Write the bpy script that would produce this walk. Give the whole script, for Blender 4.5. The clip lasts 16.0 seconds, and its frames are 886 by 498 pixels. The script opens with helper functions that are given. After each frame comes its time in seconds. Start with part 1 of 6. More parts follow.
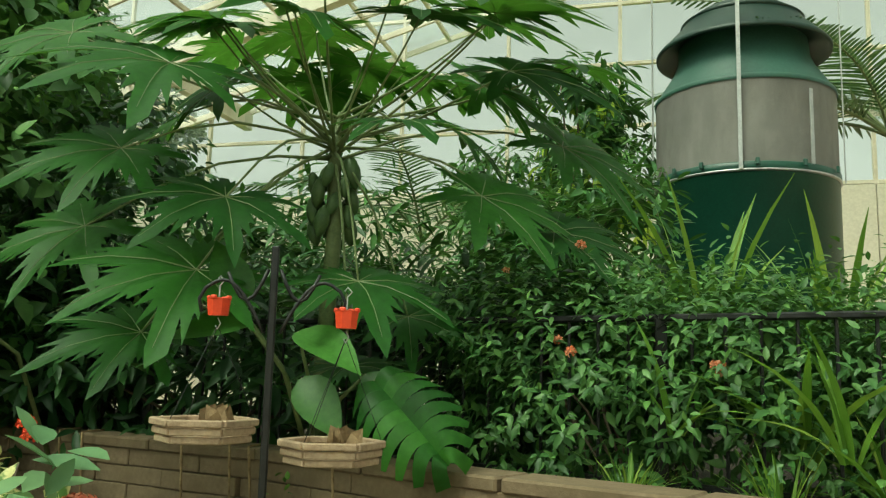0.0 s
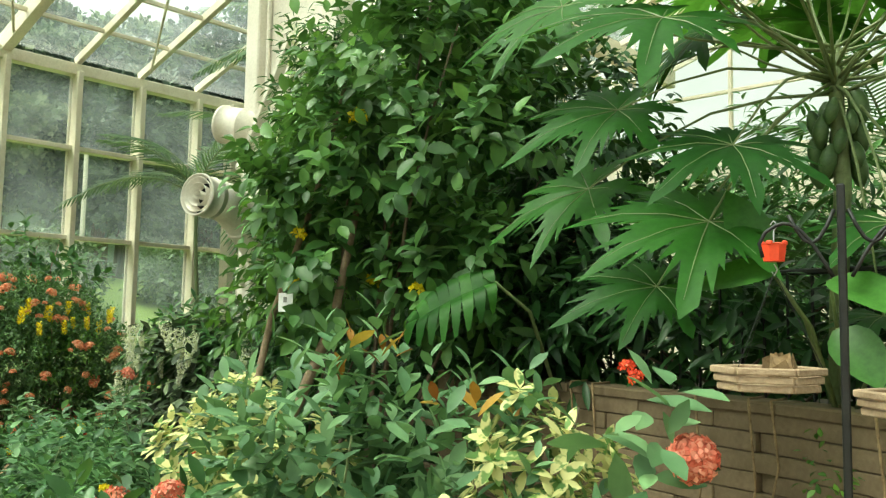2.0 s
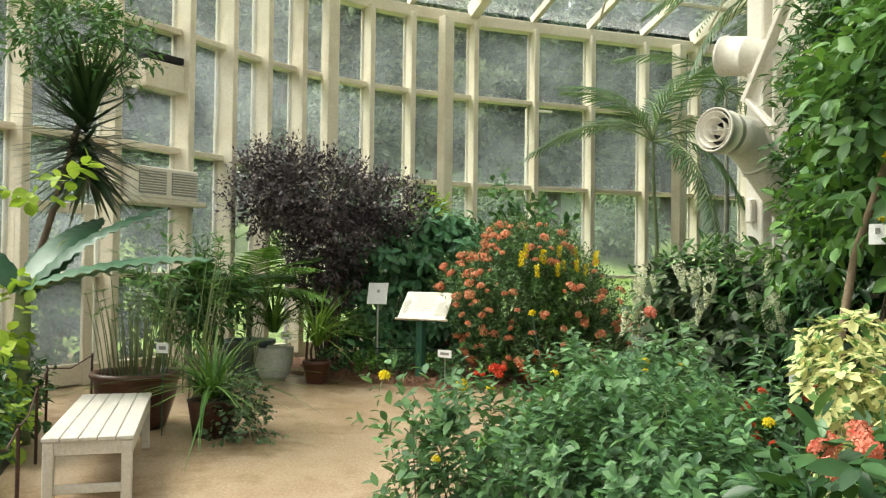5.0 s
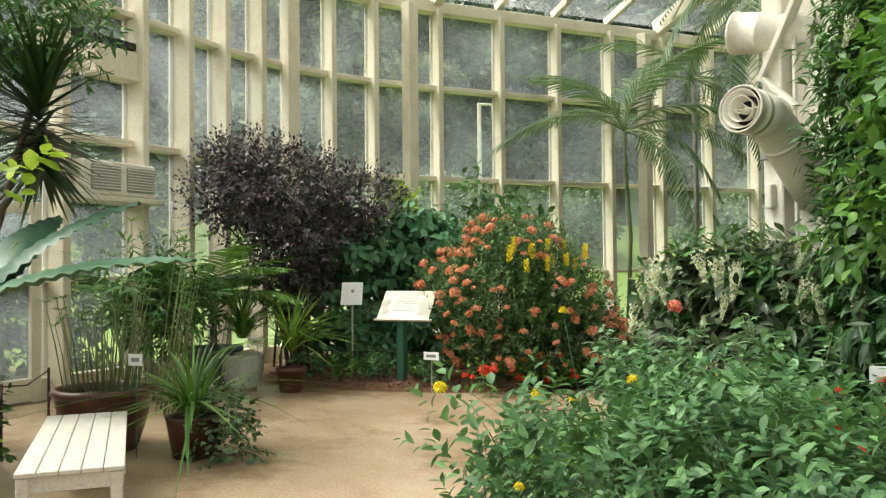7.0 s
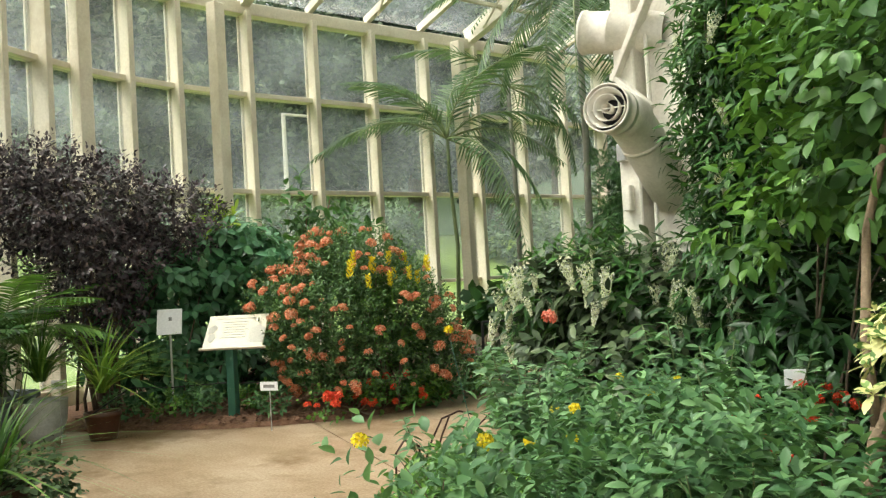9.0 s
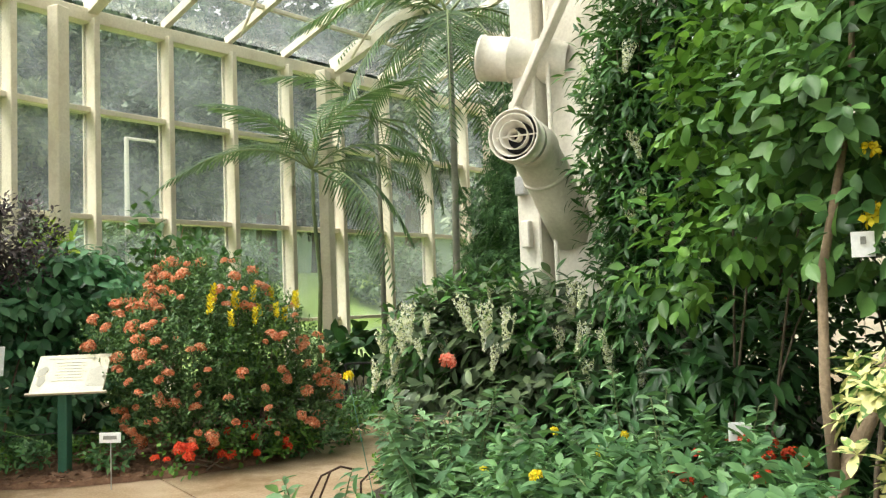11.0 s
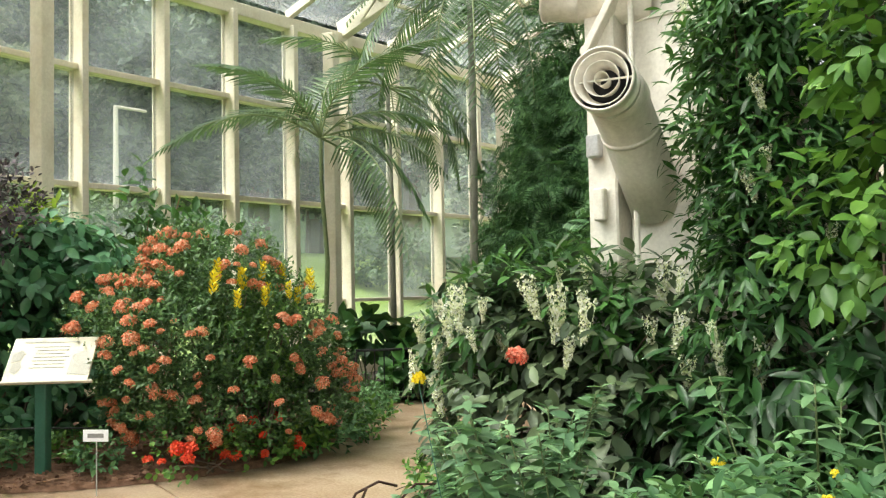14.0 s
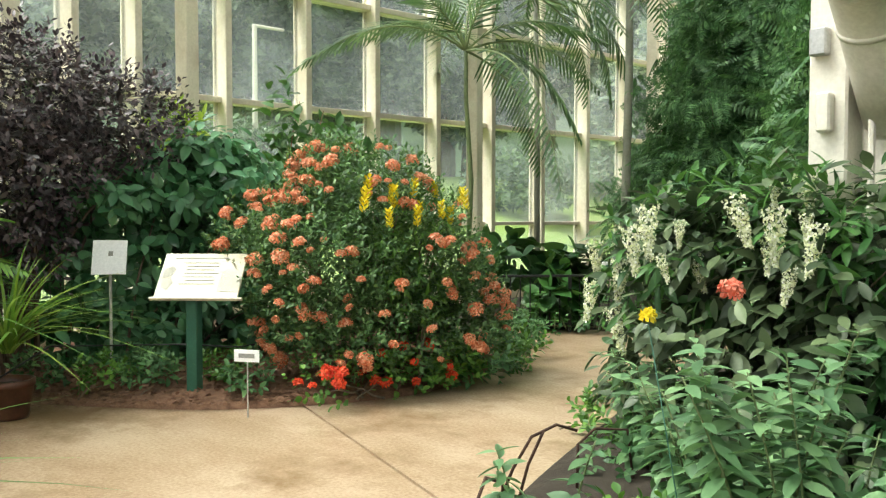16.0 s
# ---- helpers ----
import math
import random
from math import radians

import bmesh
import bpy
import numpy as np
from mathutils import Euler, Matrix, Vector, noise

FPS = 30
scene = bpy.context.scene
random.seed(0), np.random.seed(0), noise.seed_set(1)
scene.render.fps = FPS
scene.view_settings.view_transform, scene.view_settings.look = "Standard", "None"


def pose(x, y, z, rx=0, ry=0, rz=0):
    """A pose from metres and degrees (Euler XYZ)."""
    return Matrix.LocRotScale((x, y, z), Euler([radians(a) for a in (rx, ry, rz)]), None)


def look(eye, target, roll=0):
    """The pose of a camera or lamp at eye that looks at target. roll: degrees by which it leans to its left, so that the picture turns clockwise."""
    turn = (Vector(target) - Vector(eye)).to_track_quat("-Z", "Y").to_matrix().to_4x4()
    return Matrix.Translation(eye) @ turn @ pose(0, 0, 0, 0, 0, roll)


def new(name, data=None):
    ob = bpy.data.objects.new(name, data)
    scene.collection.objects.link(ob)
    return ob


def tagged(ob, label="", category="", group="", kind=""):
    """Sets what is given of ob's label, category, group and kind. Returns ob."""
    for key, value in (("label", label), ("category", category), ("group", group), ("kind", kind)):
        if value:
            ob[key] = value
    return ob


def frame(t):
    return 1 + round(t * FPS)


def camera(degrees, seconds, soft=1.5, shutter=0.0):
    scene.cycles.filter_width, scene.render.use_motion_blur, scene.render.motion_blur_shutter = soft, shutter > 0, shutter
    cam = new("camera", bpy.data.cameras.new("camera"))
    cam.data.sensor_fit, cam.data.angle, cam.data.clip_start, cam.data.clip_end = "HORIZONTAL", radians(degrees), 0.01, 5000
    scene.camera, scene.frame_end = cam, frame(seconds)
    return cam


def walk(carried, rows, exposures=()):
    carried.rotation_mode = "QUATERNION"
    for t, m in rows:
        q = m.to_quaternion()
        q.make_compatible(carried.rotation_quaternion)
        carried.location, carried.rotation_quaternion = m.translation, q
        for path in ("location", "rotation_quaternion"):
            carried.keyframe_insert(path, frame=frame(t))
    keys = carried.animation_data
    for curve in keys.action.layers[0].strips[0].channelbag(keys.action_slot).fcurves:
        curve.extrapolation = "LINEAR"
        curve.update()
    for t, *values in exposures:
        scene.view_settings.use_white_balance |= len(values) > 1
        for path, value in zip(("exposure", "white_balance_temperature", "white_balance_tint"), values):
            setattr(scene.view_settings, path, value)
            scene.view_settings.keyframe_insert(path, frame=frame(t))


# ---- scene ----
cam = camera(55.5, 16.0, 1.25)
PATH = [
    (0, (-0.369, -3.125, 1.532), (-0.884, -1.215, 1.824), 1.6),
    (0.5, (-0.388, -3.16, 1.523), (-1.075, -1.304, 1.81), 1.2),
    (1, (-0.449, -3.193, 1.512), (-1.484, -1.5, 1.763), 2.1),
    (1.5, (-0.557, -3.205, 1.503), (-1.782, -1.638, 1.716), 1.4),
    (2, (-0.671, -3.267, 1.489), (-2.031, -1.812, 1.671), 1.0),
    (2.5, (-0.758, -3.385, 1.473), (-2.253, -2.069, 1.643), 0.8),
    (3, (-0.847, -3.506, 1.455), (-2.446, -2.315, 1.601), 0.7),
    (3.5, (-0.862, -3.704, 1.422), (-2.666, -2.847, 1.534), 0.8),
    (4, (-0.996, -3.771, 1.418), (-2.868, -3.069, 1.482), 0.6),
    (4.2, (-1.046, -3.792, 1.422), (-2.935, -3.135, 1.476), 0.7),
    (6.5, (-1.795, -4.106, 1.383), (-3.639, -3.331, 1.416), 0.0),
    (7, (-2.01, -4.171, 1.385), (-3.835, -3.352, 1.427), -0.5),
    (7.5, (-2.23, -4.194, 1.381), (-4.021, -3.306, 1.416), -0.8),
    (8, (-2.432, -4.184, 1.413), (-4.212, -3.271, 1.445), -2.0),
    (8.5, (-2.602, -4.231, 1.409), (-4.364, -3.285, 1.438), -2.4),
    (9, (-2.78, -4.239, 1.424), (-4.356, -3.01, 1.481), -3.3),
    (9.5, (-2.949, -4.164, 1.417), (-4.366, -2.757, 1.516), -2.8),
    (11.8, (-3.71, -3.97, 1.434), (-5.021, -2.466, 1.571), -2.3),
    (12, (-3.778, -3.916, 1.44), (-5.088, -2.411, 1.573), -2.4),
    (12.5, (-3.944, -3.851, 1.443), (-5.277, -2.366, 1.58), -1.6),
    (13, (-4.135, -3.806, 1.45), (-5.441, -2.297, 1.589), -1.2),
    (13.5, (-4.282, -3.727, 1.43), (-5.564, -2.197, 1.558), -1.3),
    (14, (-4.427, -3.584, 1.421), (-5.727, -2.068, 1.518), -1.2),
    (14.5, (-4.574, -3.554, 1.408), (-5.962, -2.115, 1.427), -0.2),
    (15, (-4.767, -3.523, 1.424), (-6.157, -2.085, 1.434), 0.2),
    (15.5, (-4.906, -3.477, 1.405), (-6.293, -2.036, 1.394), 0.6),
    (16, (-5.036, -3.362, 1.389), (-6.547, -2.054, 1.313), -0.0),
]
walk(cam, [(t, look(eye, target, roll)) for t, eye, target, roll in PATH],
     [(0, 0.55, 7000, -17), (1.0, 0.81, 7000, -17), (2.5, 1.29, 6850, -7), (4, 1.26, 6750, 3), (9, 1.26, 6750, 5), (12, 1.42, 6700, 6), (14, 1.46, 6600, 7), (16, 1.58, 6550, 4)])

# ---- light ----
SUN_ELEV, SUN_AZ = 58.0, 215.0
world = bpy.data.worlds.new("overcast_sky")
scene.world = world
world.use_nodes = True
wn = world.node_tree.nodes
sky = wn.new("ShaderNodeTexSky")
sky.sky_type = "NISHITA"
sky.sun_disc = False
sky.sun_elevation, sky.sun_rotation = radians(SUN_ELEV), radians(SUN_AZ)
sky.air_density, sky.dust_density, sky.ozone_density = 1.0, 5.0, 0.6
wn["Background"].inputs["Strength"].default_value = 0.15
veil = wn.new("ShaderNodeHueSaturation")
veil.inputs["Saturation"].default_value = 0.1
world.node_tree.links.new(sky.outputs["Color"], veil.inputs["Color"])
world.node_tree.links.new(veil.outputs["Color"], wn["Background"].inputs["Color"])
sun = new("sun", bpy.data.lights.new("sun", "SUN"))
sun.data.energy, sun.data.angle, sun.data.color = 1.5, radians(25), (1.0, 0.96, 0.9)
_a, _e = radians(SUN_AZ), radians(SUN_ELEV)
sun.matrix_world = look((math.sin(_a) * math.cos(_e) * 50, math.cos(_a) * math.cos(_e) * 50, math.sin(_e) * 50), (0, 0, 0))

# ---- materials ----
def material(name):
    m = bpy.data.materials.new(name)
    m.use_nodes = True
    nt = m.node_tree
    return m, nt, nt.nodes, nt.links, nt.nodes["Principled BSDF"]


def ramp(nt, fac, stops):
    r = nt.nodes.new("ShaderNodeValToRGB")
    el = r.color_ramp.elements
    el[0].position, el[0].color = stops[0][0], (*stops[0][1], 1)
    el[1].position, el[1].color = stops[-1][0], (*stops[-1][1], 1)
    for p, c in stops[1:-1]:
        e = el.new(p)
        e.color = (*c, 1)
    nt.links.new(fac, r.inputs["Fac"])
    return r.outputs["Color"]


def noise_tex(nt, scale, detail=4.0, rough=0.6, stretch=None, coord="Object"):
    tc = nt.nodes.new("ShaderNodeTexCoord")
    n = nt.nodes.new("ShaderNodeTexNoise")
    n.inputs["Scale"].default_value, n.inputs["Detail"].default_value, n.inputs["Roughness"].default_value = scale, detail, rough
    src = tc.outputs[coord]
    if stretch:
        mp = nt.nodes.new("ShaderNodeMapping")
        mp.inputs["Scale"].default_value = stretch
        nt.links.new(src, mp.inputs["Vector"])
        src = mp.outputs["Vector"]
    nt.links.new(src, n.inputs["Vector"])
    return n.outputs["Fac"]


def mixed(nt, fac, a, b, mode="MIX"):
    mx = nt.nodes.new("ShaderNodeMix")
    mx.data_type, mx.blend_type = "RGBA", mode
    for sock, v in ((mx.inputs[0], fac), (mx.inputs[6], a), (mx.inputs[7], b)):
        if isinstance(v, (int, float)):
            sock.default_value = v
        elif isinstance(v, tuple):
            sock.default_value = (*v, 1)
        else:
            nt.links.new(v, sock)
    return mx.outputs[2]


def bumped(nt, height, strength, bsdf, distance=0.01):
    b = nt.nodes.new("ShaderNodeBump")
    b.inputs["Strength"].default_value, b.inputs["Distance"].default_value = strength, distance
    nt.links.new(height, b.inputs["Height"])
    nt.links.new(b.outputs["Normal"], bsdf.inputs["Normal"])


def surface(name, dark, light, scale=6.0, fine=60.0, rough=0.6, metal=0.0, bump=0.15, stretch=None, stain=None):
    """Two scales of colour variation and a fine relief."""
    m, nt, n, l, p = material(name)
    big = noise_tex(nt, scale, stretch=stretch)
    small = noise_tex(nt, fine, 3.0)
    col = ramp(nt, big, [(0.3, dark), (0.7, light)])
    col = mixed(nt, 0.35, col, ramp(nt, small, [(0.3, tuple(c * 0.75 for c in dark)), (0.7, tuple(min(1, c * 1.1) for c in light))]))
    if stain:
        s = noise_tex(nt, scale * 0.7, 8.0, 0.68)
        col = mixed(nt, ramp(nt, s, [(0.5, (0, 0, 0)), (0.63, (0.75, 0.75, 0.75))]), col, stain)
    l.new(col, p.inputs["Base Color"])
    p.inputs["Roughness"].default_value, p.inputs["Metallic"].default_value = rough, metal
    bumped(nt, small, bump, p)
    return m


def leafy(name, dark, mid, light, rough=0.4, through_light=0.22, spec=0.42, vein=None):
    """Leaf: each blade takes its own green, light passes through it."""
    m, nt, n, l, p = material(name)
    g = n.new("ShaderNodeNewGeometry")
    ob = n.new("ShaderNodeObjectInfo")
    ad = n.new("ShaderNodeMath")
    ad.operation = "ADD"
    l.new(g.outputs["Random Per Island"], ad.inputs[0])
    l.new(ob.outputs["Random"], ad.inputs[1])
    fr = n.new("ShaderNodeMath")
    fr.operation = "FRACT"
    l.new(ad.outputs[0], fr.inputs[0])
    col = ramp(nt, fr.outputs[0], [(0.0, dark), (0.5, mid), (0.9, light), (1.0, tuple(min(1, c * 1.25) for c in light))])
    big = noise_tex(nt, 14.0, 3.0)
    col = mixed(nt, 0.5, col, ramp(nt, big, [(0.3, (0.45, 0.5, 0.45)), (0.7, (1.15, 1.12, 1.0))]), "MULTIPLY")
    if vein:
        v = noise_tex(nt, 26.0, 2.0, 0.5)
        col = mixed(nt, ramp(nt, v, [(0.43, (0, 0, 0)), (0.49, (1, 1, 1))]), col, vein)
    l.new(col, p.inputs["Base Color"])
    p.inputs["Roughness"].default_value = rough
    p.inputs["Specular IOR Level"].default_value = spec
    tr = n.new("ShaderNodeBsdfTranslucent")
    l.new(mixed(nt, 0.28, col, (0.22, 0.38, 0.03), "ADD") if not vein else col, tr.inputs["Color"])
    mx = n.new("ShaderNodeMixShader")
    mx.inputs[0].default_value = through_light
    l.new(p.outputs[0], mx.inputs[1])
    l.new(tr.outputs[0], mx.inputs[2])
    l.new(mx.outputs[0], n["Material Output"].inputs["Surface"])
    bumped(nt, noise_tex(nt, 90.0, 2.0), 0.12, p, 0.003)
    return m


def glassy(name, haze, blur, tint=(0.96, 0.97, 0.955)):
    """Clear glass with a mist of condensation that softens what lies behind."""
    m, nt, n, l, p = material(name)
    n.remove(p)
    t, g, d = n.new("ShaderNodeBsdfTransparent"), n.new("ShaderNodeBsdfGlossy"), n.new("ShaderNodeBsdfTranslucent")
    rf = n.new("ShaderNodeBsdfRefraction")
    rf.inputs["IOR"].default_value, rf.inputs["Roughness"].default_value = 1.05, 0.12
    t.inputs["Color"].default_value = (*tint, 1)
    rf.inputs["Color"].default_value = (*tint, 1)
    g.inputs["Roughness"].default_value = 0.03
    d.inputs["Color"].default_value = (0.77, 0.84, 0.9, 1)
    f = n.new("ShaderNodeLayerWeight")
    f.inputs["Blend"].default_value = 0.12
    pw = n.new("ShaderNodeMath")
    pw.operation = "MULTIPLY"
    pw.inputs[1].default_value = 0.35
    l.new(f.outputs["Facing"], pw.inputs[0])
    s0, a, b = n.new("ShaderNodeMixShader"), n.new("ShaderNodeMixShader"), n.new("ShaderNodeMixShader")
    s0.inputs[0].default_value = blur
    l.new(t.outputs[0], s0.inputs[1])
    l.new(rf.outputs[0], s0.inputs[2])
    streak = noise_tex(nt, 0.9, 5.0, 0.6)
    l.new(ramp(nt, streak, [(0.35, (haze * 0.4,) * 3), (0.75, (haze * 1.6,) * 3)]), a.inputs[0])
    l.new(s0.outputs[0], a.inputs[1])
    l.new(d.outputs[0], a.inputs[2])
    l.new(pw.outputs[0], b.inputs[0])
    l.new(a.outputs[0], b.inputs[1])
    l.new(g.outputs[0], b.inputs[2])
    l.new(b.outputs[0], n["Material Output"].inputs["Surface"])
    return m


CREAM = surface("cream_paint", (0.64, 0.585, 0.455), (0.76, 0.715, 0.59), 1.5, 30, 0.45, 0, 0.05, stain=(0.54, 0.475, 0.35))
WHITE = surface("white_paint", (0.66, 0.62, 0.53), (0.78, 0.75, 0.67), 3.0, 40, 0.45, 0, 0.06)
BENCH = surface("weathered_white_paint", (0.44, 0.415, 0.36), (0.6, 0.575, 0.52), 5.0, 70, 0.5, 0, 0.2, (1, 6, 6), stain=(0.5, 0.46, 0.38))
CONCRETE = surface("tan_concrete", (0.3, 0.2, 0.115), (0.52, 0.4, 0.28), 1.1, 45, 0.27, 0, 0.08, (1, 1.6, 1), stain=(0.2, 0.125, 0.06))
BLOCK = surface("tan_block", (0.14, 0.1, 0.058), (0.235, 0.172, 0.105), 2.0, 40, 0.88, 0, 0.35, stain=(0.1, 0.07, 0.035))
MULCH = surface("bark_mulch", (0.075, 0.036, 0.02), (0.27, 0.145, 0.085), 18.0, 120, 0.95, 0, 0.8)
SOIL = surface("dark_soil", (0.02, 0.015, 0.01), (0.05, 0.038, 0.025), 8.0, 90, 0.95, 0, 0.8)
BLACK = surface("black_iron", (0.008, 0.009, 0.009), (0.02, 0.021, 0.021), 20, 90, 0.45, 0.2, 0.15)
RUST = surface("rusty_iron", (0.03, 0.015, 0.01), (0.09, 0.045, 0.028), 20, 90, 0.8, 0.3, 0.4)
STEEL = surface("zinc_steel", (0.42, 0.43, 0.43), (0.6, 0.6, 0.6), 12, 60, 0.4, 0.7, 0.05)
TANK = surface("green_enamel", (0.008, 0.055, 0.035), (0.014, 0.08, 0.052), 2.0, 40, 0.38, 0, 0.04)
TANKLID = surface("faded_green_enamel", (0.03, 0.095, 0.07), (0.05, 0.13, 0.1), 2.0, 40, 0.45, 0, 0.04)
HOOD = surface("dark_hood_enamel", (0.006, 0.026, 0.018), (0.012, 0.042, 0.03), 2.0, 40, 0.45, 0, 0.04)
# near-black that stands in for the shade inside openings
OPENING_SHADE = surface("opening_shade", (0.006, 0.006, 0.006), (0.015, 0.015, 0.015), 5, 40, 0.7)
MESHCLOTH = surface("grey_screen", (0.13, 0.122, 0.11), (0.3, 0.288, 0.27), 3.2, 220, 0.75, 0.1, 0.3, (1, 1, 0.35), stain=(0.2, 0.19, 0.18))
WOOD = surface("weathered_wood", (0.27, 0.18, 0.11), (0.5, 0.38, 0.26), 7.0, 80, 0.8, 0, 0.4, (1, 1, 6))
REDPLASTIC = surface("red_plastic", (0.72, 0.055, 0.025), (0.84, 0.085, 0.035), 10, 60, 0.35, 0, 0.03)
TERRA = surface("brown_glazed_clay", (0.045, 0.016, 0.009), (0.11, 0.042, 0.022), 4.0, 40, 0.4, 0, 0.12)
GREYPOT = surface("blue_grey_pot", (0.12, 0.15, 0.17), (0.2, 0.24, 0.26), 4.0, 50, 0.7, 0, 0.15)
WHITEPOT = surface("white_stained_pot", (0.42, 0.43, 0.40), (0.7, 0.71, 0.68), 5.0, 50, 0.55, 0, 0.15)
BARK = surface("bark", (0.06, 0.045, 0.03), (0.19, 0.145, 0.1), 9.0, 60, 0.9, 0, 0.7, (1, 1, 0.3))
TRUNK = surface("tan_bark", (0.16, 0.115, 0.07), (0.31, 0.23, 0.15), 9.0, 60, 0.85, 0, 0.6, (1, 1, 0.3))
GREENBARK = surface("green_stem", (0.09, 0.13, 0.045), (0.2, 0.25, 0.11), 12.0, 60, 0.6, 0, 0.3)
PALE = surface("pale_trunk", (0.2, 0.2, 0.16), (0.36, 0.36, 0.3), 6.0, 60, 0.7, 0, 0.3)
STALK = surface("petiole", (0.12, 0.17, 0.06), (0.24, 0.3, 0.13), 12.0, 60, 0.5, 0, 0.1)
GREENPOST = surface("green_post", (0.02, 0.09, 0.055), (0.035, 0.125, 0.08), 6.0, 60, 0.5, 0, 0.1)
PAPER = surface("white_card", (0.84, 0.86, 0.87), (0.9, 0.91, 0.92), 8.0, 60, 0.5, 0, 0.02)
PANEL = surface("cream_panel_print", (0.54, 0.5, 0.35), (0.64, 0.6, 0.44), 3.0, 60, 0.35, 0, 0.02)
INK = surface("grey_ink", (0.2, 0.2, 0.19), (0.34, 0.34, 0.32), 30, 90, 0.6)
PRINT = surface("pale_print", (0.42, 0.41, 0.34), (0.52, 0.5, 0.42), 30, 90, 0.6)
LAWN = surface("lawn", (0.12, 0.2, 0.035), (0.24, 0.34, 0.08), 0.5, 30, 0.95, 0, 0.4)
DRIED = surface("dried_leaf", (0.14, 0.085, 0.04), (0.33, 0.23, 0.12), 18, 90, 0.85, 0, 0.3)
GLASS = glassy("misted_glass", 0.085, 0.0)
ROOFGLASS = glassy("roof_glass", 0.06, 0.0)
PANELWALL = surface("pale_wall_panel", (0.6, 0.56, 0.44), (0.68, 0.64, 0.53), 0.8, 20, 0.6, 0, 0.05)

L_PAPAYA = leafy("papaya_leaf", (0.018, 0.085, 0.012), (0.032, 0.135, 0.018), (0.055, 0.19, 0.026), 0.5, 0.36, 0.3)
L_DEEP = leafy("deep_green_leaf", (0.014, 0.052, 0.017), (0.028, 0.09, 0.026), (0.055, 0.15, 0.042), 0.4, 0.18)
L_MID = leafy("mid_green_leaf", (0.025, 0.085, 0.025), (0.045, 0.14, 0.035), (0.085, 0.22, 0.05), 0.45)
L_BRIGHT = leafy("bright_green_leaf", (0.05, 0.14, 0.025), (0.085, 0.21, 0.035), (0.16, 0.32, 0.055), 0.45)
L_PHILO = leafy("philodendron_leaf", (0.04, 0.14, 0.025), (0.055, 0.17, 0.032), (0.075, 0.21, 0.04), 0.4, 0.3)
L_TREE = leafy("tree_leaf", (0.04, 0.115, 0.03), (0.075, 0.185, 0.05), (0.14, 0.29, 0.08), 0.45)
L_SOFT = leafy("soft_grey_green_leaf", (0.045, 0.125, 0.05), (0.082, 0.195, 0.075), (0.145, 0.285, 0.115), 0.5)
L_LIME = leafy("lime_leaf", (0.2, 0.33, 0.03), (0.32, 0.46, 0.05), (0.45, 0.58, 0.08), 0.5, 0.35)
L_VARI = leafy("variegated_leaf", (0.09, 0.2, 0.05), (0.14, 0.27, 0.07), (0.2, 0.33, 0.09), 0.5, 0.2, 0.3, (0.68, 0.66, 0.3))
L_PURPLE = leafy("purple_black_leaf", (0.026, 0.021, 0.025), (0.065, 0.048, 0.055), (0.15, 0.11, 0.12), 0.38, 0.1, 0.55)
L_BRONZE = leafy("bronze_leaf", (0.045, 0.075, 0.037), (0.08, 0.125, 0.06), (0.14, 0.195, 0.095), 0.45, 0.12)
L_SILVER = leafy("silver_green_leaf", (0.045, 0.095, 0.04), (0.08, 0.145, 0.065), (0.14, 0.22, 0.1), 0.5, 0.15)
L_SAGEBUSH = leafy("small_bush_leaf", (0.04, 0.1, 0.035), (0.075, 0.165, 0.055), (0.14, 0.26, 0.09), 0.5, 0.22)
L_SAGE = leafy("pale_sage_leaf", (0.075, 0.17, 0.08), (0.125, 0.25, 0.115), (0.2, 0.35, 0.165), 0.5, 0.2)
L_BANANA = leafy("banana_leaf", (0.034, 0.095, 0.055), (0.05, 0.13, 0.075), (0.075, 0.17, 0.1), 0.4, 0.08)
L_PALM = leafy("palm_leaf", (0.04, 0.09, 0.042), (0.07, 0.14, 0.062), (0.12, 0.2, 0.088), 0.4, 0.28)
L_GRASS = leafy("grass_blade", (0.1, 0.22, 0.03), (0.17, 0.32, 0.045), (0.3, 0.42, 0.08), 0.5, 0.3)
L_SPIKE = leafy("dark_spike_leaf", (0.012, 0.035, 0.014), (0.022, 0.055, 0.022), (0.04, 0.085, 0.035), 0.35, 0.1)
L_RUSSET = leafy("russet_new_leaf", (0.3, 0.1, 0.02), (0.42, 0.2, 0.03), (0.5, 0.36, 0.06), 0.45, 0.3)
# far leaves: part of the haze before the trees is put into these pale greys
L_FAR_DARK = leafy("hazed_dark_tree_leaf", (0.06, 0.095, 0.075), (0.11, 0.16, 0.12), (0.19, 0.25, 0.17), 0.7, 0.2)
L_FAR_PALE = leafy("hazed_pale_tree_leaf", (0.2, 0.26, 0.17), (0.32, 0.39, 0.25), (0.45, 0.52, 0.34), 0.7, 0.25)
L_FAR = leafy("hazed_tree_leaf", (0.1, 0.15, 0.11), (0.2, 0.27, 0.19), (0.36, 0.43, 0.3), 0.7, 0.25)
L_GLOSSY = leafy("glossy_blue_green_leaf", (0.034, 0.13, 0.055), (0.072, 0.225, 0.1), (0.135, 0.32, 0.155), 0.36, 0.18, 0.55)
F_ORANGE = leafy("orange_petal", (0.72, 0.18, 0.075), (0.84, 0.3, 0.16), (0.92, 0.47, 0.31), 0.6, 0.15)
F_CORAL = leafy("coral_petal", (0.76, 0.16, 0.1), (0.86, 0.25, 0.17), (0.9, 0.36, 0.26), 0.6, 0.15)
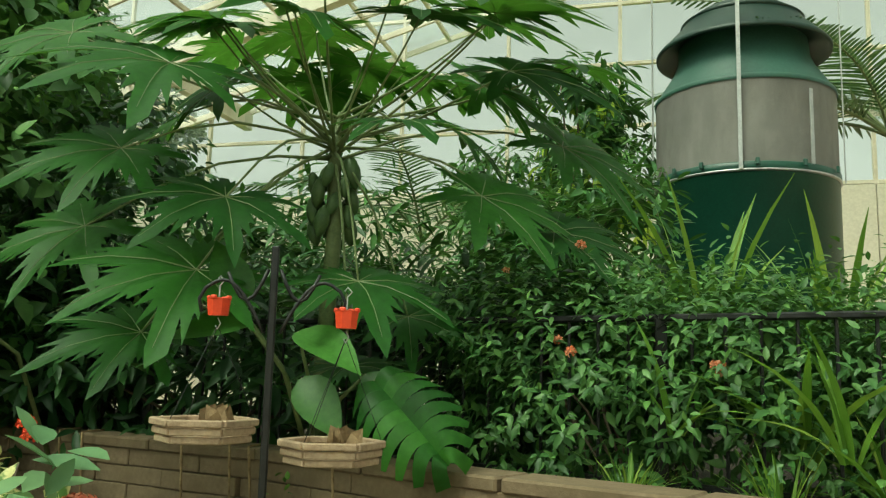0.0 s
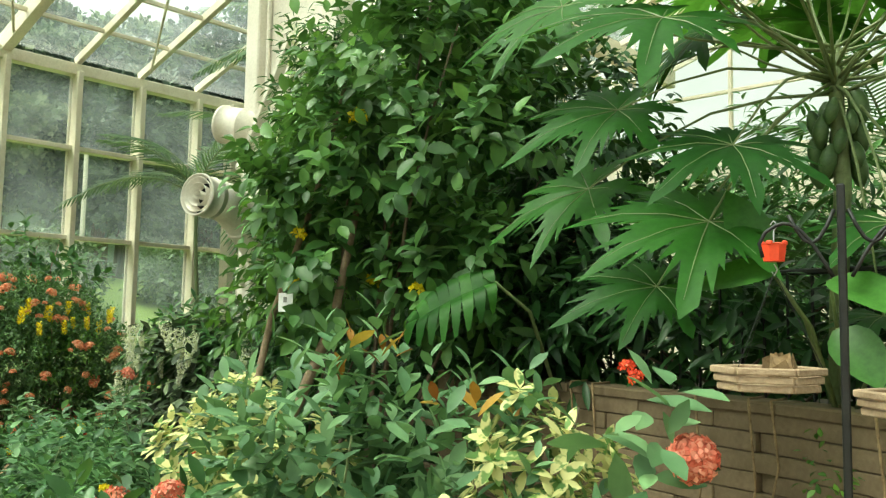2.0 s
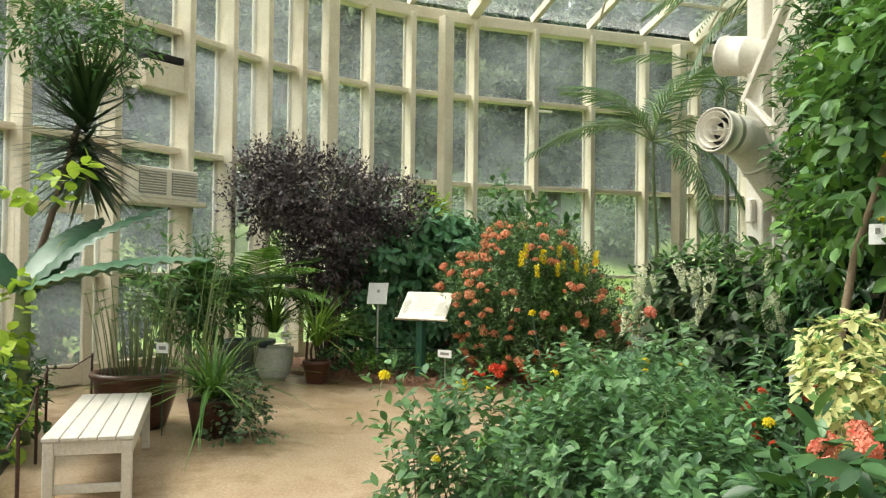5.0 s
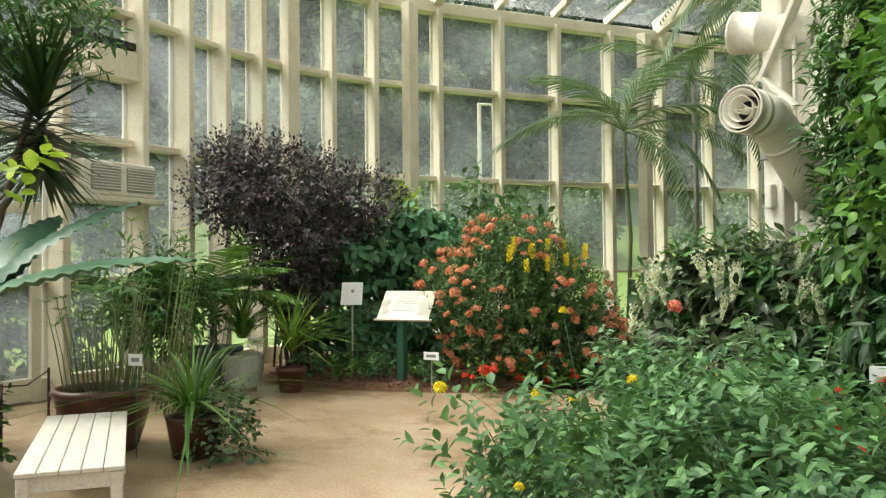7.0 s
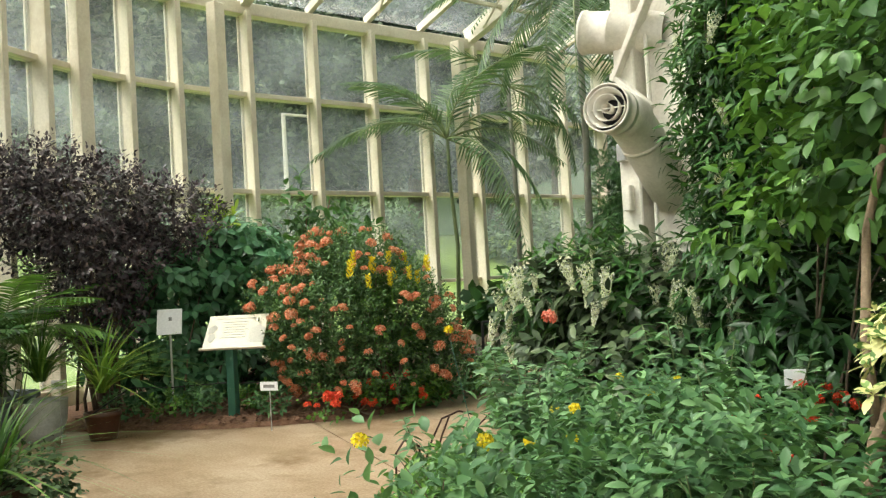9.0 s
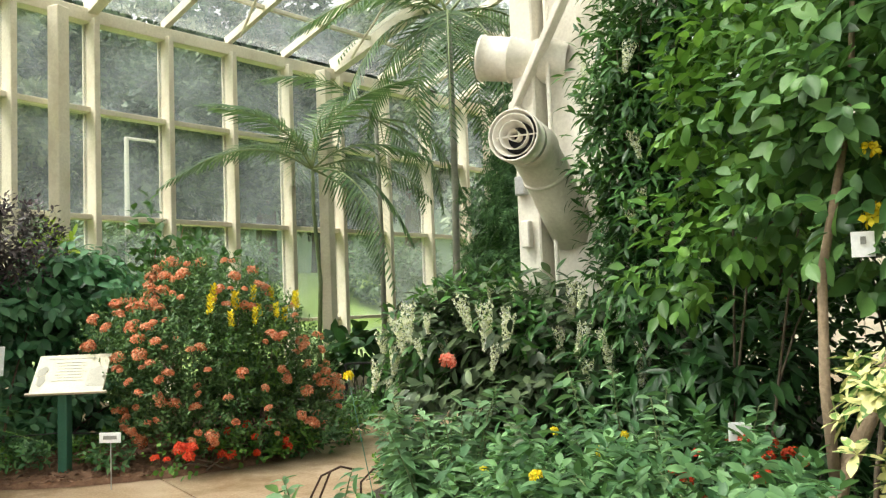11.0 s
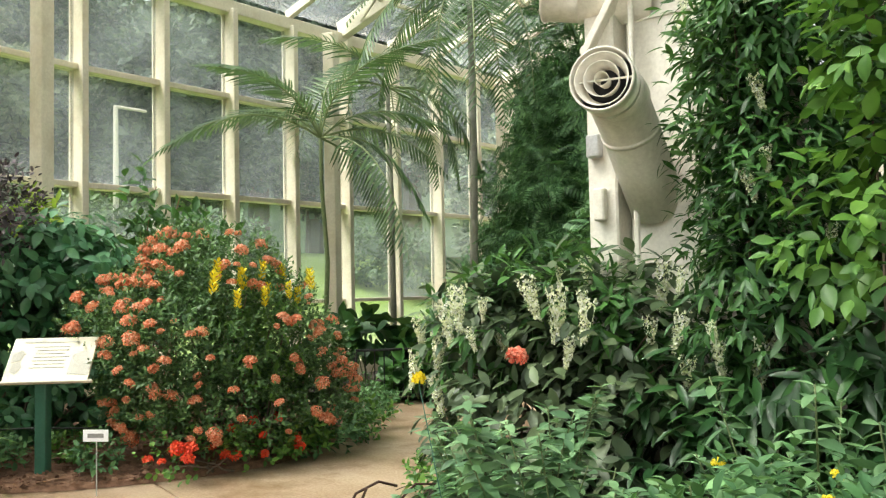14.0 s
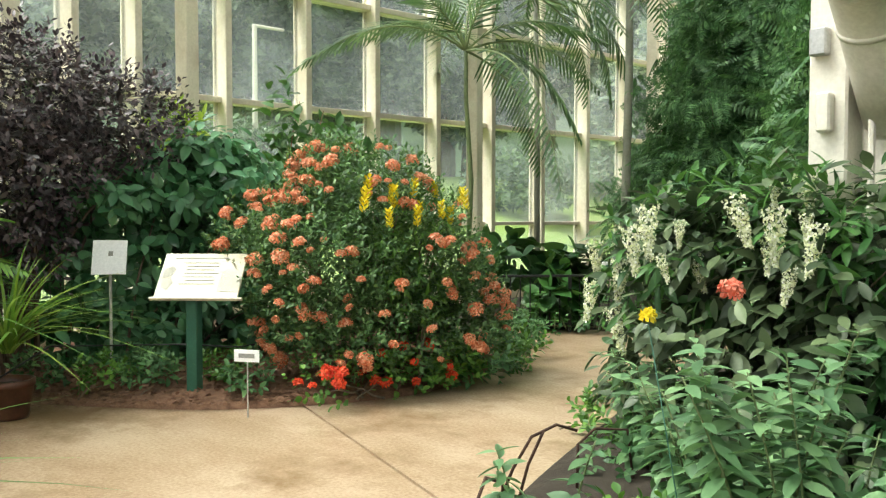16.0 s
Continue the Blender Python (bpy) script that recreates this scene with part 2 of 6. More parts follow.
F_RED = leafy("red_petal", (0.6, 0.03, 0.01), (0.72, 0.06, 0.02), (0.78, 0.1, 0.03), 0.6, 0.1)
F_YELLOW = leafy("yellow_petal", (0.78, 0.56, 0.01), (0.85, 0.68, 0.02), (0.88, 0.75, 0.05), 0.6, 0.3)
F_WHITE = leafy("cream_petal", (0.62, 0.68, 0.36), (0.84, 0.86, 0.64), (0.92, 0.92, 0.82), 0.6, 0.3)
for _m in (F_ORANGE, F_CORAL, F_RED, F_YELLOW, F_WHITE, L_RUSSET, L_PURPLE, L_BRONZE, L_FAR, L_FAR_DARK, L_FAR_PALE):
    for _n in _m.node_tree.nodes:
        if _n.bl_idname == "ShaderNodeMix" and _n.blend_type == "ADD":
            _n.inputs[0].default_value = 0.0

# ---- mesh building ----
UP = np.array([0.0, 0.0, 1.0])


class Build:
    """Gathers vertices and faces of one part."""

    def __init__(self):
        self.v, self.f = [], []

    def add(self, verts, faces):
        o = len(self.v)
        self.v.extend(tuple(map(float, p)) for p in verts)
        self.f.extend(tuple(i + o for i in q) for q in faces)
        return self

    def box(self, c, s, rz=0.0, bevel=0.0, rot=None):
        """A box with chamfered edges: centre, full sizes, turn about z in degrees."""
        b = min(bevel, min(s) * 0.45)
        h = [d / 2 for d in s]
        bm = bmesh.new()
        bmesh.ops.create_cube(bm, size=1)
        for p in bm.verts:
            p.co = Vector((p.co.x * s[0], p.co.y * s[1], p.co.z * s[2]))
        if b > 0:
            bmesh.ops.bevel(bm, geom=list(bm.edges), offset=b, segments=1, affect="EDGES")
        m = Matrix.Translation(c) @ (rot if rot is not None else Matrix.Rotation(radians(rz), 4, "Z"))
        bm.transform(m)
        bm.verts.index_update()
        self.add([p.co for p in bm.verts], [[p.index for p in q.verts] for q in bm.faces])
        bm.free()
        return self

    def tube(self, pts, radii, sides=6, cap=True):
        pts = np.asarray(pts, float)
        if np.isscalar(radii):
            radii = [radii] * len(pts)
        tang = np.gradient(pts, axis=0)
        tang /= np.linalg.norm(tang, axis=1)[:, None] + 1e-9
        ref = np.array([0.0, 0.0, 1.0]) if abs(tang[0][2]) < 0.9 else np.array([1.0, 0.0, 0.0])
        vs = []
        n = np.cross(tang[0], ref)
        n /= np.linalg.norm(n)
        for p, t, r in zip(pts, tang, radii):
            n = n - t * (n @ t)
            n /= np.linalg.norm(n) + 1e-9
            b = np.cross(t, n)
            for k in range(sides):
                a = 2 * math.pi * k / sides
                vs.append(p + r * (math.cos(a) * n + math.sin(a) * b))
        fs = []
        for i in range(len(pts) - 1):
            for k in range(sides):
                k2 = (k + 1) % sides
                fs.append((i * sides + k, i * sides + k2, (i + 1) * sides + k2, (i + 1) * sides + k))
        if cap:
            fs.append(tuple(range(sides))[::-1])
            fs.append(tuple((len(pts) - 1) * sides + k for k in range(sides)))
        return self.add(vs, fs)

    def lathe(self, profile, sides=32, centre=(0, 0, 0), squash=1.0):
        """Turn a profile of (radius, z) about z."""
        vs, fs = [], []
        for r, z in profile:
            for k in range(sides):
                a = 2 * math.pi * k / sides
                vs.append((centre[0] + r * math.cos(a), centre[1] + r * math.sin(a) * squash, centre[2] + z))
        for i in range(len(profile) - 1):
            for k in range(sides):
                k2 = (k + 1) % sides
                fs.append((i * sides + k, i * sides + k2, (i + 1) * sides + k2, (i + 1) * sides + k))
        return self.add(vs, fs)

    def prism(self, poly, z0, z1):
        n = len(poly)
        vs = [(x, y, z0) for x, y in poly] + [(x, y, z1) for x, y in poly]
        fs = [tuple(range(n))[::-1], tuple(range(n, 2 * n))] + [(i, (i + 1) % n, n + (i + 1) % n, n + i) for i in range(n)]
        return self.add(vs, fs)

    def mesh(self, name, mat, smooth=False):
        me = bpy.data.meshes.new(name)
        me.from_pydata(self.v, [], self.f)
        me.materials.append(mat)
        if smooth:
            me.polygons.foreach_set("use_smooth", [True] * len(me.polygons))
        me.update()
        return me


def thing(name, at, label, category, group="", kind=""):
    e = new(name)
    e.empty_display_size = 0.1
    e.location = at
    return tagged(e, label, category, group, kind)


def part(name, b, mat, parent=None, label="", smooth=False, at=None, kind=""):
    """One mesh object under a thing or a part; b is a Build or finished mesh data."""
    me = b.mesh(name, mat, smooth) if isinstance(b, Build) else b
    ob = new(name, me)
    if parent:
        ob.parent = parent
    if at is not None:
        ob.matrix_basis = at if isinstance(at, Matrix) else Matrix.Translation(at)
    return tagged(ob, label, kind=kind)


def structure(name, b, mat, label, category, smooth=False):
    return tagged(new(name, b.mesh(name, mat, smooth)), label, category, kind="structure")


# ---- leaves ----
def strip(widths, length=1.0, droop=0.0, fold=0.12, power=1.6):
    """A blade along +y: half widths from base to tip, folded up from the midrib, tip bent down."""
    n = len(widths)
    v, f = [], []
    for i, w in enumerate(widths):
        s = i / (n - 1)
        y, z = s * length, -droop * length * s ** power
        v += [(-w, y, z + fold * w), (0, y, z), (w, y, z + fold * w)]
    for i in range(n - 1):
        a = 3 * i
        f += [(a, a + 1, a + 4, a + 3), (a + 1, a + 2, a + 5, a + 4)]
    return np.array(v), f


OVATE = strip([0.01, 0.2, 0.27, 0.2, 0.0], 1, 0.25, 0.35)
LANCE = strip([0.01, 0.1, 0.13, 0.1, 0.0], 1, 0.3, 0.35)
BLADE = strip([0.016, 0.02, 0.02, 0.016, 0.0], 1, 0.25, 0.3)
ROUND = strip([0.03, 0.3, 0.4, 0.34, 0.02], 1, 0.12, 0.2)
ELLIPSE = strip([0.01, 0.16, 0.22, 0.18, 0.02], 1, 0.15, 0.25)
SMALL = strip([0.02, 0.27, 0.0], 1, 0.15, 0.3)
PETAL = (np.array([(0, 0, 0), (-0.33, 0.6, 0.06), (0, 1, 0.0), (0.33, 0.6, 0.06)]), [(0, 3, 2, 1)])


def pinnate(pairs=9):
    """A compound leaf along +y: pairs of narrow leaflets that shorten to the tip and hang a little."""
    v, f = [], []
    for i in range(pairs):
        s = 0.12 + 0.88 * i / pairs
        ln = 0.3 * math.sin(math.pi * (0.25 + 0.68 * s)) ** 0.7
        z = -0.22 * s ** 1.8
        for sg in (-1, 1):
            o = len(v)
            v += [(0, s, z), (sg * ln * 0.5, s + 0.07, z - 0.03), (sg * ln, s + 0.05, z - 0.1), (sg * ln * 0.5, s - 0.01, z - 0.03)]
            f.append((o, o + 1, o + 2, o + 3) if sg < 0 else (o + 3, o + 2, o + 1, o))
    return np.array(v), f


PINNATE = pinnate()


def unit(a):
    return a / (np.linalg.norm(a, axis=-1, keepdims=True) + 1e-9)


def scatter(template, P, D, N, S):
    """Mesh arrays of many copies of a blade: place, pointing way, upper side, size."""
    tv, tf = template
    D = unit(np.asarray(D, float))
    X = unit(np.cross(D, np.asarray(N, float)))
    Z = np.cross(X, D)
    P, S = np.asarray(P, float), np.asarray(S, float)
    if S.ndim == 1:
        S = np.stack([S, S, S], 1)
    V = (P[:, None, :] + tv[None, :, 0:1] * S[:, None, 0:1] * X[:, None, :] + tv[None, :, 1:2] * S[:, None, 1:2] * D[:, None, :]
         + tv[None, :, 2:3] * S[:, None, 2:3] * Z[:, None, :])
    return V, tf


def cloud(name, sets, mat, smooth=True):
    """One mesh from several scatters."""
    verts, loops, starts, count, o = [], [], [], 0, 0
    sizes = []
    for V, tf in sets:
        n, k, _ = V.shape
        verts.append(V.reshape(-1, 3))
        off = (np.arange(n) * k + o)[:, None]
        for q in tf:
            loops.append(("q", (off + np.array(q)[None, :])))
        o += n * k
    if not verts:
        verts = [np.zeros((1, 3))]
    vv = np.concatenate(verts)
    me = bpy.data.meshes.new(name)
    me.vertices.add(len(vv))
    me.vertices.foreach_set("co", vv.astype(np.float32).ravel())
    flat = np.concatenate([a.ravel() for _, a in loops]).astype(np.int32)
    tot = np.concatenate([np.full(a.shape[0], a.shape[1]) for _, a in loops]).astype(np.int32)
    st = np.concatenate([[0], np.cumsum(tot)[:-1]]).astype(np.int32)
    me.loops.add(len(flat))
    me.loops.foreach_set("vertex_index", flat)
    me.polygons.add(len(tot))
    me.polygons.foreach_set("loop_start", st)
    me.polygons.foreach_set("loop_total", tot)
    me.polygons.foreach_set("use_smooth", np.full(len(tot), smooth))
    me.materials.append(mat)
    me.update(calc_edges=True)
    return me


def in_blobs(rng, blobs, n, shell=0.45):
    """Points and outward ways in a union of ellipsoids (cx, cy, cz, rx, ry, rz), nearer the skin than the middle."""
    bl = np.array(blobs, float)
    wgt = (bl[:, 3] * bl[:, 4] * bl[:, 5]) ** (2 / 3)
    idx = rng.choice(len(bl), n, p=wgt / wgt.sum())
    o = unit(rng.normal(size=(n, 3)))
    r = shell + (1.06 - shell) * rng.random(n) ** 0.6
    b = bl[idx]
    return b[:, :3] + o * b[:, 3:] * r[:, None], unit(o / b[:, 3:] * b[:, 3:].mean(1, keepdims=True))


def sprigs(rng, P, O, per, spacing, leaf, angle=50, droop=0.3, lift=0.6, jitter=0.35, whorl=1):
    """Leaves set round short twigs that grow outward and up from the points P."""
    n = len(P)
    d = unit(O * 0.8 + UP * lift + rng.normal(size=(n, 3)) * jitter)
    a = unit(np.cross(d, UP + rng.normal(size=(n, 3)) * 0.2))
    b = np.cross(d, a)
    ph = rng.random(n) * 6.28
    Ps, Ds, Ns, Ss = [], [], [], []
    for k in range(per):
        th = ph + (k // whorl) * 2.4 + (k % whorl) * 2 * math.pi / whorl
        s = (k // whorl) * spacing
        out = a * np.cos(th)[:, None] + b * np.sin(th)[:, None]
        ang = radians(angle) * (1.15 - 0.6 * k / max(1, per - 1))
        dd = d * math.cos(ang) + out * math.sin(ang) - UP * droop * (0.6 + 0.8 * rng.random((n, 1)))
        Ps.append(P + d * s)
        Ds.append(dd)
        Ns.append(d + UP * 0.6 + rng.normal(size=(n, 3)) * 0.25)
        Ss.append(leaf * (0.65 + 0.55 * rng.random(n)) * (1.0 - 0.35 * k / per))
    return np.concatenate(Ps), np.concatenate(Ds), np.concatenate(Ns), np.concatenate(Ss)


def foliage(name, seed, blobs, count, mat, template=OVATE, per=6, spacing=0.03, leaf=0.09, shell=0.45, **kw):
    rng = np.random.default_rng(seed)
    P, O = in_blobs(rng, blobs, count, shell)
    keep = P[:, 2] > 0.02
    P, O = P[keep], O[keep]
    return cloud(name, [scatter(template, *sprigs(rng, P, O, per, spacing, leaf, **kw))], mat)


def stems(seed, tips, base_r=0.015, spread=0.15, sides=5, root=(0, 0, 0)):
    """Bent stems from the root to each tip, forking low: one build each."""
    rng = np.random.default_rng(seed)
    made = []
    for t in tips:
        t = np.array(t, float)
        r0 = np.array(root, float) + np.array([rng.normal() * spread, rng.normal() * spread, 0])
        k = np.linspace(0, 1, 6)[:, None]
        mid = r0 + (t - r0) * np.array([0.25, 0.25, 0.65])
        pts = (1 - k) ** 2 * r0 + 2 * k * (1 - k) * mid + k ** 2 * t + rng.normal(size=(6, 3)) * 0.012
        pts[0] = r0
        made.append(Build().tube(pts, np.linspace(base_r, base_r * 0.35, 6), sides))
    return made


def blob_tips(seed, blobs, n):
    rng = np.random.default_rng(seed)
    P, _ = in_blobs(rng, blobs, n, 0.2)
    return [p for p in P if p[2] > 0.05]


def flower_ball(seed, n, radius, petal, flat=0.8, up_only=True):
    """A head of many four-petalled florets."""
    rng = np.random.default_rng(seed)
    i = np.arange(n) + 0.5
    zz = 1 - (1.15 if up_only else 2.0) * i / n
    th = i * 2.39996
    rr = np.sqrt(np.maximum(0, 1 - zz ** 2))
    o = np.stack([rr * np.cos(th), rr * np.sin(th), zz], 1)
    P = o * radius * (0.8 + 0.35 * rng.random((n, 1)))
    P[:, 2] *= flat
    a = unit(np.cross(o, rng.normal(size=(n, 3))))
    b = np.cross(o, a)
    sets = []
    for k in range(4):
        d = a * math.cos(k * math.pi / 2) + b * math.sin(k * math.pi / 2) + o * 0.25
        sets.append(scatter(PETAL, P, d, o, petal * (0.8 + 0.4 * rng.random(n))))
    return sets

# ---- structure ----
FLOOR_Z = 0.0
EAVE_Z, RAIL_LOW, RAIL_MID, RAIL_BASE = 5.75, 2.88, 4.42, 1.28
# glass wall in plan, from the service side round the bend and along the far side
WALL = [(-10.2, -6.9), (-10.8, -6.05), (-11.45, -5.2), (-12.08, -4.3), (-12.74, -3.45), (-13.27, -2.86), (-13.79, -2.3), (-14.2, -1.7),
        (-14.52, -1.12), (-14.79, -0.41), (-14.98, 0.38), (-15.12, 1.6), (-15.14, 2.8), (-15.14, 3.96), (-15.14, 5.12), (-15.14, 6.3),
        (-15.14, 7.5), (-15.14, 8.7), (-15.14, 9.9), (-15.14, 11.1), (-15.14, 12.3), (-15.14, 13.5)]


def beam(b, p, q, w, h, bevel=0.006):
    """A straight bar of width w and height h from p to q."""
    p, q = Vector(p), Vector(q)
    d = q - p
    rot = d.to_track_quat("Y", "Z").to_matrix().to_4x4()
    return b.box((p + q) / 2, (w, d.length, h), rot=rot, bevel=bevel)


# ground outside and floor inside
def ground_z(x):
    """Level round the house, then a grassy bank up to the trees in the west."""
    q = min(1.0, max(0.0, (-17.0 - x) / 15.0))
    return -0.12 + 3.2 * q * q * (3 - 2 * q)


g = Build()
GX = [-400, -150, -70, -45] + list(range(-34, -15)) + [0, 60, 400]
GY = [-400, -60, -20, 0, 20, 60, 400]
g.add([(x, y, ground_z(x)) for y in GY for x in GX], [(j * len(GX) + i, j * len(GX) + i + 1, (j + 1) * len(GX) + i + 1, (j + 1) * len(GX) + i) for j in range(len(GY) - 1) for i in range(len(GX) - 1)])
structure("ground", g, LAWN, "mown green lawn outside the glass house", "ground")
structure("floor_base", Build().box((0.5, 0, -0.07), (32.5, 28, 0.06)), SOIL, "dark joint bed under the concrete floor", "floor")
jx, jy = (-12.0, 0.32), (14.0, -6.55)
nx, ny = 0.0025, 0.0095
fl = Build().prism([(-15.6, -14), (16, -14), (16, jy[1] - ny), (jy[0] - nx, jy[1] - ny), (jx[0] - nx, jx[1] - ny), (-15.6, jx[1] + 0.95 - ny)], -0.04, 0.0)
fl.prism([(-15.6, jx[1] + 0.95 + ny), (jx[0] + nx, jx[1] + ny), (jy[0] + nx, jy[1] + ny), (16, jy[1] + ny), (16, 14), (-15.6, 14)], -0.04, 0.0)
structure("floor", fl, CONCRETE, "tan stained concrete floor with a sawn joint", "floor")


def smooth_ring(pts, times=2):
    for _ in range(times):
        out = []
        for i, p in enumerate(pts):
            q = pts[(i + 1) % len(pts)]
            out += [(0.75 * p[0] + 0.25 * q[0], 0.75 * p[1] + 0.25 * q[1]), (0.25 * p[0] + 0.75 * q[0], 0.25 * p[1] + 0.75 * q[1])]
        pts = out
    return pts


def bed(name, outline, mat, label, height, seed):
    """A mounded planting bed with an uneven surface."""
    ring = smooth_ring(outline)
    n = len(ring)
    cx, cy = sum(p[0] for p in ring) / n, sum(p[1] for p in ring) / n
    b = Build()
    vs, fs = [(cx, cy, height * 1.4)], []
    levels = [0.0, 0.03, 0.1, 0.25, 0.5, 0.75]
    for k, s in enumerate(levels):
        for i, (x, y) in enumerate(ring):
            px, py = x + (cx - x) * s, y + (cy - y) * s
            z = 0.003 if k == 0 else height * (0.45 + 0.9 * min(1, s * 4)) + 0.02 * noise.noise((px * 6, py * 6, seed))
            vs.append((px, py, z))
    for k in range(len(levels) - 1):
        for i in range(n):
            j = (i + 1) % n
            fs.append((1 + k * n + i, 1 + k * n + j, 1 + (k + 1) * n + j, 1 + (k + 1) * n + i))
    fs += [(1 + 5 * n + i, 1 + 5 * n + (i + 1) % n, 0) for i in range(n)]
    b.add(vs, fs)
    return structure(name, b, mat, label, "planting bed")


bed("bed_sign", [(-12.1, -1.95), (-11.6, -1.5), (-11.2, -1.2), (-10.75, -0.8), (-10.4, -0.3), (-10.1, 0.5), (-10.15, 1.3), (-10.75, 2.3), (-11.6, 3.2),
                 (-12.4, 3.5), (-15.0, 3.9), (-15.0, 0.6), (-14.3, -1.3), (-13.4, -2.4)], MULCH, "red-brown bark mulch bed beside the concrete path", 0.08, 3)
bed("bed_pillar", [(-5.2, -2.75), (-6.1, -2.1), (-7.3, -1.25), (-7.75, -0.7), (-8.1, 0.0), (-8.6, 1.2), (-9.4, 3.2), (-9.9, 5.6), (-9.6, 8), (-4.0, 8), (-4.2, 2), (-4.0, 0.3), (-0.8, -0.75),
                   (0.9, -1.3), (0.9, -2.0), (-0.9, -2.4), (-3.2, -2.75), (-4.4, -2.95)], SOIL, "dark soil bed under the shrubs", 0.05, 5)
bed("bed_palms", [(-12.6, 3.75), (-11.8, 4.6), (-11.0, 5.55), (-10.4, 6.5), (-10.2, 9), (-12, 12), (-15, 12), (-15.0, 4.1)], SOIL, "dark soil bed behind the iron fence", 0.07, 7)
bed("bed_bench", [(-3.6, -5.0), (-6.3, -4.75), (-9.0, -4.7), (-10.4, -4.9), (-10.6, -6.2), (-7, -7.5), (-3.6, -7)], SOIL, "dark soil bed behind the bench", 0.06, 9)

# retaining wall and raised bed
RWALL = [(-4.3, 0.62), (-3.5, 0.43), (-1.9, 0.03), (-0.9, -0.42), (0.6, -0.98), (2.6, -1.5)]
WTOP = 1.17
rb = Build().prism([(x + 0.03, y + 0.08) for x, y in RWALL] + [(3, 3), (3, 7), (-3.6, 7), (-3.9, 3)], 0.0, WTOP - 0.07)
structure("raised_bed", rb, SOIL, "dark soil of the raised bed behind the block wall", "planting bed")
rng0 = random.Random(4)
wall_ob = structure("wall_retaining", Build().prism(
    [(x, y + 0.02) for x, y in RWALL] + [(x + 0.04, y + 0.16) for x, y in RWALL[::-1]], 0.0, WTOP - 0.012), BLOCK,
    "tan landscape block retaining wall with recessed joints", "wall")


def along(poly, s):
    for (x0, y0), (x1, y1) in zip(poly, poly[1:]):
        d = math.hypot(x1 - x0, y1 - y0)
        if s <= d:
            return x0 + (x1 - x0) * s / d, y0 + (y1 - y0) * s / d, math.degrees(math.atan2(y1 - y0, x1 - x0))
        s -= d
    return x1, y1, math.degrees(math.atan2(y1 - y0, x1 - x0))


# frame of the glass wall
def frame_bar(name, p, q, w, h, mat=CREAM, label="", parent=None):
    return part(name, beam(Build(), p, q, w, h), mat, parent, label)


glass_wall = thing("window_wall", (0, 0, 0), "cream-painted glazed wall of tall panes in a gentle bend", "window wall", kind="structure")
for i, (x, y) in enumerate(WALL):
    a, c = WALL[max(0, i - 1)], WALL[min(len(WALL) - 1, i + 1)]
    ang = math.degrees(math.atan2(c[1] - a[1], c[0] - a[0]))
    deep, wide = (0.32, 0.1) if i < 8 else (0.28, 0.09)
    nx_, ny_ = (c[1] - a[1]), -(c[0] - a[0])
    ln_ = math.hypot(nx_, ny_)
    sh = deep / 2 - 0.07
    part("mullion", Build().box((x + nx_ / ln_ * sh, y + ny_ / ln_ * sh, (EAVE_Z + 0.1) / 2), (wide, deep, EAVE_Z - 0.1), ang, 0.008), CREAM, glass_wall)
    part("glazing_bar", Build().box((x + nx_ / ln_ * -0.05, y + ny_ / ln_ * -0.05, (EAVE_Z + 0.1) / 2), (wide + 0.07, 0.03, EAVE_Z - 0.12), ang, 0.004), CREAM, glass_wall)
for (x0, y0), (x1, y1) in zip(WALL, WALL[1:]):
    ang = math.degrees(math.atan2(y1 - y0, x1 - x0))
    ln = math.hypot(x1 - x0, y1 - y0)
    cx, cy = (x0 + x1) / 2, (y0 + y1) / 2
    for z, hh, dd in ((0.12, 0.24, 0.15), (RAIL_BASE, 0.06, 0.13), (RAIL_LOW, 0.075, 0.2), (RAIL_MID, 0.08, 0.2)):
        part("rail", Build().box((cx, cy, z), (ln - 0.09, dd, hh), ang, 0.006), CREAM, glass_wall)
    part("eave_beam", Build().box((cx, cy, EAVE_Z + 0.05), (ln + 0.02, 0.22, 0.2), ang, 0.01), CREAM, glass_wall)
    zs = [0.24, RAIL_BASE, RAIL_LOW, RAIL_MID, EAVE_Z - 0.05]
    for z0, z1 in zip(zs, zs[1:]):
        gp = part("pane", Build().box((cx, cy, (z0 + z1) / 2), (ln - 0.1, 0.008, z1 - z0 - 0.05), ang), GLASS, glass_wall)
        gp.visible_shadow = False

# free-standing columns just inside the glass
for (cx, cy) in ((-14.27, -1.12), (-14.72, 0.97), (-14.75, 5.7), (-14.75, 10.4)):
    col = thing("column", (cx, cy, 0), "cream steel column inside the glazed wall", "column", "eave columns", "structure")
    part("shaft", Build().box((0, 0, 2.85), (0.2, 0.2, 5.7), 20, 0.012), CREAM, col)
    part("base_plate", Build().box((0, 0, 0.015), (0.3, 0.3, 0.03), 20, 0.004), CREAM, col)

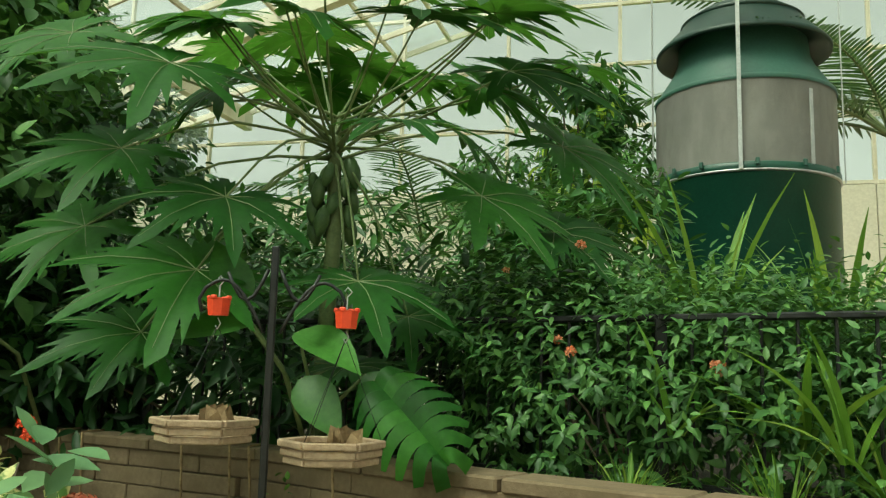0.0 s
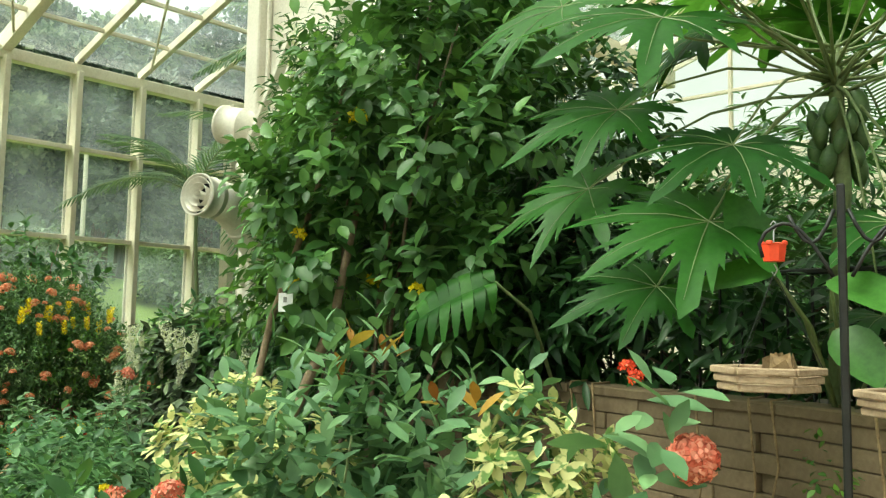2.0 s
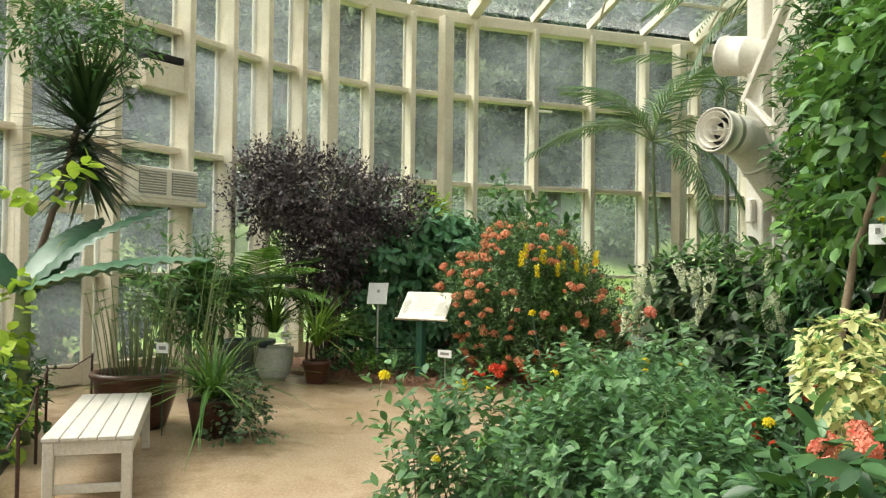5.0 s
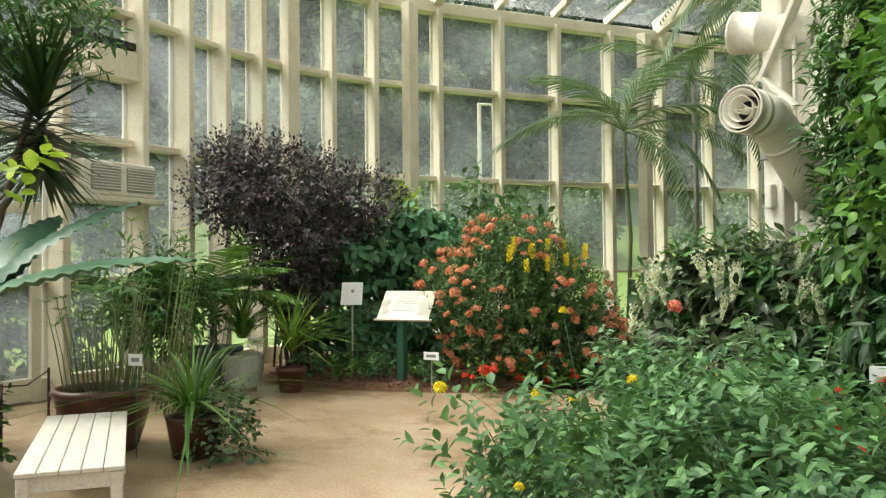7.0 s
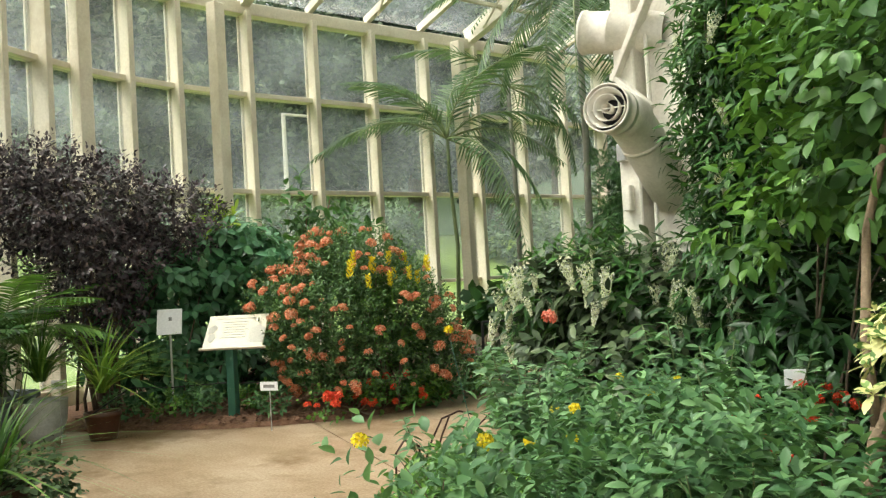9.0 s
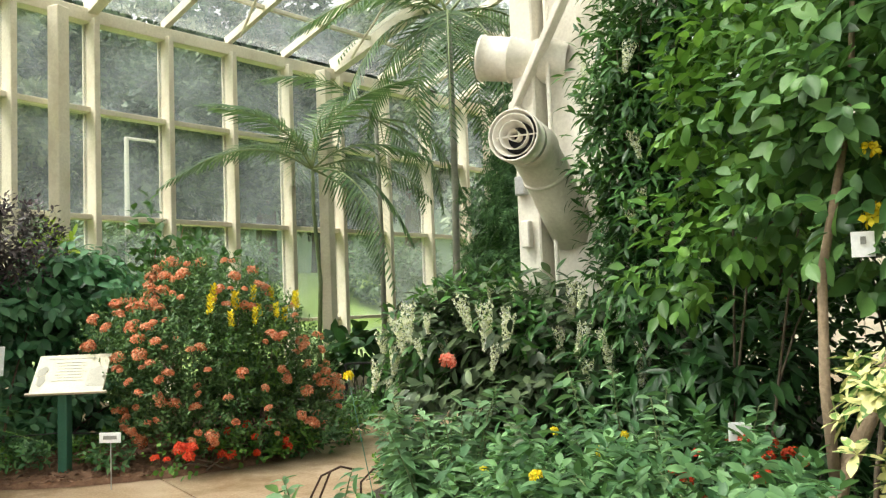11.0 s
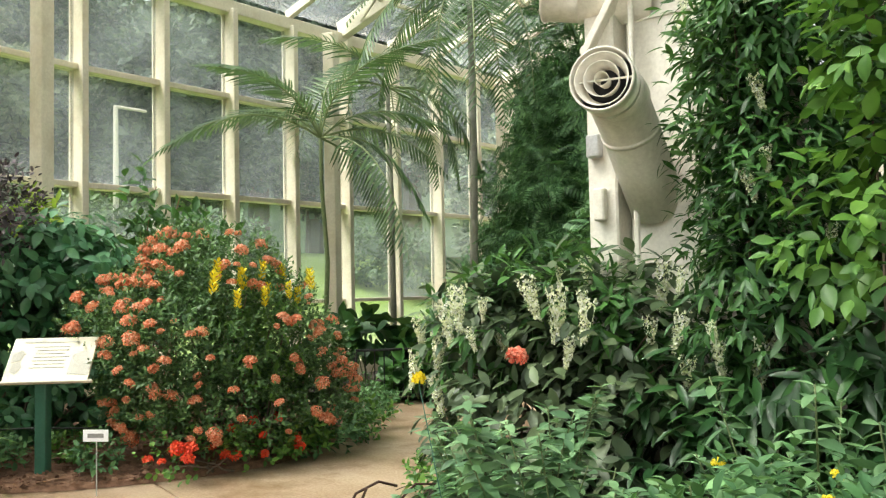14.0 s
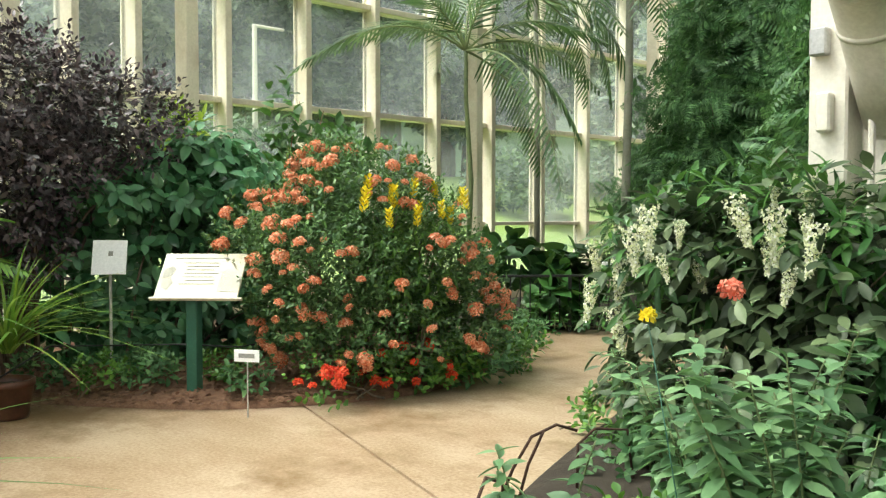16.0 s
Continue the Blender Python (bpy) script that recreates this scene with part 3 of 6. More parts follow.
# roof of the bend and far side
roof = thing("roof_lean_to", (0, 0, 0), "glazed lean-to roof on cream rafters", "roof", kind="structure")
inward = []
for i, (x, y) in enumerate(WALL):
    if y > 1:
        inward.append((1.0, 0.0))
    else:
        a, c = WALL[max(0, i - 1)], WALL[min(len(WALL) - 1, i + 1)]
        tx, ty = c[0] - a[0], c[1] - a[1]
        l = math.hypot(tx, ty)
        inward.append((ty / l, -tx / l))
RUN, SLOPE = 5.4, 0.27
for i, ((x, y), (ix, iy)) in enumerate(zip(WALL, inward)):
    z = EAVE_Z + 0.2
    big = i in (8, 11, 15, 19)
    part("rafter", beam(Build(), (x, y, z), (x + ix * RUN, y + iy * RUN, z + RUN * SLOPE), 0.09 if not big else 0.16, 0.14 if not big else 0.3), CREAM, roof)
    if i + 1 < len(WALL):
        (x2, y2), (jx2, jy2) = WALL[i + 1], inward[i + 1]
        for k in range(0, 5):
            s0, s1 = RUN * k / 5, RUN * (k + 1) / 5
            P = [(x + ix * s0, y + iy * s0, z + s0 * SLOPE), (x2 + jx2 * s0, y2 + jy2 * s0, z + s0 * SLOPE),
                 (x2 + jx2 * s1, y2 + jy2 * s1, z + s1 * SLOPE), (x + ix * s1, y + iy * s1, z + s1 * SLOPE)]
            b = Build().add([(a, c, d + 0.05) for a, c, d in P] + [(a, c, d + 0.06) for a, c, d in P],
                            [(0, 1, 2, 3), (7, 6, 5, 4), (0, 4, 5, 1), (1, 5, 6, 2), (2, 6, 7, 3), (3, 7, 4, 0)])
            rp = part("pane", b, ROOFGLASS, roof)
            rp.visible_shadow = False
            if k:
                part("purlin", beam(Build(), P[0], P[1], 0.06, 0.07), CREAM, roof)
    if big or i % 3 == 1:
        part("tie_rod", Build().tube([(x + ix * 0.4, y + iy * 0.4, z + 0.0), (x + ix * 4.4 + iy * 1.6, y + iy * 4.4 - ix * 1.6, z + 4.4 * SLOPE - 0.05)], 0.022, 6), CREAM, roof)

# main roof: slopes up to a ridge over the path, grid of bars
main = thing("roof_main", (0, 0, 0), "high glazed roof with cream bars", "roof", kind="structure")
RX = [(-9.75, EAVE_Z + 0.2 + RUN * SLOPE), (1.0, 10.6), (14.5, 7.0)]
for (x0, z0), (x1, z1) in zip(RX, RX[1:]):
    nn = 9
    for k in range(nn + 1):
        x, z = x0 + (x1 - x0) * k / nn, z0 + (z1 - z0) * k / nn
        part("purlin", beam(Build(), (x, -12, z), (x, 14, z), 0.07, 0.09), CREAM, main)
    for k in range(0, 24):
        y = -12 + k * 26 / 23
        part("rafter", beam(Build(), (x0, y, z0), (x1, y, z1), 0.06 if k % 4 else 0.22, 0.12 if k % 4 else 0.42), CREAM, main)
    for k in range(6):
        ya, yb = -12 + k * 26 / 6, -12 + (k + 1) * 26 / 6
        b = Build().box(((x0 + x1) / 2, (ya + yb) / 2, (z0 + z1) / 2 + 0.08), (math.hypot(x1 - x0, z1 - z0), yb - ya - 0.01, 0.01),
                        rot=Matrix.Rotation(-math.atan2(z1 - z0, x1 - x0), 4, "Y"))
        rp = part("pane", b, ROOFGLASS, main)
        rp.visible_shadow = False
# the girder where the lean-to meets the main roof
for y0, y1 in ((-3.4, 0.9), (0.9, 5.4), (5.4, 9.9), (9.9, 14)):
    gz = EAVE_Z + 0.2 + RUN * SLOPE - 0.25
    structure("girder", beam(Build(), (-9.75, y0, gz), (-9.75, y1, gz), 0.2, 0.36), CREAM, "cream steel girder under the roof", "beam")

# end walls that close the house
north = thing("wall_north", (0, 0, 0), "pale panel end wall with a glazed gable", "wall", kind="structure")
for k in range(13):
    xa = -15.1 + k * 30 / 13
    part("panel", Build().box((xa + 15 / 13, 13.6, 2.6), (30 / 13 - 0.015, 0.12, 5.2), 0, 0.01), PANELWALL, north)
    part("bar", Build().box((xa, 13.6, 8.0), (0.07, 0.1, 5.6), 0, 0.004), CREAM, north)
for k in range(5):
    part("bar", Build().box((0, 13.6, 5.25 + k * 1.3), (30, 0.09, 0.07), 0, 0.004), CREAM, north)
gp = part("pane", Build().box((0, 13.62, 8.1), (30, 0.01, 5.8)), ROOFGLASS, north)
gp.visible_shadow = False
for nm, c, s in (("wall_east", (15.0, 0, 1.6), (0.2, 28, 3.2)), ("wall_south", (2.5, -12.2, 1.6), (26, 0.2, 3.2)), ("wall_southwest", (-10.1, -9.6, 1.6), (0.2, 5.4, 3.2))):
    structure(nm, Build().box(c, s, 0, 0.02), PANELWALL, "pale painted wall closing the house", "wall")

# white column box with the air ducts
pil = thing("duct_pillar", (-6.55, 1.1, 0), "white steel twin column with a boxed air duct between", "pillar")
part("post", Build().box((-0.47, -0.05, 4.3), (0.2, 0.2, 8.6), 0, 0.012), WHITE, pil)
part("post", Build().box((0.62, -0.05, 4.3), (0.2, 0.2, 8.6), 0, 0.012), WHITE, pil)
part("duct_box", Build().box((0.02, 0.12, 4.3), (0.74, 0.3, 8.6), 0, 0.015), WHITE, pil)
for z in (1.55, 3.05, 4.55):
    part("seam", Build().box((0.02, -0.036, z), (0.74, 0.012, 0.03), 0, 0.003), WHITE, pil)
part("brace", beam(Build(), (-0.55, -0.17, 2.85), (0.15, -0.17, 3.9), 0.09, 0.05), WHITE, pil)
part("brace", beam(Build(), (-0.56, -0.175, 2.9), (-0.2, -0.175, 2.58), 0.07, 0.04), WHITE, pil)
part("bracket", Build().box((-0.47, -0.18, 1.92), (0.075, 0.06, 0.2), 0, 0.01), WHITE, pil)
part("conduit", Build().tube([(-0.26, -0.12, 0.1), (-0.26, -0.12, 6)], 0.018, 8), WHITE, pil)
part("switch_box", Build().box((-0.5, -0.18, 2.28), (0.09, 0.06, 0.14), 0, 0.008), STEEL, pil)


def nozzle(tip, root, r, label):
    """A round air nozzle: a duct with seams, a rolled lip and concentric rings at its mouth."""
    tip, root = Vector(tip), Vector(root)
    d = (tip - root)
    ln = d.length
    t = thing("air_nozzle", root, label, "air duct", "round air nozzles")
    rot = d.to_track_quat("Z", "Y").to_matrix().to_4x4()
    body = Build().lathe([(r * 0.98, -0.12), (r * 0.98, ln * 0.55), (r * 1.03, ln * 0.56), (r * 1.03, ln * 0.585), (r * 0.98, ln * 0.59),
                          (r, ln - 0.03), (r * 1.05, ln - 0.025), (r * 1.03, ln), (r * 0.97, ln), (r * 0.96, ln - 0.2)], 40)
    part("duct", body, WHITE, t, "white sheet-metal duct", True, rot)
    for q in (0.87, 0.58, 0.23):
        part("ring", Build().lathe([(r * q * 0.78, ln - 0.1), (r * q * 1.0, ln - 0.004), (r * q * 0.96, ln - 0.004), (r * q * 0.74, ln - 0.1)], 32), WHITE, t, "", True, rot)
    # flat near-black disc paints the shaded depth behind the rings
    part("throat", Build().lathe([(0.001, ln - 0.12), (r * 0.95, ln - 0.12)], 32), OPENING_SHADE, t, "near-black disc standing in for the shade in the duct", False, rot)
    sp = Build()
    sp.box((0, 0, ln - 0.04), (r * 1.85, 0.008, 0.012))
    part("spider", sp, WHITE, t, "", False, rot)
    return t


nz = nozzle((-6.58, 0.2, 2.49), (-6.66, 0.5, 2.47), 0.165, "white round air duct with concentric rings at its mouth")
o_ = Vector((-6.66, 0.5, 2.47))
part("elbow", Build().tube([tuple(Vector(p) - o_) for p in ((-6.625, 0.38, 2.48), (-6.66, 0.5, 2.47), (-6.69, 0.6, 2.43), (-6.71, 0.72, 2.34), (-6.73, 0.9, 2.16), (-6.75, 1.14, 1.9))], [0.163, 0.165, 0.165, 0.165, 0.165, 0.165], 36), WHITE, nz, "white sheet-metal duct", True)
part("hoop", Build().tube([tuple(Vector(p) - o_) for p in ((-6.714, 0.745, 2.318), (-6.717, 0.765, 2.298))], 0.171, 36), WHITE, nz, "", True)
nozzle((-7.36, 0.9, 3.3), (-6.85, 1.12, 3.2), 0.17, "white round air duct pointing along the hall")

# ---- outside ----
def far_tree(i, x, y, h, r):
    t = thing("outside_tree", (x, y, ground_z(x)), "broad leafy tree beyond the lawn, seen through misted glass, haze put into its leaf colour", "tree", "trees outside")
    part("trunk", Build().tube([(0, 0, 0), (0.1, 0, h * 0.3), (0, 0.1, h * 0.6)], [r * 0.09, r * 0.07, r * 0.03], 7), BARK, t)
    rg = np.random.default_rng(100 + i)
    bl = [(rg.normal() * r * 0.4, rg.normal() * r * 0.4, h * (0.25 + 0.65 * rg.random()), r * (0.2 + 0.3 * rg.random()), r * (0.2 + 0.3 * rg.random()), r * (0.15 + 0.22 * rg.random())) for _ in range(16)]
    # crown colours are already paled and greyed for haze
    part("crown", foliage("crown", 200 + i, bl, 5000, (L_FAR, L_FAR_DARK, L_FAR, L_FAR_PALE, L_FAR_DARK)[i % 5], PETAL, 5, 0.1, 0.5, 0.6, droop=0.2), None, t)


k = 0
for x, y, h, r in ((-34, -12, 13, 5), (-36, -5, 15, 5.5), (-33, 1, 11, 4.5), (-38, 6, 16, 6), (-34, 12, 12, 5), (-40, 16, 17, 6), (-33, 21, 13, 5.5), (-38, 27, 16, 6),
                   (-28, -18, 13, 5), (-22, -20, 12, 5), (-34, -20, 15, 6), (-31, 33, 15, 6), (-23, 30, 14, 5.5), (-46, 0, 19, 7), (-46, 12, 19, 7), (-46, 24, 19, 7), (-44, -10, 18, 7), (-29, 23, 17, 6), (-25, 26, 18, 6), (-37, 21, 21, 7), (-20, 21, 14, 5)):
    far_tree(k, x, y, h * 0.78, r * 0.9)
    k += 1
for i, (x, y, s) in enumerate(((-25, 2.5, 1.3), (-26, 6.5, 1.6), (-27, -3, 1.5), (-24, -8, 1.4), (-26, 11, 1.4), (-25, 17, 1.6))):
    t = thing("outside_shrub", (x, y, ground_z(x)), "pale rounded shrub on the lawn outside", "shrub", "shrubs outside")
    part("crown", foliage("crown", 300 + i, [(0, 0, s * 0.6, s, s, s * 0.7), (s * 0.8, 0.2, s * 0.5, s * 0.7, s * 0.7, s * 0.6)], 500, L_SILVER, SMALL, 5, 0.06, 0.3), None, t)
lp = thing("lamp_post", (-24.5, 7.15, ground_z(-24.5)), "grey steel street lamp on the lawn outside", "street lamp")
part("pole", Build().tube([(0, 0, 0), (0, 0, 4.75)], [0.08, 0.06], 10), WHITE, lp)
part("arm", Build().box((0.0, 0.4, 4.77), (0.1, 0.9, 0.07), 0, 0.02), WHITE, lp)

# distant woods that close the horizon, haze put into their pale colour
wd = Build()
N_ = 60
vs, fs = [], []
for i in range(N_):
    a = radians(90 + 200 * i / (N_ - 1) - 10)
    for z in (-0.2, 11 + 4 * noise.noise((i * 0.7, 3.1, 0.0)) + 2.0 * noise.noise((i * 2.1, 7.7, 0.0))):
        vs.append((62 * math.cos(a), 62 * math.sin(a) + 5, z))
for i in range(N_ - 1):
    fs.append((2 * i, 2 * i + 2, 2 * i + 3, 2 * i + 1))
structure("backdrop", wd.add(vs, fs), surface("hazed_woods", (0.13, 0.18, 0.14), (0.24, 0.3, 0.22), 0.25, 1.5, 0.95, 0, 0.3), "distant wooded edge beyond the lawn", "backdrop")

# ---- plant kinds ----
def shrub(name, at, label, category, blobs, count, mat, template=OVATE, seed=1, n_stems=9, stem_r=0.012, stem_mat=BARK, group="", **kw):
    t = thing(name, at, label, category, group)
    for st in stems(seed, blob_tips(seed, blobs, n_stems), stem_r):
        part("stem", st, stem_mat, t, smooth=True)
    part("foliage", foliage("foliage", seed, blobs, count, mat, template, **kw), None, t, kind="stuff")
    return t


def heads(t, name, mesh, spots, seed, label="", size=(0.8, 1.2), tilt=0.4):
    rg = random.Random(seed)
    for p in spots:
        s = rg.uniform(*size)
        m = Matrix.LocRotScale(Vector(p), Euler((rg.gauss(0, tilt), rg.gauss(0, tilt), rg.random() * 6.28)), (s, s, s))
        part(name, mesh, None, t, label, at=m)


def skin_spots(seed, blobs, n, toward, out=1.03, low=-0.5):
    """Places on the skin of the blobs that look to one side or up."""
    rg = np.random.default_rng(seed)
    bl = np.array(blobs, float)
    got, tries = [], 0
    tw = np.array(toward, float)
    while len(got) < n and tries < 20000:
        tries += 1
        b = bl[rg.integers(len(bl))]
        o = unit(rg.normal(size=3))
        if o @ tw < low:
            continue
        p = b[:3] + o * b[3:] * out
        if p[2] < 0.1 or any((((p - c[:3]) / c[3:]) ** 2).sum() < 0.8 for c in bl):
            continue
        got.append(p)
    return got


def lobed_leaf(lobes, seed, droop=0.25):
    """A papaya-like blade: one web with pointed lobes round the petiole, each lobe with pointed side teeth, hanging at the tips."""
    rg = random.Random(seed)
    rim = []
    for n_, (ang, ln) in enumerate(lobes):
        ln *= rg.uniform(0.92, 1.08)
        half = (lobes[min(n_ + 1, len(lobes) - 1)][0] - lobes[max(n_ - 1, 0)][0]) / (4 if 0 < n_ < len(lobes) - 1 else 2)
        for q, rr in ((-0.99, 0.44), (-0.82, 0.64), (-0.64, 0.54), (-0.53, 0.8), (-0.33, 0.6), (-0.25, 0.86), (0.0, 1.03), (0.18, 0.84), (0.33, 0.6), (0.5, 0.8), (0.65, 0.54), (0.84, 0.64)):
            rim.append((ang + half * q + rg.uniform(-1, 1), ln * rr * (rg.uniform(0.93, 1.07)), abs(q)))
    v, f = [(0, 0, 0)], []
    rings = (0.22, 0.45, 0.7, 1.0)
    for ang, r, q in rim:
        a = radians(ang)
        for k in rings:
            p = r * k
            v.append((p * math.sin(a), p * math.cos(a), -droop * p ** 1.8 + 0.05 * math.sin(min(1.0, p) * 3.1) + 0.07 * p * (q - 0.4)))
    m = len(rings)
    for i in range(len(rim) - 1):
        o, o2 = 1 + i * m, 1 + (i + 1) * m
        f.append((0, o, o2))
        f.extend((o + k, o + k + 1, o2 + k + 1, o2 + k) for k in range(m - 1))
    return Build().add(v, f)


def veins(lobes, droop=0.25):
    b = Build()
    for ang, ln in lobes:
        a = radians(ang)
        pts = []
        for s in (0, 0.3, 0.6, 0.9):
            pts.append((s * ln * math.sin(a), s * ln * math.cos(a), -droop * ln * s ** 1.8 + 0.05 * ln * math.sin(s * 3.1) + 0.004))
        b.tube(pts, [0.005, 0.004, 0.003, 0.0015], 4)
    return b


PLOBES = [(-140, 0.62), (-88, 0.8), (-43, 0.96), (0, 1.08), (43, 0.96), (88, 0.8), (140, 0.62)]


def split_leaf(seed, cuts=7):
    """A monstera blade: broad heart with narrow cuts from the rim to half way."""
    rg = random.Random(seed)
    v, f = [], []

    def rim(s):
        return 0.46 * math.sin(math.pi * min(1.0, 0.16 + 0.84 * s) ** 1.05) ** 0.62

    for side in (-1, 1):
        for i in range(cuts):
            s0, s1 = i / cuts, (i + 1) / cuts
            o = len(v)
            m, deep = 7, rg.uniform(0.35, 0.6)
            for j in range(m):
                q = j / (m - 1)
                gap = 0.0 if q < deep else 0.24 * (q - deep) / (1 - deep) / cuts
                tip = 1.0 if q < 0.9 else 0.78
                for s, sg in ((s0, 1), (s1, -1)):
                    mid = (s0 + s1) / 2
                    ss = mid + (s - mid) * tip + sg * gap
                    x = side * rim(0.35 * mid + 0.65 * s) * q
                    y = ss * 1.0 - 0.14 * (1 - mid) * q + 0.16 * q * q
                    z = 0.09 * math.sin(q * 2.7) - 0.16 * q * q - 0.2 * ss * ss
                    v.append((x, y, z))
            for j in range(m - 1):
                k = o + 2 * j
                f.append((k, k + 2, k + 3, k + 1) if side > 0 else (k, k + 1, k + 3, k + 2))
    return Build().add(v, f)


def frond(length, n, leaf, seed, sag=0.5, vshape=0.35, width_tip=0.35, lead=0.5):
    """A feather palm frond along +y from the origin: rachis and leaflets."""
    rg = np.random.default_rng(seed)
    s = np.linspace(0, 1, 14)
    R = np.stack([np.zeros(14), s * length * (1 - 0.12 * sag * s), length * (0.25 * s - sag * s ** 2.2)], 1)
    rach = Build().tube(R, np.linspace(0.014, 0.003, 14) * (length / 1.5), 5)
    q = np.linspace(0.14, 1.0, n)
    sets = []
    for side in (-1, 1):
        P = np.stack([np.interp(q, s, R[:, k]) for k in range(3)], 1)
        T = unit(np.stack([np.gradient(P[:, k]) for k in range(3)], 1))
        X = np.array([[side, 0, 0]]) * np.ones((n, 1))
        D = X + T * (lead + 0.35 * q[:, None]) + np.array([0, 0, 1.0]) * (vshape - 0.55 * rg.random((n, 1)) * 0.7)
        L = leaf * np.sin(np.pi * (0.15 + 0.8 * q) ** 0.9) ** 0.6 * (0.9 + 0.2 * rg.random(n))
        L[-3:] *= 0.8
        S = np.stack([np.full(n, 1.4) * leaf, L, L], 1)
        sets.append(scatter(BLADE, P, D, np.array([[0, 0, 1.0]]) + X * -0.3, S))
    return rach, sets


def palm(at, label, trunk, crown_z, fronds, length, leaf, n=34, seed=1, trunk_r=0.05, mat=L_PALM, trunk_mat=PALE, group=""):
    t = thing("palm_tree", at, label, "palm", group)
    part("trunk", Build().tube(trunk, np.linspace(trunk_r, trunk_r * 0.7, len(trunk)), 10), trunk_mat, t, smooth=True)
    rg = random.Random(seed)
    top = Vector(trunk[-1])
    for k, (az, el) in enumerate(fronds):
        ln = length * rg.uniform(0.85, 1.1)
        rach, sets = frond(ln, n, leaf, seed * 50 + k, sag=rg.uniform(0.6, 0.9), vshape=0.22)
        m = Matrix.Translation(top) @ Euler((radians(el), 0, radians(az))).to_matrix().to_4x4()
        fr = part("frond", cloud("frond", sets, mat), None, t, at=m)
        part("rachis", rach, STALK, fr, smooth=True)
    return t


STRAPS = {}


def tuft(name, at, label, category, n, length, width, seed, mat=L_GRASS, spread=0.9, sag=0.5, base_r=0.05, z0=0.0, group=""):
    """Strap leaves that rise from one crown and arch over, each a part on shared blades."""
    rg = random.Random(seed)
    t = thing(name, at, label, category, group)
    for i in range(n):
        lo = i % 3
        key = (mat.name, lo, round(sag, 2))
        if key not in STRAPS:
            tv, tf = strip([0.35, 0.45, 0.5, 0.48, 0.42, 0.34, 0.22, 0.02], 1.0, sag * (0.45 + 0.5 * lo), 0.0, 2.3)
            STRAPS[key] = Build().add(tv, tf).mesh("leaf", mat, True)
        az, til = rg.random() * 6.28, spread * (0.14 + 0.34 * lo) * rg.uniform(0.5, 1.3)
        y = Vector((math.cos(az) * til, math.sin(az) * til, 1)).normalized()
        z = Vector((-math.cos(az) + rg.gauss(0, 0.3), -math.sin(az) + rg.gauss(0, 0.3), 0.6))
        x = y.cross(z).normalized()
        m = Matrix((x, y, x.cross(y))).transposed().to_4x4()
        r = base_r * rg.random()
        m.translation = Vector((math.cos(az) * r, math.sin(az) * r, z0))
        L = length * rg.uniform(0.6, 1.15)
        part("leaf", STRAPS[key], None, t, at=m @ Matrix.Diagonal((width * 2, L, L, 1)))
    return t


# ---- papaya ----
papaya = thing("papaya_tree", (-1.85, 0.36, WTOP - 0.08), "papaya tree with lobed leaves and a cluster of green fruit", "tree")
PB = Vector((-1.85, 0.36, WTOP - 0.08))
CROWN = Vector((-1.82, 0.33, 2.48)) - PB
part("trunk", Build().tube([(0, 0, 0), (0.02, -0.03, 0.5), (0.06, -0.07, 1.0), tuple(CROWN), tuple(CROWN + Vector((0.01, 0.01, 0.22)))], [0.042, 0.038, 0.034, 0.03, 0.008], 12), GREENBARK, papaya, smooth=True)
# hub of each blade and its reach
PLEAVES = [(-2.22, -0.39, 2.69, 0.46), (-2.46, -0.32, 2.38, 0.44), (-1.96, -0.36, 2.16, 0.42), (-2.03, -0.41, 1.88, 0.50), (-1.35, -0.22, 2.46, 0.36), (-1.34, 0.02, 2.98, 0.42),
           (-1.05, 0.47, 2.89, 0.42), (-1.09, 0.12, 2.24, 0.44), (-0.85, 0.80, 2.62, 0.46), (-1.48, -0.20, 1.86, 0.42), (-2.21, -0.02, 3.00, 0.38), (-2.02, 0.50, 3.16, 0.36),
           (-1.86, 0.72, 3.06, 0.34), (-2.24, -0.41, 1.65, 0.36), (-2.73, -0.33, 2.88, 0.40), (-0.82, 0.30, 2.12, 0.38), (-1.78, -0.24, 2.93, 0.40), (-1.20, 0.64, 3.21, 0.40),
           (-2.64, -0.26, 2.08, 0.42), (-2.55, 0.26, 2.71, 0.38), (-1.41, 0.21, 1.76, 0.36), (-1.56, -0.05, 1.55, 0.30), (-1.39, 0.77, 2.72, 0.36), (-0.81, 0.78, 3.01, 0.36)]
rl_ = random.Random(17)
for k in range(14):
    az_, up_ = k * 0.45 + 2.3, rl_.uniform(0.35, 0.75)
    PLEAVES.append((-1.82 + 0.75 * math.cos(az_) * rl_.uniform(0.5, 1.1), 0.33 + 0.7 * math.sin(az_) * rl_.uniform(0.5, 1.1), 2.5 + up_, rl_.uniform(0.32, 0.4)))
pleaf = [lobed_leaf(PLOBES, s, 0.16).mesh("leaf", L_PAPAYA, True) for s in range(4)]
pvein = veins(PLOBES, 0.16).mesh("leaf_rib", STALK)
rp_ = random.Random(8)
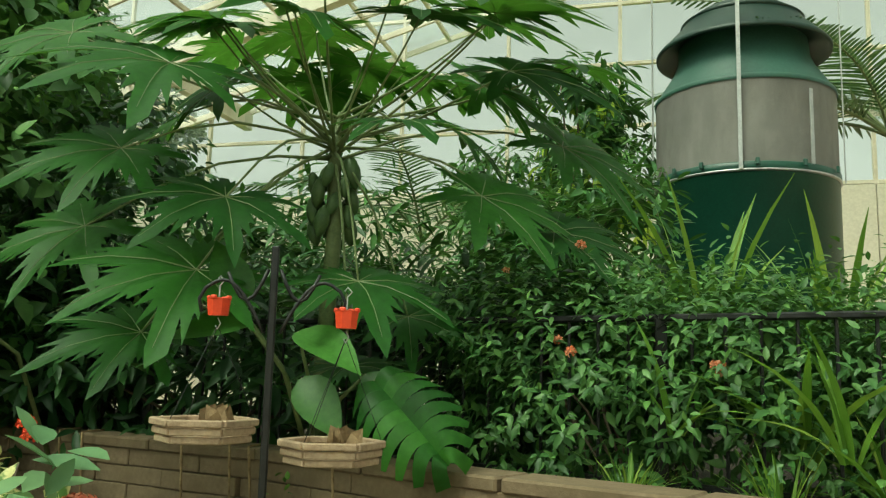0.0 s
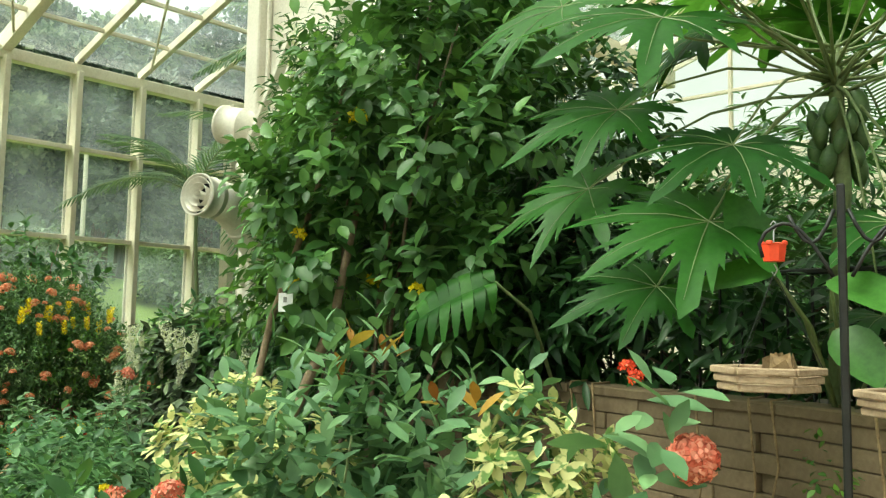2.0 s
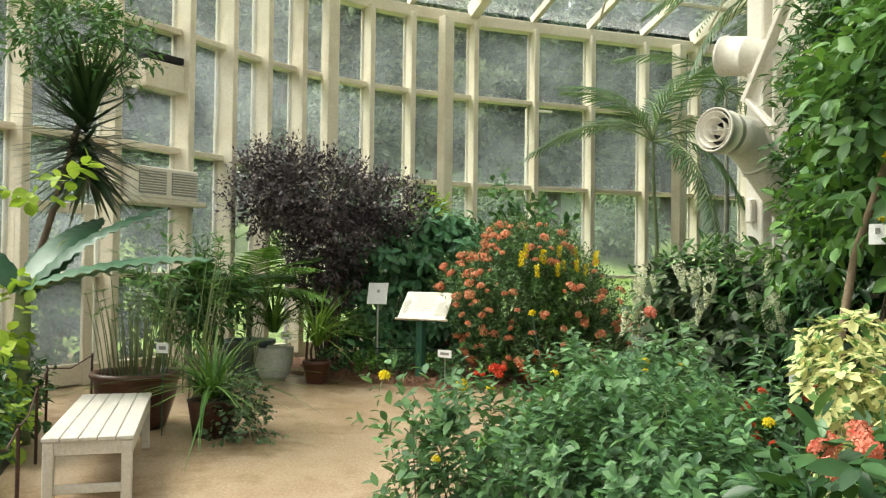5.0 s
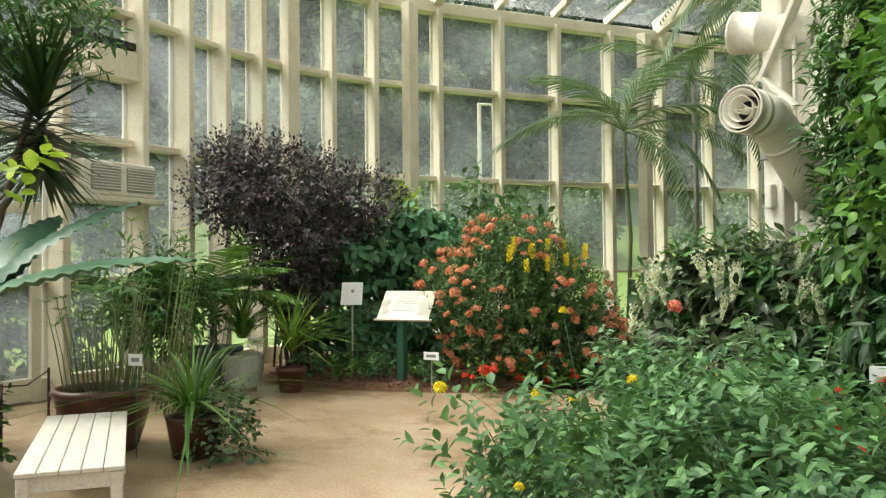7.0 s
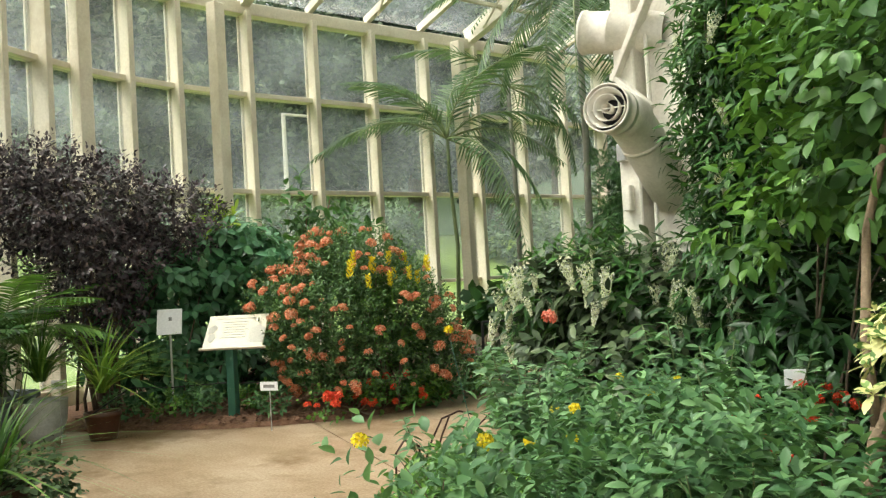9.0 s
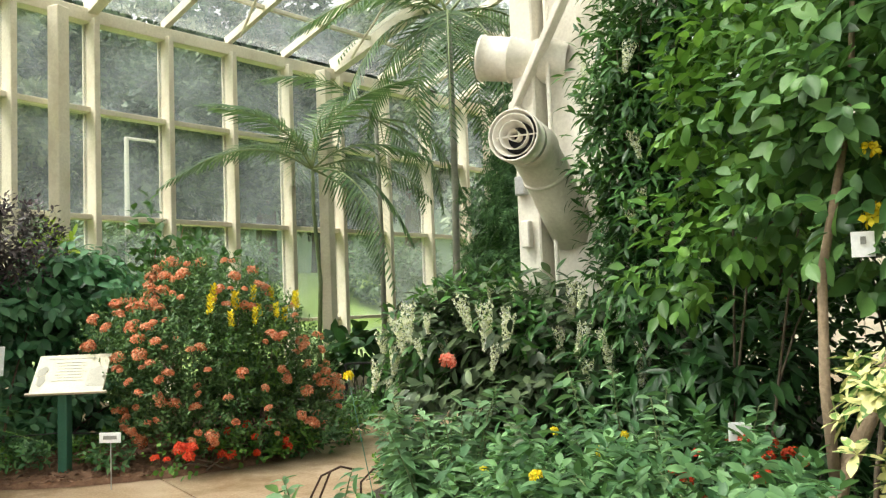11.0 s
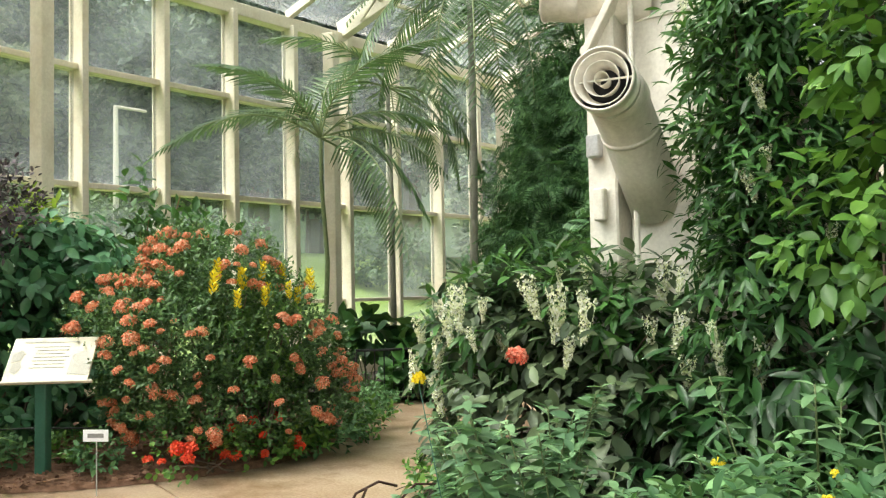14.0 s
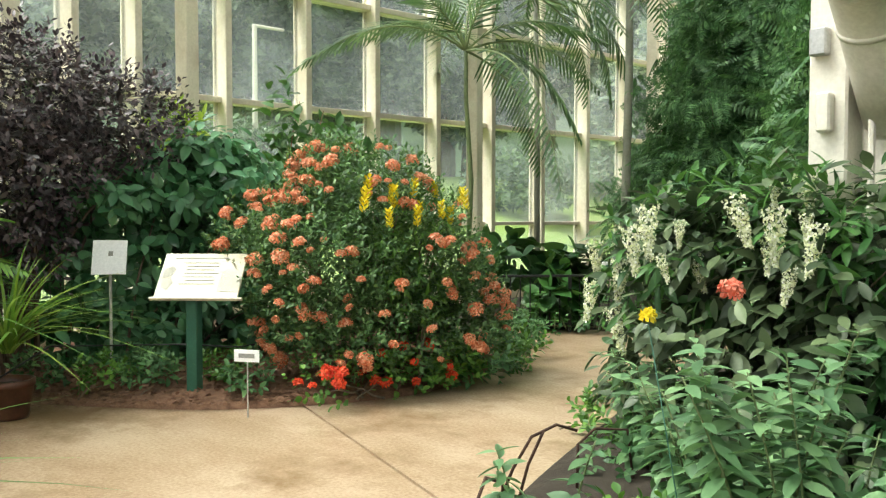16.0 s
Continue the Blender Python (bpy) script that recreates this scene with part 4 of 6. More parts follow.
for i, (lx, ly, lz, size) in enumerate(PLEAVES):
    c = Vector((lx, ly, lz)) - PB
    d = c - CROWN
    flat = Vector((d.x, d.y, 0)).normalized()
    root = CROWN + Vector((0, 0, rp_.uniform(0.0, 0.2) if d.z > 0.2 else rp_.uniform(-0.02, 0.06)))
    hub = c
    pts = [root + (hub - root) * s + Vector((0, 0, 0.12 * math.sin(s * 3.14) * (1 if d.z < 0.3 else -0.4))) for s in (0, 0.25, 0.5, 0.75, 1)]
    yv = (flat + Vector((rp_.gauss(0, 0.2), rp_.gauss(0, 0.2), -0.28 + 0.12 * (d.z > 0.5)))).normalized()
    toward = Vector((0.45, -0.8, 0.0))
    zv = (Vector((0, 0, 1)) + toward * (0.8 if d.z < 0.5 else 0.35)).normalized()
    xv = yv.cross(zv).normalized()
    zv = xv.cross(yv)
    m = Matrix((xv, yv, zv)).transposed().to_4x4()
    m.translation = hub
    lf = part("leaf", pleaf[i % 4], None, papaya, at=m @ Matrix.Scale(size * (1.22 if d.z > 0 else 1.08), 4))
    part("leaf_rib", pvein, None, lf)
    part("petiole", Build().tube(pts, [0.009, 0.007, 0.006, 0.005, 0.004], 6), STALK, papaya, smooth=True)
fruit = Build().lathe([(0.001, -0.11), (0.02, -0.1), (0.045, -0.05), (0.05, 0.0), (0.04, 0.05), (0.018, 0.09), (0.001, 0.1)], 14).mesh("fruit", surface("green_fruit", (0.05, 0.11, 0.035), (0.1, 0.17, 0.06), 12, 60, 0.4), True)
for i in range(18):
    a, z = i * 2.4, -0.06 - 0.016 * i
    part("fruit", fruit, None, papaya, "unripe green papaya fruit", at=Matrix.Translation(CROWN + Vector((0.085 * math.cos(a), 0.085 * math.sin(a), z))) @ Euler((0.25 * math.sin(a), -0.25 * math.cos(a), a)).to_matrix().to_4x4() @ Matrix.Scale(rp_.uniform(0.5, 0.8), 4))

# ---- feeder stand ----
HS = Vector((-1.33, -1.19, 0.0))
stand = thing("feeder_stand", HS, "black iron shepherd hook stand with two curled arms", "stand")
part("pole", Build().box((0, 0, 0.92), (0.019, 0.019, 1.84), 20, 0.004), BLACK, stand)
VIEW = Vector((0.94, 0.33, 0)).normalized()
for sgn in (-1, 1):
    pts = []
    for s in np.linspace(0, 1, 12):
        a = s * 3.6
        x = 0.02 + 0.17 * s if s < 0.75 else 0.02 + 0.17 * 0.75 + 0.035 * math.sin((s - 0.75) * 9)
        z = 1.62 + 0.13 * math.sin(min(1, s / 0.75) * 1.9) - (0.075 * ((s - 0.75) / 0.25) ** 1.3 if s > 0.75 else 0)
        pts.append(tuple(VIEW * x * sgn + Vector((0, 0, z))))
    part("arm", Build().tube(pts, 0.005, 6), BLACK, stand, smooth=True)
    part("scroll", Build().tube([tuple(VIEW * sgn * (0.015 + 0.10 * s) + Vector((0, 0, 1.78 - 0.075 * math.sin(s * 3.14) - 0.01 * s))) for s in np.linspace(0, 1, 7)], 0.005, 6), BLACK, stand, smooth=True)
HEX = [(math.cos(radians(60 * k + 20)), math.sin(radians(60 * k + 20))) for k in range(6)]


def feeder(centre, z, cup):
    """A hexagonal wooden tray with stacked slats, hung below a red nectar cup on chains."""
    t = thing("feeding_tray", (centre[0], centre[1], z), "weathered hexagonal wooden feeding tray hung on chains", "feeder", "hanging feeders")
    r = 0.134
    part("floor_board", Build().prism([(x * r * 0.9, y * r * 0.9) for x, y in HEX], -0.02, -0.008), WOOD, t)
    for lay in range(3):
        for k in range(6):
            a, b2 = HEX[k], HEX[(k + 1) % 6]
            rr = r * (1.0 - 0.06 * (2 - lay))
            p, q = Vector((a[0] * rr, a[1] * rr, lay * 0.021 - 0.012)), Vector((b2[0] * rr, b2[1] * rr, lay * 0.021 - 0.012))
            part("slat", beam(Build(), p, q, 0.016, 0.018, 0.003), WOOD, t)
    for k in (0, 2, 4):
        part("chain", Build().tube([(HEX[k][0] * r * 0.95, HEX[k][1] * r * 0.95, 0.04), (cup[0] - centre[0], cup[1] - centre[1], cup[2] - 0.05 - z)], 0.001, 4), BLACK, t)
    rg = random.Random(int(z * 1000))
    # curled brown scraps added in place of brown butterflies resting in the tray
    for k in range(5):
        v = [(rg.uniform(-0.05, 0.05), rg.uniform(-0.03, 0.03), 0) for _ in range(4)]
        part("dried_leaf", Build().add([(0, 0, 0), (0.035, 0.01, 0.03), (0.02, 0.02, 0.075), (-0.025, 0.015, 0.06), (-0.035, 0, 0.025), (0.0, 0.02, 0.045)], [(0, 1, 5), (1, 2, 5), (2, 3, 5), (3, 4, 5), (4, 0, 5)]), DRIED, t,
             "curled brown scrap added in place of a resting butterfly", at=Matrix.Translation((rg.uniform(-0.07, 0.07), rg.uniform(-0.05, 0.05), 0.0)) @ Matrix.Rotation(rg.random() * 6, 4, "Z"))
    c = thing("nectar_cup", cup, "red plastic nectar cup hanging from the iron arm", "feeder", "red nectar cups")
    part("cup", Build().lathe([(0.001, -0.024), (0.027, -0.024), (0.032, 0.018), (0.034, 0.02), (0.031, 0.021), (0.026, -0.019), (0.001, -0.019)], 8), REDPLASTIC, c)
    for k in range(4):
        part("tab", Build().box((0.028 * math.cos(k * 1.57), 0.028 * math.sin(k * 1.57), 0.022), (0.012, 0.016, 0.012), k * 90, 0.003), REDPLASTIC, c)
    part("hook", Build().tube([(0, 0, 0.025), (0, 0.0, 0.055), (0.012, 0, 0.068), (0.0, 0, 0.08), (-0.008, 0, 0.07)], 0.002, 5), STEEL, c)
    part("lower_hook", Build().tube([(0, 0, -0.03), (0.008, 0, -0.045), (0, 0, -0.06), (-0.006, 0, -0.05)], 0.002, 5), STEEL, c)


feeder((-1.535, -1.13), 1.362, (-1.51, -1.14, 1.69))
feeder((-1.214, -1.042), 1.315, (-1.15, -1.14, 1.66))

# ---- iron fence on the raised bed ----
FENCE = [(-3.9, 0.85), (-2.9, 0.65), (-1.4, 0.33), (-0.4, 0.0), (0.7, -0.4), (2.2, -0.8)]
fence = thing("iron_fence", (-1.4, 0.33, WTOP - 0.1), "black iron fence along the raised bed, grown over", "fence")
for (x0, y0), (x1, y1) in zip(FENCE, FENCE[1:]):
    o = (-1.4, 0.33)
    part("top_rail", beam(Build(), (x0 - o[0], y0 - o[1], 0.68), (x1 - o[0], y1 - o[1], 0.68), 0.045, 0.025), BLACK, fence)
    part("bottom_rail", beam(Build(), (x0 - o[0], y0 - o[1], 0.1), (x1 - o[0], y1 - o[1], 0.1), 0.03, 0.025), BLACK, fence)
    part("post", Build().box((x0 - o[0], y0 - o[1], 0.34), (0.045, 0.045, 0.68), 20, 0.004), BLACK, fence)
    ln = math.hypot(x1 - x0, y1 - y0)
    for k in range(1, int(ln / 0.11)):
        s = k / int(ln / 0.11)
        part("baluster", Build().tube([(x0 + (x1 - x0) * s - o[0], y0 + (y1 - y0) * s - o[1], 0.1), (x0 + (x1 - x0) * s - o[0], y0 + (y1 - y0) * s - o[1], 0.68)], 0.007, 5), BLACK, fence)

# ---- green vent tower ----
TK = Vector((0.36, 5.25, 0))
tank = thing("vent_tower", TK, "dark green sheet-metal vent tower with grey screen band and hood", "vent tower")
R = 0.83
part("drum", Build().lathe([(R, 0.0), (R, 3.34), (R * 1.015, 3.35), (R * 1.015, 3.42), (R * 0.995, 3.43)], 64), TANK, tank, "dark green enamelled drum", True)
part("screen_band", Build().lathe([(R * 0.995, 3.42), (R * 0.995, 4.2)], 64), MESHCLOTH, tank, "grey wire screen band", True)
part("ring", Build().lathe([(R * 1.005, 4.18), (R * 1.012, 4.2), (R * 1.0, 4.23), (R * 0.97, 4.23)], 64), TANKLID, tank, "", True)
part("hoop", Build().lathe([(R * 1.0, 3.34), (R * 1.022, 3.345), (R * 1.022, 3.362), (R * 1.0, 3.367)], 64), STEEL, tank, "zinc hoop", True)
part("cone", Build().lathe([(R * 0.995, 4.22), (R * 0.8, 4.48), (R * 0.74, 4.6), (R * 0.72, 4.78)], 64), TANKLID, tank, "faded green conical shoulder", True)
part("hood", Build().lathe([(R * 0.715, 4.77), (R * 0.93, 4.69), (R * 0.98, 4.665), (R * 0.985, 4.7), (R * 0.955, 4.73), (R * 0.72, 4.93), (R * 0.68, 4.99)], 64), HOOD, tank, "dark green flared hood", True)
part("cap", Build().lathe([(R * 0.68, 4.985), (R * 0.7, 5.0), (R * 0.5, 5.12), (0.001, 5.18)], 48), HOOD, tank, "dark cap", True)
for az in (-168, -97, -55, -12):
    x, y = (R * 1.05) * math.cos(radians(az)), (R * 1.05) * math.sin(radians(az))
    part("strap", Build().box((x, y, 4.4 if az != -55 else 3.75), (0.012, 0.035, 2.1 if az != -55 else 0.68), az, 0.002), STEEL, tank, "perforated zinc strap")
for az in (-120, -88, -60, -140, -30):
    part("clip", Build().box((R * 1.04 * math.cos(radians(az)), R * 1.04 * math.sin(radians(az)), 3.42), (0.025, 0.035, 0.06), az, 0.004), TANKLID, tank)

# ---- plants round the feeder ----
sh = shrub("climbing_shrub", (-0.2, 0.1, 0.0), "dense green shrub with orange flowers grown through the iron fence", "shrub",
           [(-0.45, 0.1, 1.45, 0.5, 0.3, 0.38), (0.15, 0.0, 1.45, 0.5, 0.35, 0.42), (0.7, -0.1, 1.43, 0.5, 0.35, 0.42), (-0.75, 0.45, 1.65, 0.45, 0.4, 0.3), (0.3, 0.35, 1.6, 0.6, 0.3, 0.22), (1.3, -0.2, 1.4, 0.5, 0.4, 0.4), (-0.2, 0.4, 1.68, 0.5, 0.3, 0.2)],
           2500, L_TREE, strip([0.01, 0.17, 0.21, 0.12, 0.0], 1, 0.3, 0.35), 11, 14, leaf=0.068, per=8, spacing=0.03, angle=65, droop=0.35)
fl_or = cloud("flower", flower_ball(3, 9, 0.013, 0.015), F_ORANGE)
heads(sh, "flower", fl_or, [(-0.5, -0.25, 1.62), (-0.02, -0.32, 1.58), (0.0, -0.3, 1.57), (-0.55, -0.2, 1.66), (-0.8, 0.1, 1.95), (-0.5, 0.1, 2.05), (1.0, -0.42, 1.52)], 5, "small orange flower")
for i, (x, y, z, n, ln, w) in enumerate(((-0.2, 0.55, 1.4, 15, 0.95, 0.026), (0.29, 0.6, 1.4, 18, 0.85, 0.026), (-0.5, -0.25, 1.1, 60, 0.22, 0.004), (-0.05, -0.35, 1.05, 60, 0.3, 0.006), (0.3, -0.3, 1.1, 36, 0.45, 0.012), (0.7, -0.2, 1.1, 30, 0.5, 0.012), (0.05, -0.1, 1.25, 12, 0.5, 0.018), (0.15, -0.38, 1.3, 7, 0.42, 0.02), (0.6, -0.45, 1.25, 9, 0.5, 0.018), (-0.35, -0.2, 1.35, 6, 0.36, 0.018), (0.85, 0.1, 1.55, 16, 0.75, 0.022))):
    tuft("strap_leaf_clump", (x, y, z), "clump of arching yellow-green strap leaves on the raised bed", "grass clump", n, ln, w, 40 + i, L_GRASS, 0.3 if i < 2 else 0.9, 0.34 if i < 2 else 0.55, group="strap leaf clumps")
mon = [split_leaf(s, 8).mesh("leaf", L_PAPAYA, True) for s in range(2)]
MONST = [((-1.33, -0.4, 1.5), (0.72, -0.3, -0.55), 0.38, (0.1, -0.85, 0.55)), ((-3.2, -0.2, 1.7), (-0.75, -0.5, -0.3), 0.46, (0.35, -0.55, 0.75))]
for i, (p, d, s, n) in enumerate(MONST):
    t = thing("monstera", (p[0], p[1] + 0.55, WTOP - 0.1), "glossy split monstera leaf arching over the wall", "plant", "monstera plants")
    o = Vector((p[0], p[1] + 0.55, WTOP - 0.1))
    yv = Vector(d).normalized()
    xv = yv.cross(Vector(n)).normalized()
    m = Matrix((xv, yv, xv.cross(yv))).transposed().to_4x4()
    m.translation = Vector(p) - o
    part("leaf", mon[i % 2], None, t, at=m @ Matrix.Scale(s, 4))
    part("petiole", Build().tube([(0, 0, 0), tuple((Vector(p) - o) * 0.5 + Vector((0, 0, 0.18))), tuple(Vector(p) - o)], [0.012, 0.01, 0.007], 6), STALK, t, smooth=True)
phil = thing("philodendron", (-1.75, 0.12, WTOP - 0.08), "philodendron with broad bright green leaves over the wall", "plant")
phil_me = Build().add(*strip([0.05, 0.2, 0.27, 0.28, 0.25, 0.19, 0.1, 0.0], 1, 0.28, 0.3)).mesh("leaf", L_PHILO, True)
for p, d, s, n in (((-1.78, -0.45, 1.68), (-0.8, -0.3, 0.02), 0.26, (0.2, -0.6, 0.8)), ((-1.62, -0.4, 1.66), (0.75, -0.35, -0.18), 0.27, (0.0, -0.45, 0.9)),
                   ((-1.85, -0.38, 1.74), (-0.3, -0.2, 0.85), 0.24, (0.4, -0.8, 0.2)), ((-1.62, -0.35, 1.5), (0.6, -0.4, -0.5), 0.24, (0.1, -0.8, 0.5)), ((-1.4, -0.3, 1.52), (0.5, -0.3, -0.4), 0.22, (0.1, -0.8, 0.5))):
    o = Vector((-1.75, 0.12, WTOP - 0.08))
    yv = Vector(d).normalized()
    xv = yv.cross(Vector(n)).normalized()
    m = Matrix((xv, yv, xv.cross(yv))).transposed().to_4x4()
    m.translation = Vector(p) - o
    part("leaf", phil_me, None, phil, at=m @ Matrix.Scale(s * 1.15, 4))
    part("petiole", Build().tube([(0, 0, 0), tuple((Vector(p) - o) * 0.5 + Vector((0, 0, 0.12))), tuple(Vector(p) - o)], [0.01, 0.008, 0.005], 6), STALK, phil, smooth=True)
shrub("understory_fern_bush", (-2.6, 0.9, WTOP - 0.1), "dark leafy undergrowth behind the iron fence", "shrub", [(0, 0, 0.4, 1.3, 0.45, 0.5), (1.4, -0.1, 0.4, 0.8, 0.4, 0.5), (-0.9, -0.2, 0.5, 0.6, 0.4, 0.6)], 700, L_DEEP, LANCE, 23, 8, leaf=0.2, per=7, spacing=0.04, droop=0.45)
for i, (x, y, h, r, n, mt) in enumerate(((-3.6, 3.5, 2.3, 1.0, 450, L_MID), (-1.6, 4.5, 2.9, 1.0, 250, L_TREE), (-1.1, 3.0, 2.0, 0.7, 420, L_MID), (-4.2, 6.5, 2.5, 1.2, 420, L_MID), (2.2, 4.0, 1.7, 0.7, 300, L_MID))):
    shrub("background_bush", (x, y, WTOP - 0.1), "leafy green bush standing behind the papaya", "bush",
          [(0, 0, h * 0.35, r, r * 0.8, h * 0.35), (r * 0.4, 0.1, h * 0.65, r * 0.7, r * 0.6, h * 0.3), (-r * 0.5, 0, h * 0.5, r * 0.6, r * 0.6, h * 0.3)], n, mt, LANCE, 60 + i, 10, group="background bushes", leaf=0.2, per=7, spacing=0.05, droop=0.5)
dr = shrub("drooping_tree", (-1.3, 6.0, 0), "slender tree with drooping leaves and pale new growth", "tree", [(0, 0, 4.5, 0.45, 0.45, 0.6), (0.2, 0, 3.7, 0.6, 0.5, 0.5), (-0.9, 0.2, 3.5, 0.5, 0.5, 0.5)], 300, L_MID, LANCE, 71, 8, 0.025, leaf=0.26, per=8, spacing=0.03, droop=0.8, lift=0.2)
part("new_growth", foliage("new_growth", 72, [(0.05, -0.35, 4.0, 0.4, 0.2, 0.6), (0.6, -0.35, 3.1, 0.2, 0.2, 0.4)], 26, L_LIME, LANCE, 7, 0.03, 0.24, droop=0.9, lift=0.0), None, dr, "pale lime new leaves", kind="stuff")
palm((1.9, 6.3, 0.6), "feather palm with arching fronds beside the vent tower", [(0, 0, 0), (0, 0, 3.5)], 3.5, [(20, 55), (60, 45), (100, 30), (140, 50), (-20, 40), (75, 70), (120, 15), (40, 20)], 2.6, 0.5, 44, 3)
palm((-3.0, 5.4, 0), "feather palm behind the papaya tree", [(0, 0, 0), (0.1, 0, 2.9)], 2.9, [(10, 50), (60, 40), (120, 45), (-60, 40), (-110, 35), (180, 45)], 1.9, 0.4, 36, 5)

# ---- tree with the tag and vine column ----
CT = [(0.3, 0.15, 2.85, 0.55, 0.5, 0.5), (0.0, -0.1, 2.35, 0.42, 0.4, 0.42), (0.5, 0.2, 2.35, 0.6, 0.5, 0.5), (0.4, 0.15, 3.4, 0.42, 0.4, 0.35), (-0.1, -0.12, 1.8, 0.36, 0.33, 0.3), (-0.25, -0.1, 2.2, 0.3, 0.3, 0.25), (0.6, 0.3, 1.8, 0.45, 0.4, 0.35), (0.75, 0.4, 2.95, 0.4, 0.4, 0.5)]
ct = shrub("flowering_tree", (-4.35, -0.1, 0.0), "multi-stemmed leafy tree with yellow flowers beside the wall", "tree", CT, 560, L_TREE, OVATE, 81, 6, 0.016, leaf=0.15, per=7, spacing=0.04, angle=60, droop=0.4)
part("trunk", Build().tube([(-0.26, -0.53, 0), (-0.22, -0.52, 0.35), (-0.16, -0.48, 0.68), (0.0, -0.34, 1.08), (0.13, -0.23, 1.5), (0.2, -0.1, 2.3)], [0.044, 0.04, 0.037, 0.033, 0.027, 0.016], 9), TRUNK, ct, smooth=True)
part("trunk", Build().tube([(-0.17, -0.49, 0.62), (-0.18, -0.52, 1.05), (-0.2, -0.4, 1.5), (-0.1, -0.2, 2.2), (-0.1, 0, 2.9)], [0.025, 0.022, 0.02, 0.016, 0.01], 8), TRUNK, ct, smooth=True)
fl_y = cloud("flower", flower_ball(4, 10, 0.03, 0.035), F_YELLOW)
heads(ct, "flower", fl_y, skin_spots(82, CT, 8, (0.7, -0.7, 0.2), low=0.2), 83, "yellow flower")
VB = [(0, 0, 2.2, 0.8, 0.75, 1.0), (-0.1, 0, 3.4, 0.8, 0.75, 0.9), (-0.1, 0, 4.5, 0.65, 0.6, 0.8), (-0.1, 0, 5.3, 0.45, 0.45, 0.5)]
vn = shrub("vine_column", (-6.15, 3.4, 0.0), "dark vine hanging thick round a tall post", "vine", VB, 1900, L_MID, OVATE, 91, 6, 0.03, leaf=0.12, per=7, spacing=0.04, droop=0.7, lift=0.1)
part("post", Build().tube([(0, 0, 0), (0, 0, 5.2)], 0.09, 10), BARK, vn, smooth=True)
heads(vn, "flower", fl_or, skin_spots(92, VB, 26, (0.6, -0.8, 0.1), 1.1, 0.2), 93, "small orange flower", (1.0, 1.6))
VB2 = [(0, 0, 1.0, 0.5, 0.45, 0.6), (0.15, 0, 1.7, 0.5, 0.4, 0.5)]
shrub("dark_undershrub", (-3.6, 0.95, 0.9), "dark leafy shrub between the tree and the wall", "shrub", VB2, 420, L_DEEP, OVATE, 94, 6, 0.015, leaf=0.1, per=6, spacing=0.03, droop=0.6, lift=0.2)
shrub("dark_undershrub", (-4.35, 1.15, 0.03), "dark leafy shrub filling the bed behind the tree", "shrub", [(0, 0, 0.6, 0.55, 0.4, 0.55), (-0.5, 0.1, 1.0, 0.5, 0.4, 0.6), (0.3, 0, 1.4, 0.5, 0.4, 0.5), (-0.5, 0.2, 1.8, 0.45, 0.4, 0.4), (-1.0, 0.2, 0.7, 0.5, 0.4, 0.6)], 520, L_DEEP, OVATE, 96, 6, 0.012, leaf=0.11, per=7, spacing=0.035, droop=0.5, lift=0.2)
tag = thing("hanging_tag", (-4.38, -0.53, 1.66), "white card tag hanging in the tree", "sign")
part("card", Build().box((0, 0, -0.06), (0.085, 0.004, 0.1), 25, 0.001), PAPER, tag)
part("print", Build().box((0.003, -0.006, -0.045), (0.02, 0.002, 0.03), 25), INK, tag)
part("string", Build().tube([(0, 0, -0.01), (0.01, 0, 0.12)], 0.0015, 4), BLACK, tag)

# ---- bed along the walk ----
ix = shrub("ixora", (-1.5, -1.7, 0.05), "ixora with a round coral flower head and broad leaves", "shrub", [(0.0, -0.02, 0.95, 0.1, 0.1, 0.2), (-0.1, 0.0, 1.15, 0.08, 0.08, 0.18), (0, 0, 0.6, 0.2, 0.2, 0.3)], 44, L_SAGE, ELLIPSE, 101, 5, 0.008, leaf=0.13, per=5, spacing=0.04, angle=70, droop=0.3)
heads(ix, "flower_head", cloud("flower_head", flower_ball(5, 300, 0.042, 0.016, 0.9, False), F_CORAL), [(0.05, -0.01, 1.19)], 1, "round coral flower head", (1, 1))
heads(ix, "flower_bud", cloud("flower_bud", flower_ball(6, 14, 0.014, 0.011), F_RED), [(-0.12, 0.03, 1.36), (-0.08, 0.0, 1.34)], 2, "small red flower cluster", (1, 1))
G1 = [(0, 0, 0.95, 0.33, 0.3, 0.3), (0.2, 0.25, 0.85, 0.3, 0.3, 0.3), (-0.3, -0.1, 0.8, 0.3, 0.3, 0.3), (0.1, 0.0, 0.5, 0.5, 0.4, 0.4)]
g1 = shrub("broad_leaf_shrub", (-2.65, -1.5, 0.05), "broad-leaved green shrub with russet new leaves", "shrub", G1, 190, L_SAGE, ELLIPSE, 111, 12, 0.01, GREENBARK, leaf=0.12, per=9, spacing=0.028, angle=55, droop=0.15, lift=1.3)
part("new_leaves", foliage("new_leaves", 112, [(-0.05, 0, 1.3, 0.25, 0.25, 0.08), (0.3, 0.3, 1.2, 0.2, 0.2, 0.08)], 7, L_RUSSET, ELLIPSE, 3, 0.02, 0.1, lift=2.0, droop=-0.2), None, g1, "upright russet and yellow new leaves", kind="stuff")
